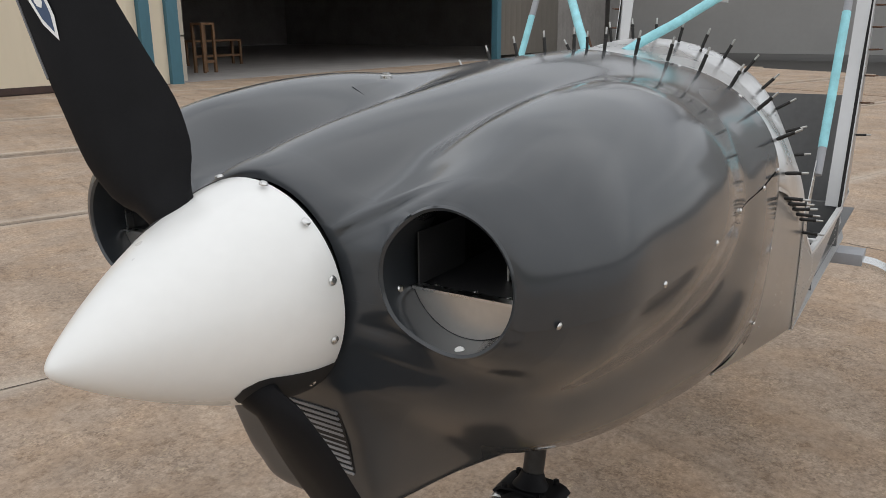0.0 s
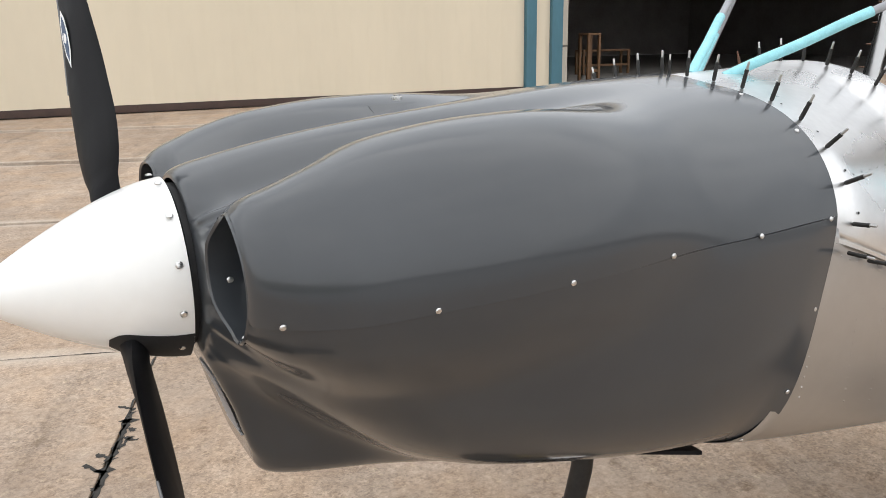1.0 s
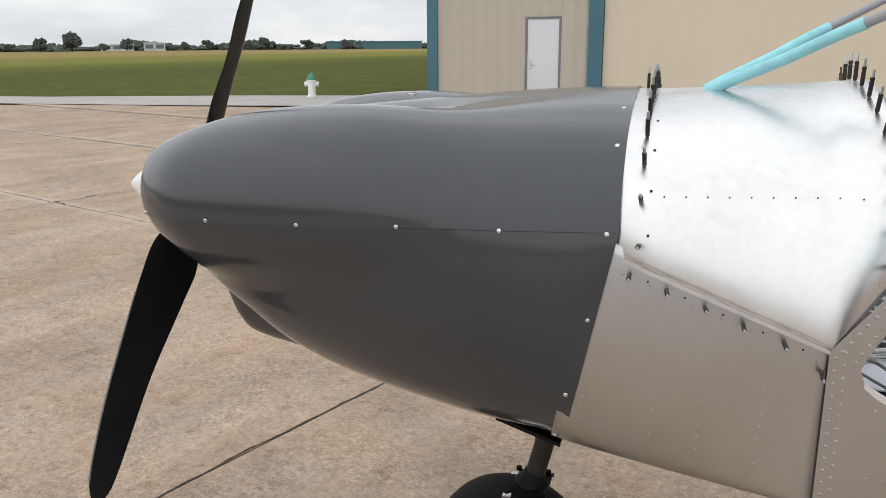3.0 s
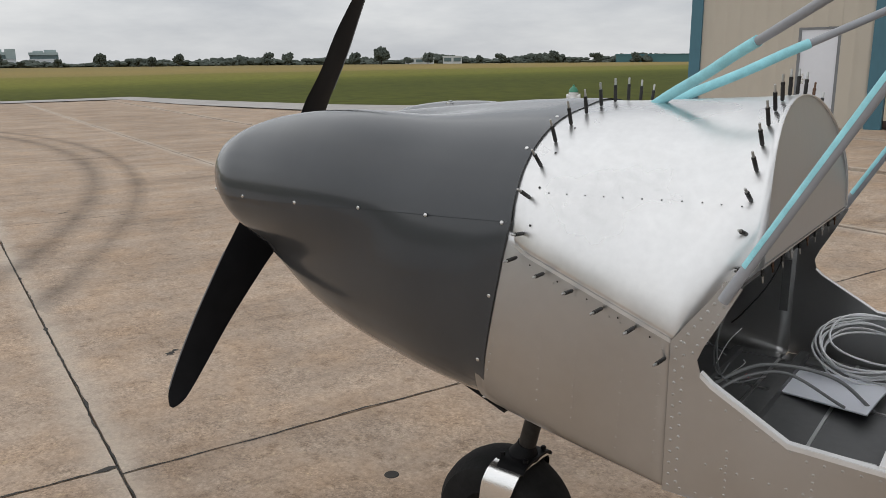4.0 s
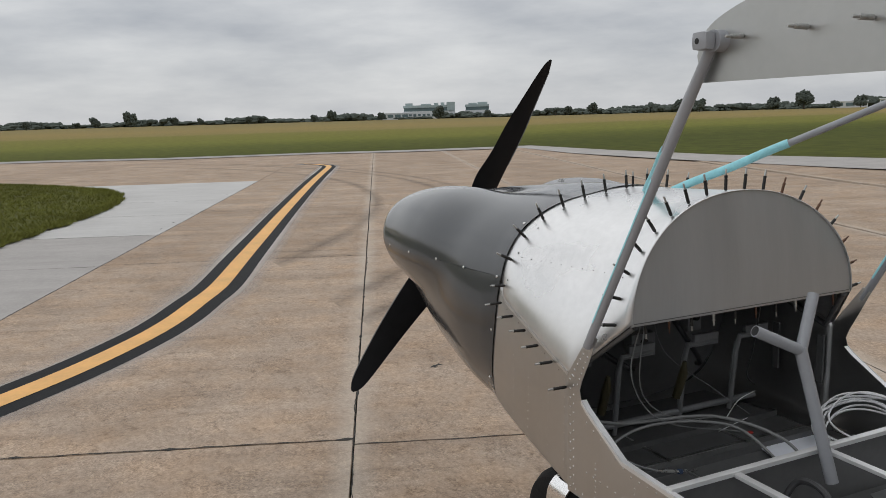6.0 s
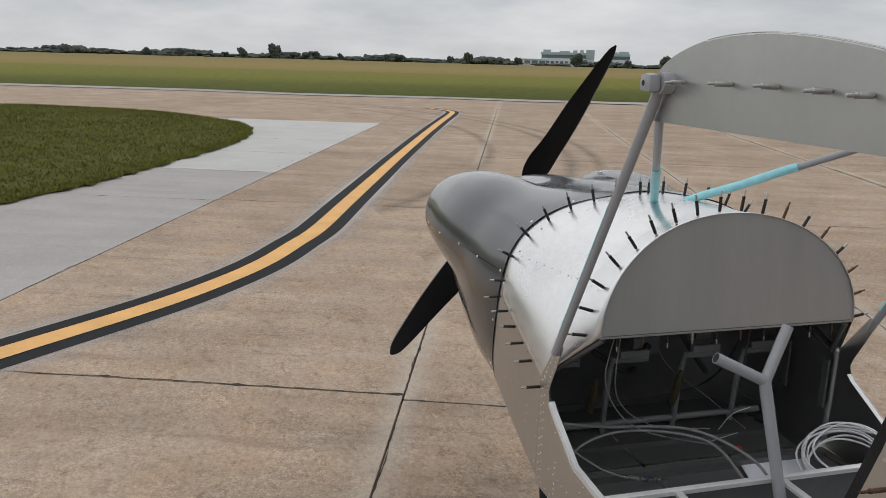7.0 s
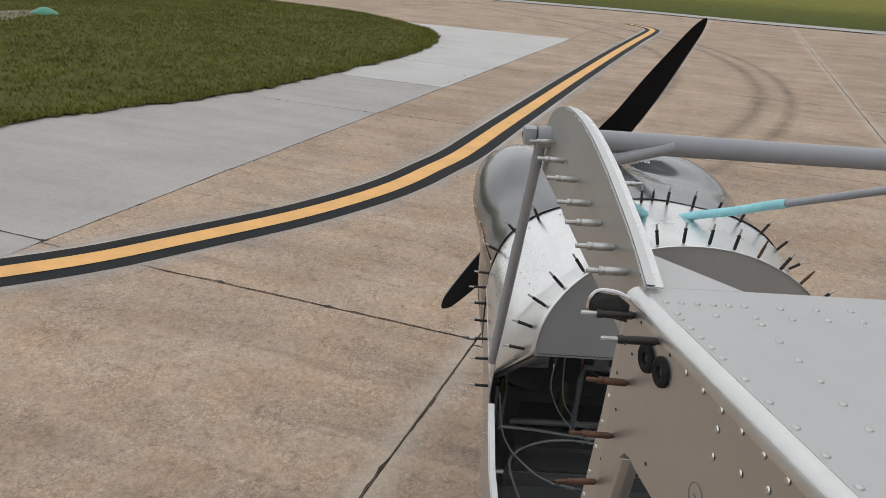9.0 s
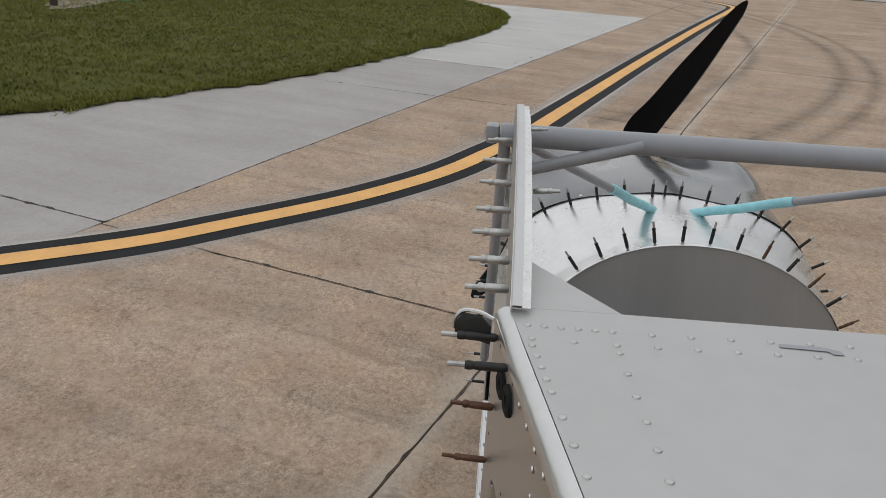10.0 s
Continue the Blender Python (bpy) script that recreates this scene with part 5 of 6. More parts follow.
for sgn in (-1, 1):
    skin, cabin = side_skin(sgn), side_panel(sgn)
    bm, bm2 = bmesh.new(), bmesh.new()

    def rivet(b, p, way, r=0.0032):
        lathe(b, [(0.0, r), (r * 0.35, r * 0.8), (r * 0.55, 0)], aim(p, way), 7)

    w = (0, sgn, 0)
    for k in range(13):
        z = 0.815 + 0.0255 * k
        rivet(bm2, (0.424, sgn * 0.505, z), w, 0.0036), rivet(bm2, (0.440, sgn * 0.505, z + 0.012), w, 0.0036)
    for k in range(8):
        t = k / 7
        rivet(bm2, (0.434 + 0.085 * t, sgn * 0.505, 1.135 + 0.125 * t), w, 0.0042)
        rivet(bm2, (0.458 + 0.064 * t, sgn * 0.505, 1.116 + 0.122 * t), w, 0.0036)
    for k in range(30):
        t = k / 29
        rivet(bm2, (0.50 + 0.9 * t, sgn * 0.505, (1.03 - 0.075 * min(1, t * 5)) - 0.006), w), rivet(bm2, (0.45 + 0.95 * t, sgn * 0.505, 0.815), w)
        rivet(bm2, (0.50 + 0.9 * t, sgn * 0.505, 0.885 - 0.02 * t), w)
    for x in (0.54, 0.70, 0.88, 1.06, 1.25):
        for k in range(7):
            rivet(bm2, (x, sgn * 0.505, 0.83 + 0.016 * k), w)
    for k in range(16):
        z = 0.96 + 0.021 * k
        rivet(bm, (rear_x(z) + 0.016, sgn * 0.491, z), w, 0.0026)
    for x, z0, n in ((0.10, 0.92, 8), (0.19, 0.90, 9), (0.30, 0.86, 9), (0.385, 0.85, 12)):
        for k in range(n):
            rivet(bm, (x + 0.01 * k / n, sgn * (0.4955 + 0.006 * (x + 0.1) / 0.5), z0 + 0.026 * k), w, 0.0022)
    for k in range(14):
        x = 0.03 + 0.027 * k
        rivet(bm, (x, sgn * 0.5005, boot_edge(x)[1] - 0.030), w, 0.0022)
    part("riveting", bm, ALU, skin, "rows of small rivets")["kind"] = "stuff"
    part("riveting", bm2, RIVET, cabin, "rows of dome rivets")["kind"] = "stuff"
    # scattered pilot holes
    bm = bmesh.new()
    for z in (1.33, 1.41, 1.48, 1.53):
        p, n = boot_at(0.075, z, sgn)
        lathe(bm, [(0.0008, 0.003), (0.001, 0)], aim(p, n), 8)
    for x in np.linspace(0.10, 0.50, 11):
        p, n = boot_at(x, 1.40, sgn)
        lathe(bm, [(0.0008, 0.0018), (0.001, 0)], aim(p, n), 8)
    for x in (0.08, 0.15, 0.222, 0.295, 0.367):
        lathe(bm, [(0.0008, 0.0022), (0.001, 0)], aim((x, sgn * 0.5022, boot_edge(x)[1] - 0.020), (0, sgn, 0)), 8)
    part("pilot_hole_row", bm, DARK, boot, "small dark pilot holes")["kind"] = "stuff"
    lip = [boot_point(x, 0, sgn)[0] for x in np.linspace(0.012, 0.412, 14)]
    part("skin_lap", strip(bmesh.new(), [[p + Vector((0, sgn * 0.0012, 0.003)), p + Vector((0, sgn * 0.0016, -0.006))] for p in lip], 0.0010), ALU_SKIN, boot, "bright lapped lower edge")

part("belly_skin", plate(bmesh.new(), [(0.42, -0.50, 0.798), (1.6, -0.50, 0.798), (2.3, -0.40, 0.82), (2.3, 0.40, 0.82), (1.6, 0.50, 0.798), (0.42, 0.50, 0.798)], (0, 0, 0.002)), ALU, plane, "bare aluminium belly sheet")
ring = cowl_ring(1.0, -0.004, [2 * math.pi * k / 60 for k in range(60)])
# firewall metal darkened to carry the cabin's shade
part("firewall", plate(bmesh.new(), [(0.012 + (p.x - 0.02), p.y, p.z) for p in ring], (0.003, 0, 0)), ALU_DARK, plane, "shade-darkened inner firewall")


def rod(name, a, b, r, mat, parent, label="", seg=16):
    return part(name, tube(bmesh.new(), [a, b], r, seg), mat, parent, label)


# windscreen frame tubes, spar carry-through and the film on them
for sgn in (-1, 1):
    a_tube = rod("windscreen_tube", (0.512, sgn * 0.512, 1.235), (0.915, sgn * 0.505, 1.945), 0.0115, TUBE_GREY, plane, "grey painted windscreen tube")
    v0, v1 = Vector((0.155, sgn * 0.045, 1.568)), Vector((0.915, sgn * 0.50, 1.955))
    v_tube = rod("v_brace", v0, v1, 0.0102, TUBE_GREY, plane, "grey painted brace tube")
    f0, f1 = v0 + (v1 - v0) * 0.02, v0 + (v1 - v0) * 0.40
    part("film", tube(bmesh.new(), [f0 + (f1 - f0) * t + Vector((0, 0, 0.0015 * math.sin(9 * t))) for t in np.linspace(0, 1, 12)], 0.0128, 14), TEAL_FILM, v_tube, "pale cyan film wrapped round the tube")
    bm = bmesh.new()
    a0, a1 = Vector((0.512, sgn * 0.512, 1.235)), Vector((0.915, sgn * 0.505, 1.945))
    ax = (a1 - a0).normalized()
    e1 = Vector((-1, 0, 0)) - ax * ax.dot(Vector((-1, 0, 0)))
    e1.normalize()
    e2 = ax.cross(e1)
    strip(bm, [[a0 + (a1 - a0) * t + 0.0124 * (e1 * math.cos(g) + e2 * math.sin(g)) for g in np.linspace(-1.5, 1.5, 9)] for t in np.linspace(0.10, 0.62, 8)], 0.0006)
    part("film", bm, TEAL_FILM, a_tube, "pale cyan film on the tube's front")
    part("slot", box(bmesh.new(), (0.13, sgn * 0.045 - 0.022, 1.5675), (0.175, sgn * 0.045 + 0.022, 1.5725), 0.002), DARK, boot, "dark slot round the brace tube")
    rod("short_brace", (0.955, sgn * 0.484, 1.893), (0.945, sgn * 0.25, 1.958), 0.012, TUBE_GREY, plane, "grey painted short brace")
    bm = bmesh.new()
    box(bm, (0.900, sgn * 0.516, 1.940), (0.942, sgn * 0.543, 1.977), 0.013)
    part("spar_fitting", bm, TUBE_GREY, plane, "grey machined spar fitting")
    part("fitting_hole", lathe(bmesh.new(), [(0, 0.006), (0.001, 0)], aim((0.918, sgn * 0.5435, 1.958), (0, sgn, 0)), 16), DARK, plane, "dark bolt hole")
rod("carry_through", (0.93, -0.515, 1.958), (0.93, 0.515, 1.958), 0.0215, TUBE_GREY, plane, "grey painted spar carry-through tube", 24)

# wing root ribs with their top flanges
RIB = [(0.872, 1.880), (0.862, 1.935), (0.880, 1.978), (0.938, 2.012), (1.04, 2.039), (1.16, 2.049), (1.28, 2.046), (1.40, 2.032), (1.50, 2.014), (1.60, 1.993), (1.685, 1.968), (1.68, 1.93), (1.645, 1.880)]
for sgn in (-1, 1):
    curve = [RIB[0]] + [(p.x, p.z) for p in arc([(x, 0, z) for x, z in RIB[1:11]], 5)] + RIB[11:]
    rib = part("root_rib", plate(bmesh.new(), [(x, sgn * 0.49, z) for x, z in curve], (0, -sgn * 0.002, 0)), RIB_GREY, plane, "plain aluminium wing root rib")
    top = RIB[4:11]
    bm = bmesh.new()
    fine = [Vector((x, sgn * 0.4795, z - 0.0008)) for x, z in curve if x > 1.03 and z > 1.967]
    strip(bm, [[p + Vector((0, sgn * 0.011, 0)), p, p - Vector((0, sgn * 0.010, 0))] for p in fine], 0.002)
    part("rib_flange", bm, STEEL, rib, "bright bent rib flange")
    part("rib_lap", strip(bmesh.new(), [[p + Vector((0, 0.001, 0.0024)), p + Vector((0, -0.009, 0.0024))] for p in fine], 0.0008), ALU, rib, "lapped strip on the flange")


def taper(x):
    return 0.503 if x < 1.68 else 0.503 - 0.19 * (x - 1.68)


# rear door posts, upper side panels, roof
for sgn in (-1, 1):
    y = sgn * 0.503
    out = [(1.41, 0.965), (1.50, 1.25), (1.578, 1.495), (1.627, 1.686), (1.650, 1.793), (1.664, 1.885), (1.68, 1.937), (1.68, 1.573), (1.672, 1.54), (1.62, 1.30), (1.53, 0.98)]
    post_ob = part("door_post", plate(bmesh.new(), [(x, y, z) for x, z in out], (0, sgn * 0.0015, 0)), ALU, plane, "bare aluminium rear door post")
    bm = bmesh.new()
    strip(bm, [[Vector((x, y - sgn * d, z)) for d in (0.0, 0.06)] for x, z in out[:5]], 0.0015)
    part("post_flange", bm, ALU, post_ob, "bent inner flange of the post")
    bm = bmesh.new()
    strip(bm, [[Vector((x + d, y - sgn * (0.003 - 0.25 * d), z)) for d in (0.0, -0.5 * w, -w)] for x, z, w in ((*p, 0.003 + 0.024 * min(1.0, max(0.0, (1.80 - p[1]) / 0.25))) for p in out[:5])], 0.003)
    part("door_seal", bm, RUBBER, post_ob, "black rubber seal along the post")
    bm = bmesh.new()
    p = [(1.68, 1.937), (1.685, 1.952), (2.75, 1.953), (2.75, 1.75), (1.86, 1.778), (1.756, 1.787), (1.742, 1.791), (1.728, 1.788), (1.720, 1.776), (1.711, 1.732), (1.702, 1.687), (1.691, 1.619), (1.68, 1.573)]
    plate(bm, [(x, sgn * taper(x), z) for x, z in p], (0, sgn * 0.0015, 0))
    upper = part("upper_side", bm, ALU, plane, "bare aluminium upper side panel")
    edge = [(1.720, 1.776), (1.711, 1.732), (1.702, 1.687), (1.691, 1.619), (1.68, 1.573), (1.672, 1.54), (1.62, 1.30), (1.53, 0.98)]
    roll = [(0.004 * math.sin(a), 0.004 * (1 - math.cos(a))) for a in np.linspace(0, math.pi / 2, 6)] + [(0.004, 0.012)]
    part("rolled_edge", strip(bmesh.new(), [[Vector((x + a, sgn * (taper(x) + 0.0014 - b), z)) for a, b in roll] for x, z in edge], 0.0012), ALU, post_ob, "rolled rear edge of the post", angle=60)
    bm = bmesh.new()
    for x, z in ((1.684, 1.861), (1.710, 1.899), (1.691, 1.901), (1.718, 1.940), (1.783, 1.938), (1.695, 1.821), (1.677, 1.743), (1.776, 1.808), (1.640, 1.653)):
        lathe(bm, [(0.0002, 0.0021), (0.0004, 0)], aim((x, sgn * (taper(x) + 0.0017), z), (0.19 if x > 1.68 else 0, sgn, 0)), 10)
    part("pilot_hole_row", bm, DARK, upper, "small dark pilot holes")["kind"] = "stuff"
    bm = bmesh.new()
    along = Vector((1, -sgn * 0.19, 0)).normalized()
    mid = Vector((1.868, sgn * (taper(1.868) + 0.0017), 1.840))
    tube(bm, [mid + along * 0.0115 * math.cos(a) + Vector((0, 0, 0.0135 * math.sin(a))) for a in np.linspace(0, 6.283, 30)], 0.00045, 5)
    tube(bm, [mid - along * 0.003 + Vector((0, 0, 0.001)), mid + along * 0.003 - Vector((0, 0, 0.001))], 0.0005, 5)
    part("pen_mark", bm, PEN, upper, "thin drawn circle with a dash in it")
    part("tooling_hole", lathe(bmesh.new(), [(-0.001, 0.0046), (0.0009, 0.0046), (0.0006, 0.004), (0.0003, 0.0038), (0.0003, 0)], aim((1.7072, sgn * (taper(1.703) - 0.0062), 1.692), (1, 0, -0.2)) @ Matrix.Diagonal((1, 1, 1.6, 1)), 20), DARK, upper, "dark round tooling hole")
    bm = bmesh.new()
    rows = []
    for x in np.linspace(1.672, 2.75, 14):
        rows.append([Vector((x, sgn * (taper(x) + 0.003 - 0.015 + 0.015 * math.sin(a)), 1.945 + 0.0165 * math.cos(a))) for a in np.linspace(0, math.pi * 0.6, 9)])
    strip(bm, rows, 0.002)
    part("roof_edge_roll", bm, ROLL, plane, "rolled aluminium roof edge", angle=50)
    bm = bmesh.new()
    plate(bm, [(1.700, sgn * 0.508, 1.932), (1.700, sgn * 0.508, 1.952), (1.69, sgn * 0.518, 1.957), (1.68, sgn * 0.538, 1.955), (1.68, sgn * 0.545, 1.944), (1.68, sgn * 0.545, 1.932)], (0.003, 0, 0))
    lug = part("hinge_lug", bm, CLECO_DARK, plane, "dark hinge lug with a bright rim")
    part("lug_rim", tube(bmesh.new(), arc([(1.690, sgn * 0.506, 1.9545), (1.686, sgn * 0.520, 1.9590), (1.681, sgn * 0.537, 1.9575), (1.681, sgn * 0.5455, 1.948), (1.681, sgn * 0.5465, 1.937)], 6), 0.0022, 6), STEEL, lug, "bright lug edge")
    for x, z in ((1.742, 1.912), (1.774, 1.914)):
        g = part("grommet", lathe(bmesh.new(), [(0, 0.006), (0, 0.0160), (0.004, 0.0152), (0.0055, 0.011), (0.004, 0.006), (0, 0.006)], aim((x, sgn * (taper(x) + 0.001), z), (0.19, sgn, 0)), 24), RUBBER, upper, "black rubber grommet")
    bm = bmesh.new()
    for z in (1.0, 1.12, 1.24, 1.36, 1.48, 1.56, 1.612, 1.656, 1.697, 1.740, 1.781, 1.822):
        lathe(bm, [(0, 0.0033), (0.0015, 0.003), (0.002, 0)], aim((ip(z, [(1.0, 1.43), (1.25, 1.51), (1.495, 1.589), (1.656, 1.630), (1.74, 1.649), (1.822, 1.668)]), y + sgn * 0.0015, z), (0, sgn, 0)), 8)
    for k in range(9):
        x = 1.815 + 0.0315 * k
        lathe(bm, [(0, 0.0036), (0.0012, 0.0028), (0.002, 0)], aim((x, sgn * (taper(x) + 0.0016), 1.937), (0, sgn, 0)), 10)
    for x, z in ((1.878, 1.918), (1.880, 1.892), (1.920, 1.904), (1.955, 1.915), (1.960, 1.890), (2.00, 1.902)):
        lathe(bm, [(0, 0.0036), (0.0012, 0.0028), (0.002, 0)], aim((x, sgn * (taper(x) + 0.0016), z), (0, sgn, 0)), 10)
    part("riveting", bm, STEEL, post_ob, "rows of dome rivets")["kind"] = "stuff"

bm = bmesh.new()
plate(bm, [(1.668, -0.375, 1.959), (1.660, 0.375, 1.959), (1.672, 0.491, 1.959), (2.75, 0.287, 1.959), (2.75, -0.287, 1.959), (1.672, -0.491, 1.959)], (0, 0, 0.0018))
roof = part("roof_skin", bm, ROOF_GREY, plane, "grey aluminium roof sheet with dome rivets")
for sgn in (-1, 1):
    part("roof_gusset", plate(bmesh.new(), [(1.54, sgn * 0.472, 1.959), (1.6715, sgn * 0.490, 1.959), (1.6676, sgn * 0.376, 1.959)], (0, 0, 0.0018)), ROOF_GREY, roof, "triangular roof gusset")
rv = finish(lathe(bmesh.new(), [(0, 0.0039), (0.0011, 0.0033), (0.0018, 0.0018), (0.0019, 0)], aim((0, 0, 0), (0, 0, 1)), 10), "rivet", RIVET)
spots = []
for sgn in (-1, 1):
    side_x = [1.749 + 0.0198 * k for k in range(5)] + [1.865 + 0.036 * k for k in range(16)]
    spots += [(x, sgn * (taper(x) - 0.021)) for x in side_x]
    spots += [(1.751 + 0.0366 * k, sgn * (0.388 - 0.0028 * k)) for k in range(18)]
    spots += [(1.709, sgn * (0.473 - 0.0166 * k)) for k in range(6)] + [(1.736, sgn * (0.469 - 0.04 * k)) for k in range(3)]
    spots += [(1.709 - 0.002 * k, sgn * (0.352 - 0.0383 * k)) for k in range(9)] + [(1.734 - 0.002 * k, sgn * (0.35 - 0.0375 * k)) for k in range(10)]
for x, y in spots:
    o = part("rivet", rv, RIVET, roof)
    o.location = (x, y, 1.9608)
part("roof_mark", plate(bmesh.new(), [(1.706, -0.230, 1.9614), (1.713, -0.231, 1.9614), (1.714, -0.186, 1.9614), (1.719, -0.183, 1.9614), (1.719, -0.173, 1.9614), (1.712, -0.174, 1.9614), (1.706, -0.190, 1.9614)], (0, 0, 0.0004)), TUBE_GREY, roof, "dull grey mark on the roof sheet")

# ---- cabin inside ----
# floor, beams and bulkhead: metal darkened for the shade inside the cabin
floor_mesh = plate(bmesh.new(), [(0.03, -0.34, 0.822), (0.30, -0.40, 0.812), (0.62, -0.485, 0.806), (2.2, -0.485, 0.806),
                                 (2.2, 0.485, 0.806), (0.62, 0.485, 0.806), (0.30, 0.40, 0.812), (0.03, 0.34, 0.822)], (0, 0, -0.003))
part("cabin_floor", floor_mesh, ALU_DARK, plane, "shade-darkened cabin floor")
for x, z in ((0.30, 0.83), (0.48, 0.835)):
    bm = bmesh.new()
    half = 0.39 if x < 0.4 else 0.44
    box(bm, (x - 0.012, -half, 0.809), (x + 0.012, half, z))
    part("floor_beam", bm, ALU_DARK, plane, "shade-darkened floor beam")
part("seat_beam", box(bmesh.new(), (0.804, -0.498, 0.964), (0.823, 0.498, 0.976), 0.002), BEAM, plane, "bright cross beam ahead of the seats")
part("seat_beam_web", box(bmesh.new(), (0.802, -0.498, 0.806), (0.805, 0.498, 0.963)), ALU_DARK, plane, "shade-darkened beam web")
for y in (-0.30, 0.0, 0.345):
    part("seat_rail", box(bmesh.new(), (0.824, y - 0.010, 0.963), (1.42, y + 0.010, 0.973), 0.002), BEAM, plane, "bright seat rail")
part("seat_floor", box(bmesh.new(), (0.826, -0.484, 0.8065), (1.418, 0.484, 0.810)), ALU, plane, "bare aluminium floor between the seat rails")
part("seat_pan_beam", box(bmesh.new(), (1.42, -0.498, 0.806), (1.45, 0.498, 0.976)), ALU_DARK, plane, "shade-darkened rear beam")
part("bulkhead", plate(bmesh.new(), [(1.90, -0.45, 0.806), (1.98, -0.44, 1.34), (1.98, 0.44, 1.34), (1.90, 0.45, 0.806)], (0.003, 0, 0)), ALU_DARK, plane, "shade-darkened grey rear bulkhead")
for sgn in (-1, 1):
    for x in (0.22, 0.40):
        part("side_stiffener", box(bmesh.new(), (x - 0.012, sgn * 0.472, 0.94), (x + 0.012, sgn * 0.480, 1.10)), ALU_DARK, plane, "shade-darkened upright stiffener")
    part("inner_longeron", tube(bmesh.new(), [(0.05, sgn * 0.465, 1.265), (0.41, sgn * 0.480, 1.135), (0.54, sgn * 0.39, 1.275)], 0.010, 8), ALU_DARK, plane, "shade-darkened inner longeron")
for y in (-0.38, -0.14, 0.12, 0.34):
    bm = bmesh.new()
    tube(bm, [(0.20, y - 0.05, 0.82), (0.22, y - 0.05, 1.03), (0.23, y - 0.045, 1.08), (0.23, y + 0.07, 1.08)], 0.010, 8)
    box(bm, (0.215, y - 0.02, 1.07), (0.235, y + 0.08, 1.11), 0.003)
    part("rudder_pedal", bm, PEDAL, plane, "dull grey tube rudder pedal")
for y in (-0.44, -0.24, 0.06):
    part("master_cylinder", tube(bmesh.new(), [(0.20, y, 0.90), (0.23, y, 0.99), (0.235, y, 1.03)], [0.014, 0.014, 0.006], 10), YELLOW_PART, plane, "yellow brake cylinder")
part("pedal_shaft", tube(bmesh.new(), [(0.20, -0.40, 0.85), (0.20, 0.40, 0.85)], 0.011, 10), PEDAL, plane, "dull grey pedal shaft")
yoke = part("control_column", tube(bmesh.new(), [(0.86, -0.02, 0.90), (0.775, -0.055, 1.232)], 0.0155, 16), TUBE_GREY, plane, "grey Y-shaped control column")
for end in ((0.752, -0.186, 1.288), (0.738, 0.026, 1.352)):
    j = Vector((0.777, -0.054, 1.225))
    part("grip_tube", tube(bmesh.new(), [j, end], 0.0145, 16), TUBE_GREY, yoke, "open grey grip tube")
    part("tube_bore", lathe(bmesh.new(), [(0, 0.0125), (0.0006, 0)], aim(end, Vector(end) - j), 16), DARK, yoke, "dark open tube end")


# ---- landing gear ----
def wheel(at, r, wide, parent):
    m = Matrix.Translation(at) @ pose(0, 0, 0, 0, 0, 90)
    prof = [(-wide * 0.34, r * 0.42), (-wide * 0.46, r * 0.52), (-wide * 0.5, r * 0.70), (-wide * 0.44, r * 0.86), (-wide * 0.28, r * 0.965), (-wide * 0.1, r), (0, r), (wide * 0.1, r), (wide * 0.28, r * 0.965),
            (wide * 0.44, r * 0.86), (wide * 0.5, r * 0.70), (wide * 0.46, r * 0.52), (wide * 0.34, r * 0.42)]
    w = part("wheel", lathe(bmesh.new(), [(-wide * 0.33, 0), (-wide * 0.33, r * 0.2), (-wide * 0.24, r * 0.36), (-wide * 0.34, r * 0.44), (wide * 0.34, r * 0.44), (wide * 0.24, r * 0.36), (wide * 0.33, r * 0.2), (wide * 0.33, 0)], m, 32), GOLD, parent, "gold wheel rim")
    part("tyre", lathe(bmesh.new(), prof, m, 48), RUBBER, w, "black balloon tyre")
    part("axle_nut", lathe(bmesh.new(), [(-wide * 0.42, 0), (-wide * 0.42, 0.018), (wide * 0.42, 0.018), (wide * 0.42, 0)], m, 12), STEEL, w, "steel axle nut")


NW, NR = (-0.285, 0.0, 0.234), 0.234
wheel(NW, NR, 0.215, plane)
part("nose_strut", tube(bmesh.new(), [(-0.165, 0, 0.84), (-0.19, 0, 0.60), (-0.215, 0, 0.50)], 0.028, 20), CLECO_DARK, plane, "dark grey nose leg")
bm = bmesh.new()
saddle = arc([(0, -0.092, 0.452), (0, -0.074, 0.468), (0, -0.04, 0.474), (0, 0.04, 0.474), (0, 0.074, 0.468), (0, 0.092, 0.452)], 4)
strip(bm, [[p + Vector((x, 0, 0.004 - 0.25 * (x + 0.23) ** 2)) for x in (-0.268, -0.25, -0.23, -0.20, -0.172)] for p in saddle], 0.008)
lathe(bm, [(0.0, 0.050), (0.008, 0.046), (0.020, 0.037), (0.034, 0.032), (0.040, 0.030), (0.040, 0)], aim((-0.223, 0, 0.474), (0.02, 0, 0.08)), 24)
for x, y in ((-0.27, -0.055), (-0.27, 0.055), (-0.185, -0.055), (-0.185, 0.055)):
    lathe(bm, [(0, 0.009), (0.010, 0.009), (0.012, 0.006), (0.012, 0)], aim((x, y, 0.478), (0, 0, 1)), 6)
part("fork_head", bm, BLACK, plane, "black bolted fork head")
bm = bmesh.new()
prof = [(-0.118, 0.20), (-0.122, 0.28), (-0.122, 0.36), (-0.112, 0.42), (-0.085, 0.454), (-0.045, 0.462)]
prof = [(p.x, p.y) for p in arc([(a, b, 0) for a, b in prof], 5)]
prof = prof + [(-a, b) for a, b in prof[::-1]]
rows = []
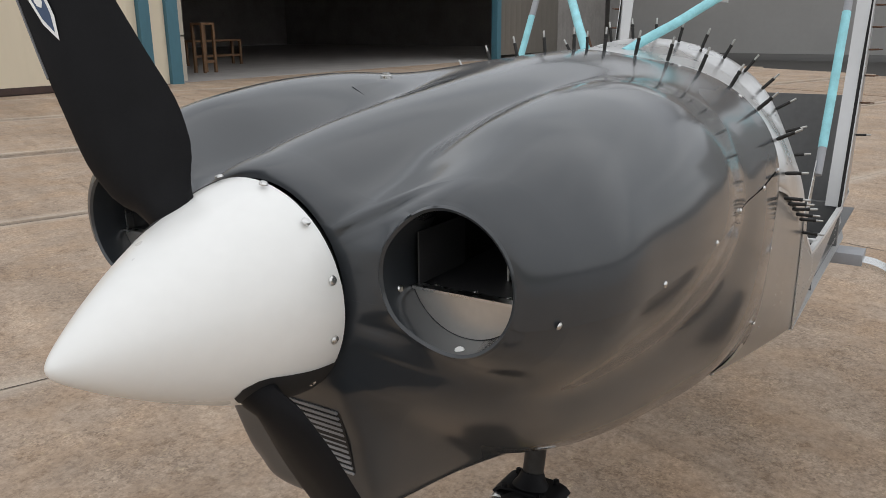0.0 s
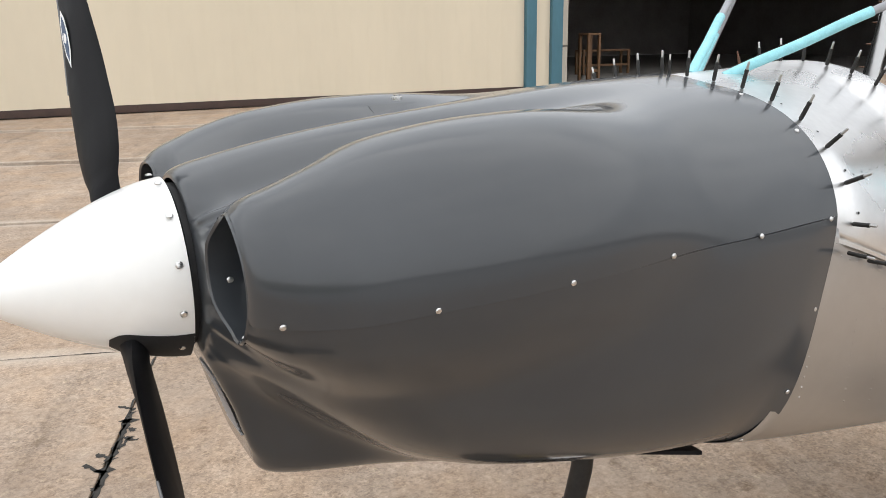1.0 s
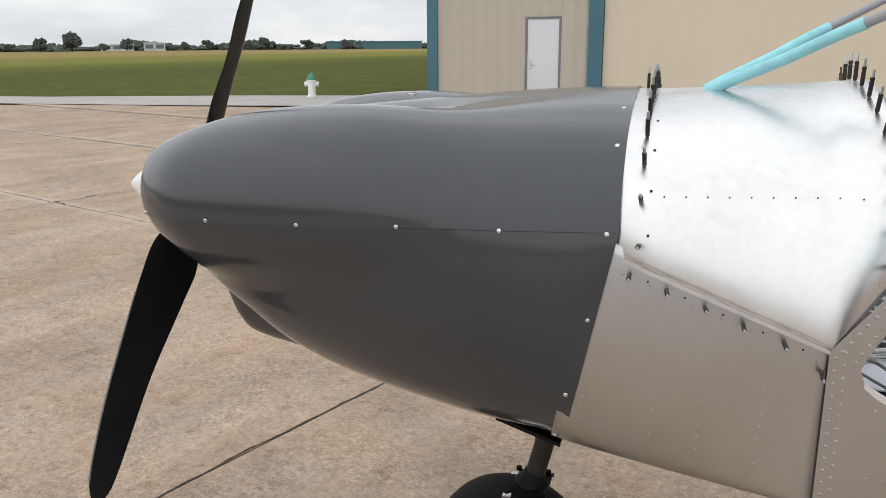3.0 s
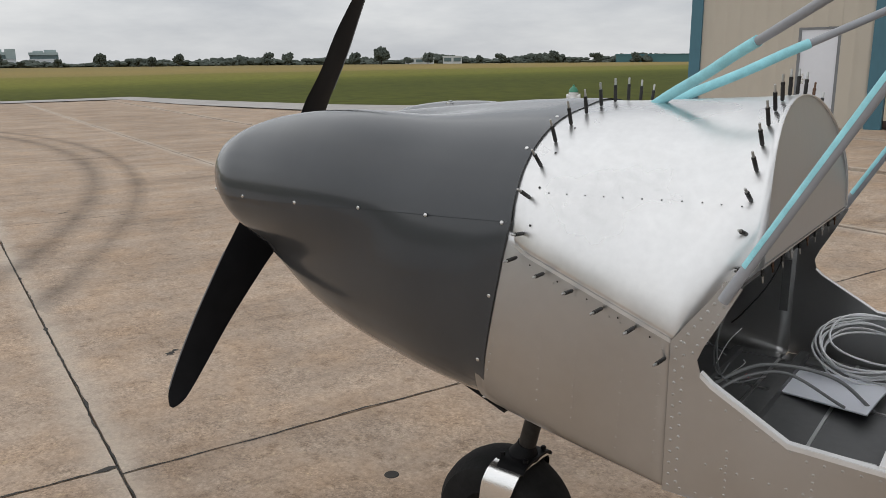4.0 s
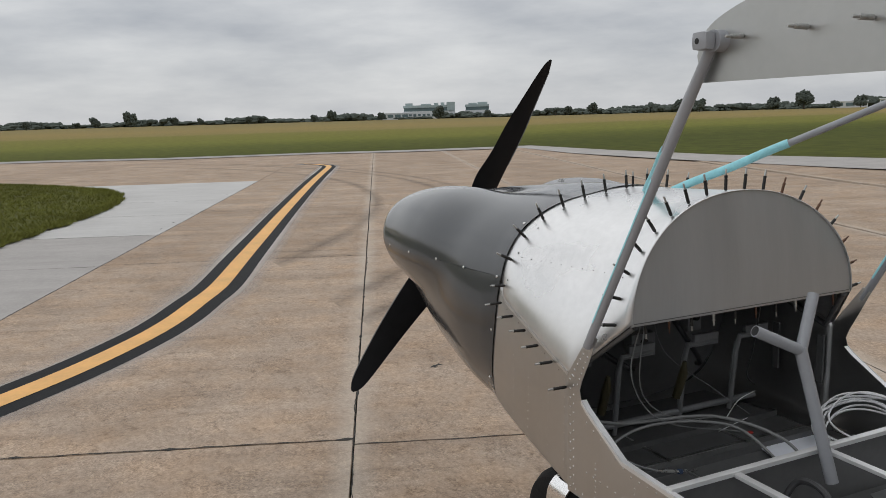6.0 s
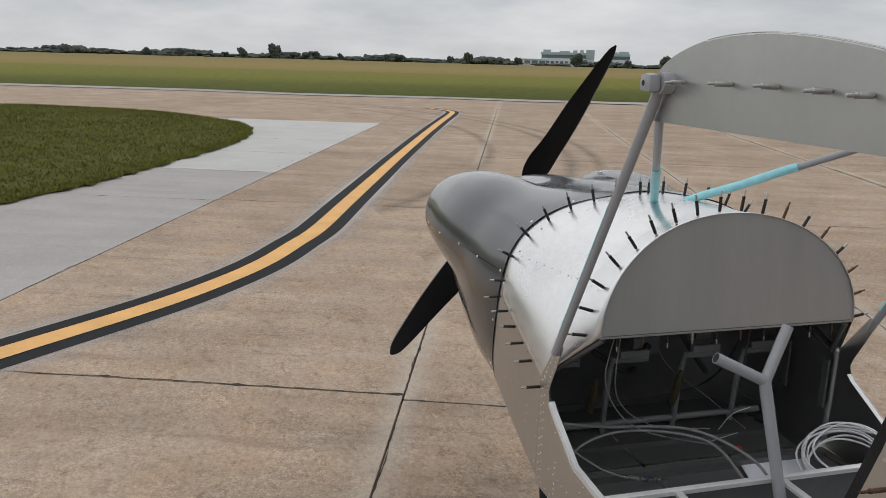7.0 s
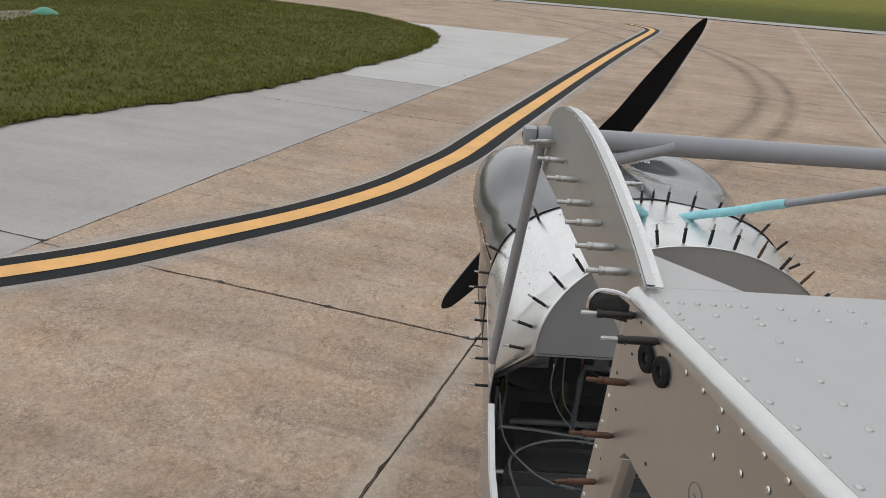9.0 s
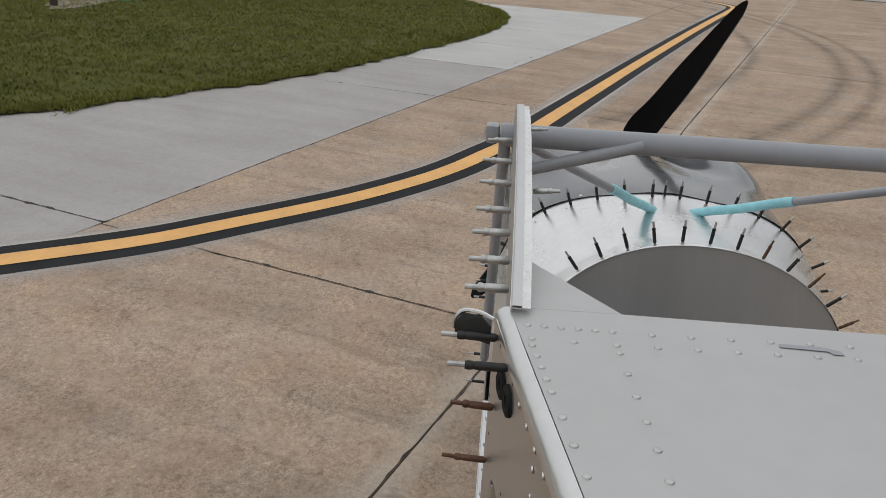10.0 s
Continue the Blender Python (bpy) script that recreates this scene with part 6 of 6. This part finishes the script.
for y, z in prof:
    half = 0.026 + 0.031 * min(1, max(0, (z - 0.2) / 0.2))
    xc = -0.285 + 0.045 * max(0, (z - 0.25) / 0.2)
    rows.append([Vector((xc + half * t, y, z)) for t in (-1, -0.5, 0, 0.5, 1)])
strip(bm, rows, 0.008)
part("fork", bm, CHROME, plane, "bright polished aluminium fork strap", angle=50)
for sgn in (-1, 1):
    leg = arc([(1.42, sgn * 0.40, 0.775), (1.42, sgn * 0.56, 0.775), (1.42, sgn * 0.72, 0.72), (1.42, sgn * 0.98, 0.42), (1.42, sgn * 1.06, 0.24)], 8)
    bm = strip(bmesh.new(), [[p + Vector((d, 0, 0)) for d in (-0.05, -0.02, 0.02, 0.05)] for p in leg], 0.02)
    part("gear_leg", bm, CHROME, plane, "bright curved aluminium gear leg", angle=60)
    bm = bmesh.new()
    box(bm, (1.36, sgn * 0.46, 0.755), (1.48, sgn * 0.60, 0.80), 0.005)
    part("gear_clamp", bm, TUBE_GREY, plane, "grey gear clamp")
    wheel((1.42, sgn * 1.16, 0.222), 0.222, 0.20, plane)


# ---- clecos ----
def cleco(kind):
    t = thing("cleco_fastener", {"dark": "black temporary cleco fastener clamped in a rivet hole", "copper": "copper-coloured temporary cleco fastener clamped in a rivet hole",
                                 "zinc": "grey zinc temporary cleco fastener clamped in a rivet hole"}[kind], "fastener", group="clecos holding the skins")
    mat = {"dark": CLECO_DARK, "copper": CLECO_COPPER, "zinc": CLECO_ZINC}[kind]
    part("body", lathe(bmesh.new(), [(0.0005, 0), (0.0005, 0.0030), (0.003, 0.0044), (0.022, 0.0044), (0.024, 0.0036), (0.024, 0)], None, 12), mat, t)
    part("collar", lathe(bmesh.new(), [(0.024, 0), (0.024, 0.0040), (0.0275, 0.0048), (0.030, 0.0040), (0.030, 0)], None, 12), mat, t)
    part("plunger", lathe(bmesh.new(), [(0.030, 0), (0.030, 0.0027), (0.041, 0.0027), (0.042, 0.0022), (0.042, 0)], None, 10), CLECO_ZINC if kind != "copper" else CLECO_COPPER, t, "bright plunger tip" if kind == "dark" else "")
    return t


CLECO = {k: cleco(k) for k in ("dark", "copper", "zinc")}
USED = set()


def put_cleco(kind, p, way, scale=1.0):
    slim = scale * (1.0 if kind == "zinc" else 0.85)
    m = aim(p, way) @ Matrix.Diagonal((scale, slim, slim, 1))
    if kind in USED:
        copy_thing(CLECO[kind], m)
    else:
        CLECO[kind].matrix_basis = m
        USED.add(kind)


def evenly(x, n):
    """n turns of the top skin at a station, evenly spaced from its lower edge to its crest."""
    turns = np.linspace(0, 90, 181)
    pts = [boot_point(x, a)[0] for a in turns]
    run = np.concatenate([[0.0], np.cumsum([(b - a).length for a, b in zip(pts, pts[1:])])])
    return [float(np.interp(run[-1] * (k + 0.5) / n, run, turns)) for k in range(n)]


rg = random.Random(4)
for sgn in (-1, 1):
    for a in evenly(0.058, 8):
        p, n = boot_point(0.058, a, sgn)
        put_cleco("dark", p, n + Vector((0, rg.uniform(-0.06, 0.06), rg.uniform(-0.06, 0.06))), 1.2)
    for k, a in enumerate(evenly(0.520, 9)):
        p, n = boot_point(0.520, a, sgn)
        p.x -= 0.034 * max(0.0, (p.z - 1.288) / 0.312) ** 2
        put_cleco("copper" if k in (1, 2, 4, 6) and sgn > 0 else "dark", p, n + Vector((0, rg.uniform(-0.06, 0.06), rg.uniform(-0.06, 0.06))), 1.2)
    for x in (0.045, 0.115, 0.187, 0.258, 0.332, 0.402):
        put_cleco("dark", (x, sgn * 0.502, boot_edge(x)[1] - 0.020 - (0.025 if x > 0.4 else 0)), (rg.uniform(-0.08, 0.08), sgn, rg.uniform(-0.05, 0.12)), 1.15)
    for k, (x, z) in enumerate(((0.985, 1.962), (1.134, 1.963), (1.258, 1.964), (1.375, 1.962), (1.456, 1.960), (1.543, 1.958), (1.618, 1.956))):
        put_cleco("zinc", (x, sgn * 0.491, z), (rg.uniform(-0.05, 0.05), sgn, rg.uniform(-0.03, 0.06)), 1.08)
    for x in (0.99, 1.40):
        put_cleco("zinc", (x, sgn * 0.466, 2.0 if x > 1.2 else 1.985), (0.05, -sgn, 0.1), 0.8)
    put_cleco("dark", (1.702, sgn * 0.500, 1.940), (0, sgn, 0), 1.15), put_cleco("dark", (1.756, sgn * 0.489, 1.938), (0, sgn, 0), 1.15)
    for x, z in ((1.711, 1.864), (1.696, 1.787), (1.675, 1.709), (1.652, 1.627), (1.626, 1.543), (1.600, 1.447), (1.573, 1.346), (1.543, 1.226)):
        put_cleco("copper" if x > 1.55 else "dark", (x, sgn * (taper(x) + 0.0015), z), (rg.uniform(-0.04, 0.04), sgn, rg.uniform(-0.03, 0.08)), 1.08)
p, n = boot_point(0.04, 89.9, -1)
put_cleco("dark", p, n)
for k in range(10):
    put_cleco("copper" if k % 4 == 1 else ("zinc" if k % 2 else "dark"), (0.535, -0.345 + 0.077 * k, 1.2855), (0.1, 0, -1), 0.95)

# ---- loose things in the cabin ----
paper = bmesh.new()
corner, e1, e2 = Vector((0.465, 0.145, 0.816)), Vector((0.022, 0.215, 0)), Vector((0.245, -0.105, 0.028))
strip(paper, [[corner + e1 * b + e2 * a + Vector((0, 0, 0.006 * math.sin(3 * b) * a)) for b in np.linspace(0, 1, 8)] for a in np.linspace(0, 1, 5)], 0.004)
single("paper_sheet", paper, PAPER, "white sheet of paper lying on the cabin floor", "paper")
for x0, y0, x1, y1 in ((0.19, -0.30, 0.19, 0.40), (0.42, -0.42, 0.42, 0.44), (0.62, -0.46, 0.62, 0.46), (0.10, 0.14, 0.76, 0.14), (0.10, 0.40, 0.76, 0.43), (0.10, -0.16, 0.76, -0.16)):
    part("floor_stringer", box(bmesh.new(), (min(x0, x1) - 0.004, min(y0, y1) - 0.004, 0.806), (max(x0, x1) + 0.004, max(y0, y1) + 0.004, 0.815)), ALU, plane, "bright floor stringer edge")


def cable(name, pts, r, mat, label):
    return single(name, tube(bmesh.new(), arc(pts, 10), r, 8), mat, label, "cable")


rg = random.Random(9)
coil = thing("cable_coil", "loose coil of white cable lying in the cabin", "cable coil", (0.66, 0.37, 0.81))
for k in range(8):
    c, rad = Vector((0.66 + rg.uniform(-0.012, 0.012), 0.35 + rg.uniform(-0.012, 0.012), 0.88 + 0.008 * k)), rg.uniform(0.112, 0.142)
    tilt = Euler((rg.uniform(0.34, 0.62), rg.uniform(-0.05, 0.15), 0)).to_matrix()
    part("loop", tube(bmesh.new(), [c + tilt @ Vector((rad * math.cos(a), rad * 0.85 * math.sin(a), 0.006 * math.sin(3 * a + k))) for a in np.linspace(0, 6.283, 36)], 0.0031, 8, False), CABLE_WHITE, coil)
push_cable = thing("control_cable", "grey control cable with a bright tube end and blue collar", "cable", (0.53, -0.25, 0.83))
part("sheath", tube(bmesh.new(), arc([(0.38, -0.466, 1.06), (0.46, -0.445, 0.95), (0.52, -0.37, 0.89), (0.545, -0.30, 0.862)], 10), 0.0030, 8), CABLE_GREY, push_cable)
fit0, fit1, tip = Vector((0.543, -0.305, 0.864)), Vector((0.526, -0.205, 0.832)), Vector((0.514, -0.135, 0.818))
part("tube_end", tube(bmesh.new(), [fit0, fit0 + (fit1 - fit0) * 0.9], 0.0050, 10), STEEL, push_cable, "bright tube end")
part("collar", tube(bmesh.new(), [fit0 + (fit1 - fit0) * 0.88, fit1], 0.0078, 8), BLUE_PART, push_cable, "dark blue collar")
part("rod_end", tube(bmesh.new(), [fit1, tip], 0.0024, 8), STEEL, push_cable, "thin bright rod")
cable("control_cable", [(0.50, -0.47, 1.02), (0.42, -0.30, 0.955), (0.48, -0.05, 0.95), (0.62, 0.07, 0.91), (0.72, 0.10, 0.83)], 0.0046, CABLE_GREY, "thick grey looped cable")
cable("control_cable", [(0.62, -0.40, 0.835), (0.47, -0.42, 0.90), (0.44, -0.25, 0.945), (0.52, -0.02, 0.93), (0.66, 0.04, 0.85)], 0.0040, CABLE_GREY, "thick grey looped cable")
cable("hanging_wire", [(0.50, -0.33, 1.28), (0.45, -0.32, 1.10), (0.44, -0.20, 0.95), (0.46, 0.08, 0.87)], 0.0019, CABLE_GREY, "thin grey wire hanging from the panel")
cable("hanging_wire", [(0.49, -0.31, 1.28), (0.43, -0.27, 1.05), (0.40, -0.12, 0.93), (0.36, 0.10, 0.88)], 0.0019, CABLE_GREY, "thin grey wire hanging from the panel")
cable("loose_wire", [(0.30, 0.18, 0.84), (0.32, 0.21, 0.90), (0.34, 0.26, 0.93)], 0.0014, CABLE_WHITE, "short white wire end standing up from the floor")
cable("loose_wire", [(0.33, 0.12, 0.815), (0.38, 0.16, 0.86), (0.37, 0.20, 0.86)], 0.0014, CABLE_WHITE, "short white wire end on the cabin floor")
single("wire_cap", box(bmesh.new(), (0.375, 0.195, 0.806), (0.388, 0.21, 0.818), 0.004), RED_PART, "small red wire cap on the cabin floor", "cap")
cable("fuel_hose", [(0.86, 0.25, 0.90), (0.90, 0.20, 0.96), (0.96, 0.24, 0.93), (0.93, 0.30, 0.87)], 0.008, CABLE_WHITE, "curled white hose between the seat rails")
cable("fuel_hose", [(0.84, -0.20, 0.82), (0.86, -0.14, 0.93), (0.95, -0.14, 0.92), (0.98, -0.19, 0.82)], 0.009, CABLE_BLACK, "curled black hose between the seat rails")

cable("engine_hose", [(0.05, -0.30, 1.18), (0.14, -0.26, 1.12), (0.17, -0.12, 1.02), (0.08, -0.02, 0.98)], 0.010, CABLE_BLACK, "black rubber hose on the firewall")
cable("engine_hose", [(0.05, 0.10, 1.20), (0.15, 0.12, 1.10), (0.13, 0.22, 0.98), (0.05, 0.28, 0.94)], 0.009, CABLE_BLACK, "black rubber hose on the firewall")
cable("loose_wire", [(0.06, 0.06, 1.22), (0.18, 0.02, 1.06), (0.24, 0.18, 0.92), (0.30, 0.30, 0.82)], 0.0015, CABLE_GREY, "thin grey wire trailing from the firewall")
cable("hanging_wire", [(0.50, 0.10, 1.28), (0.44, 0.14, 1.12), (0.36, 0.20, 1.00), (0.30, 0.30, 0.93)], 0.0020, CABLE_BLACK, "thin black wire hanging from the panel")
for x, y, z, w, h in ((0.035, -0.22, 1.10, 0.07, 0.09), (0.035, 0.02, 1.06, 0.10, 0.06), (0.035, 0.24, 1.12, 0.06, 0.10)):
    t = thing("firewall_unit", "dull grey box mounted on the firewall inside", "engine part", (x, y, z))
    part("housing", box(bmesh.new(), (x, y - w / 2, z - h / 2), (x + 0.045, y + w / 2, z + h / 2), 0.006), PEDAL, t)
    part("cap", lathe(bmesh.new(), [(0, 0), (0, 0.014), (0.012, 0.012), (0.016, 0)], aim((x + 0.045, y, z), (1, 0, 0)), 12), CLECO_DARK, t)

# ---- concrete slabs of the apron ----
V0, VSTEP, U0, USTEP = -1.02, 3.63, 1.80, 6.27
NEW_V = -4.50
apron = thing("apron", "weathered tan concrete apron of large slabs", "pavement", (0, 0, 0), kind="structure")
cell = {}


PAVED = [*EDGE, (-6.2, 60), (80, 60), (80, -60)]


def slab(u0, u1, v0, v1, mat):
    if not any(inside(*at_uv(u, v).xy, PAVED) for u in (u0, u1) for v in (v0, v1)):
        return
    key = (round(u1 - u0, 3), round(v1 - v0, 3), mat.name)
    if key not in cell:
        g = 0.0055
        bm = bmesh.new()
        bmesh.ops.create_cube(bm, size=1, matrix=Matrix.Translation((0, 0, -0.03)) @ Matrix.Diagonal((u1 - u0 - 2 * g, v1 - v0 - 2 * g, 0.06, 1)))
        top = [e for e in bm.edges if all(v.co.z > -0.001 for v in e.verts)]
        bmesh.ops.bevel(bm, geom=top, offset=0.003, segments=1, affect="EDGES")
        cell[key] = finish(bm, "slab", mat, 20)
    ob = part("slab", cell[key], mat, apron)
    c = at_uv((u0 + u1) / 2, (v0 + v1) / 2)
    a, b = at_uv(u0, v0), at_uv(u0, v1)
    tilt = (rise(b.x, b.y) - rise(a.x, a.y)) / (v1 - v0)
    ob.matrix_basis = Matrix(((U.x, V.x, 0, c.x), (U.y, V.y, 0, c.y), (0, tilt, 1, rise(c.x, c.y) + rng.uniform(-0.0015, 0.0015)), (0, 0, 0, 1)))


NEW_JOINTS = [1.84 - 3.04 * k for k in range(8, 0, -1)] + [1.84, 7.99, 10.90, 13.8, 16.6, 19.5, 22.36]


def row_v(r):
    """Where a row of slabs begins; the new rows lie a little nearer."""
    return V0 + VSTEP * r if r >= 0 else NEW_V + VSTEP * (r + 1)


def row_u(r):
    return U0 if r < 0 else U0 - 0.075


for r in range(-14, 7):
    v0, v1 = row_v(r), row_v(r + 1)
    if -5 <= r <= -2:
        for u, u1 in zip(NEW_JOINTS, NEW_JOINTS[1:]):
            slab(u, u1, v0, v1, FRESH_CONCRETE if u > 10.5 else NEW_CONCRETE)
        u = 22.36
    else:
        u = row_u(r) - USTEP * (4 if r > -2 else -3)
    while u < 52:
        slab(u, u + USTEP, v0, v1, CONCRETE)
        u += USTEP

# cracked sealant along the nearest joints
rng = random.Random(31)


def crack(a, b, n, wide):
    a, b = Vector(a), Vector(b)
    d = (b - a).normalized()
    side = Vector((-d.y, d.x, 0))
    rows, drift = [], 0.0
    for k in range(n + 1):
        drift = 0.8 * drift + rng.uniform(-0.006, 0.006)
        w = wide * rng.uniform(0.25, 1.0) * (3.0 if rng.random() < 0.08 else 1.0)
        p = a + (b - a) * k / n + side * drift
        p.z = rise(p.x, p.y) + 0.0025
        rows.append([p - side * w / 2, p + side * w / 2])
    return strip(bmesh.new(), rows)


for r in range(-1, 4):
    v0, v1 = row_v(r), row_v(r + 1)
    for c in range(-1, 4):
        uc = row_u(r) + USTEP * c
        part("joint_crack", crack(at_uv(uc, v0), at_uv(uc, v1), 90, 0.014), JOINT, apron)
        part("joint_crack", crack(at_uv(U0 + USTEP * c, v0), at_uv(U0 + USTEP * (c + 1), v0), 120, 0.010), JOINT, apron)
for u in NEW_JOINTS[7:13]:
    part("joint_crack", crack(at_uv(u, row_v(-2)), at_uv(u, NEW_V), 60, 0.016), JOINT, apron)
for k in range(26):
    along_u = k % 2
    c, r = rng.randrange(0, 3), rng.randrange(-1, 3)
    t = rng.random()
    p = at_uv(U0 + USTEP * (c + t), V0 + VSTEP * r) if along_u else at_uv(U0 + USTEP * c, V0 + VSTEP * (r + t))
    d = (U if along_u else V) * rng.uniform(0.03, 0.08)
    part("spall", crack(p - d, p + d + (V if along_u else U) * rng.uniform(-0.02, 0.02), 7, rng.uniform(0.02, 0.04)), JOINT, apron)
# ragged patches of old sealant
for k in range(9):
    t = k / 8
    p = Vector((-0.97 - 0.27 * t, 2.30 - 0.72 * t, 0))
    q = p + Vector((rng.uniform(-0.09, 0.09), rng.uniform(-0.09, 0.09), 0)) + V * 0.03
    part("sealant", crack(p, q, 9, 0.034), JOINT, apron)
part("sealant", crack((-0.98, 2.28, 0), (-1.26, 1.54, 0), 34, 0.038), JOINT, apron)
for k in range(5):
    u, v = rng.uniform(3, 9), rng.uniform(-3, 5)
    part("chip", crack(at_uv(u, v), at_uv(u + rng.uniform(-0.12, 0.12), v + rng.uniform(-0.12, 0.12)), 8, 0.03), JOINT, apron)
# plugged core hole in the slab beside the nose wheel
part("core_plug", lathe(bmesh.new(), [(0.001, 0.032), (0.004, 0.028), (0.002, 0.02), (0.002, 0)], pose(-1.04, 0.30, 0, 0, -90, 0), 16), JOINT, apron, "dark plugged hole")
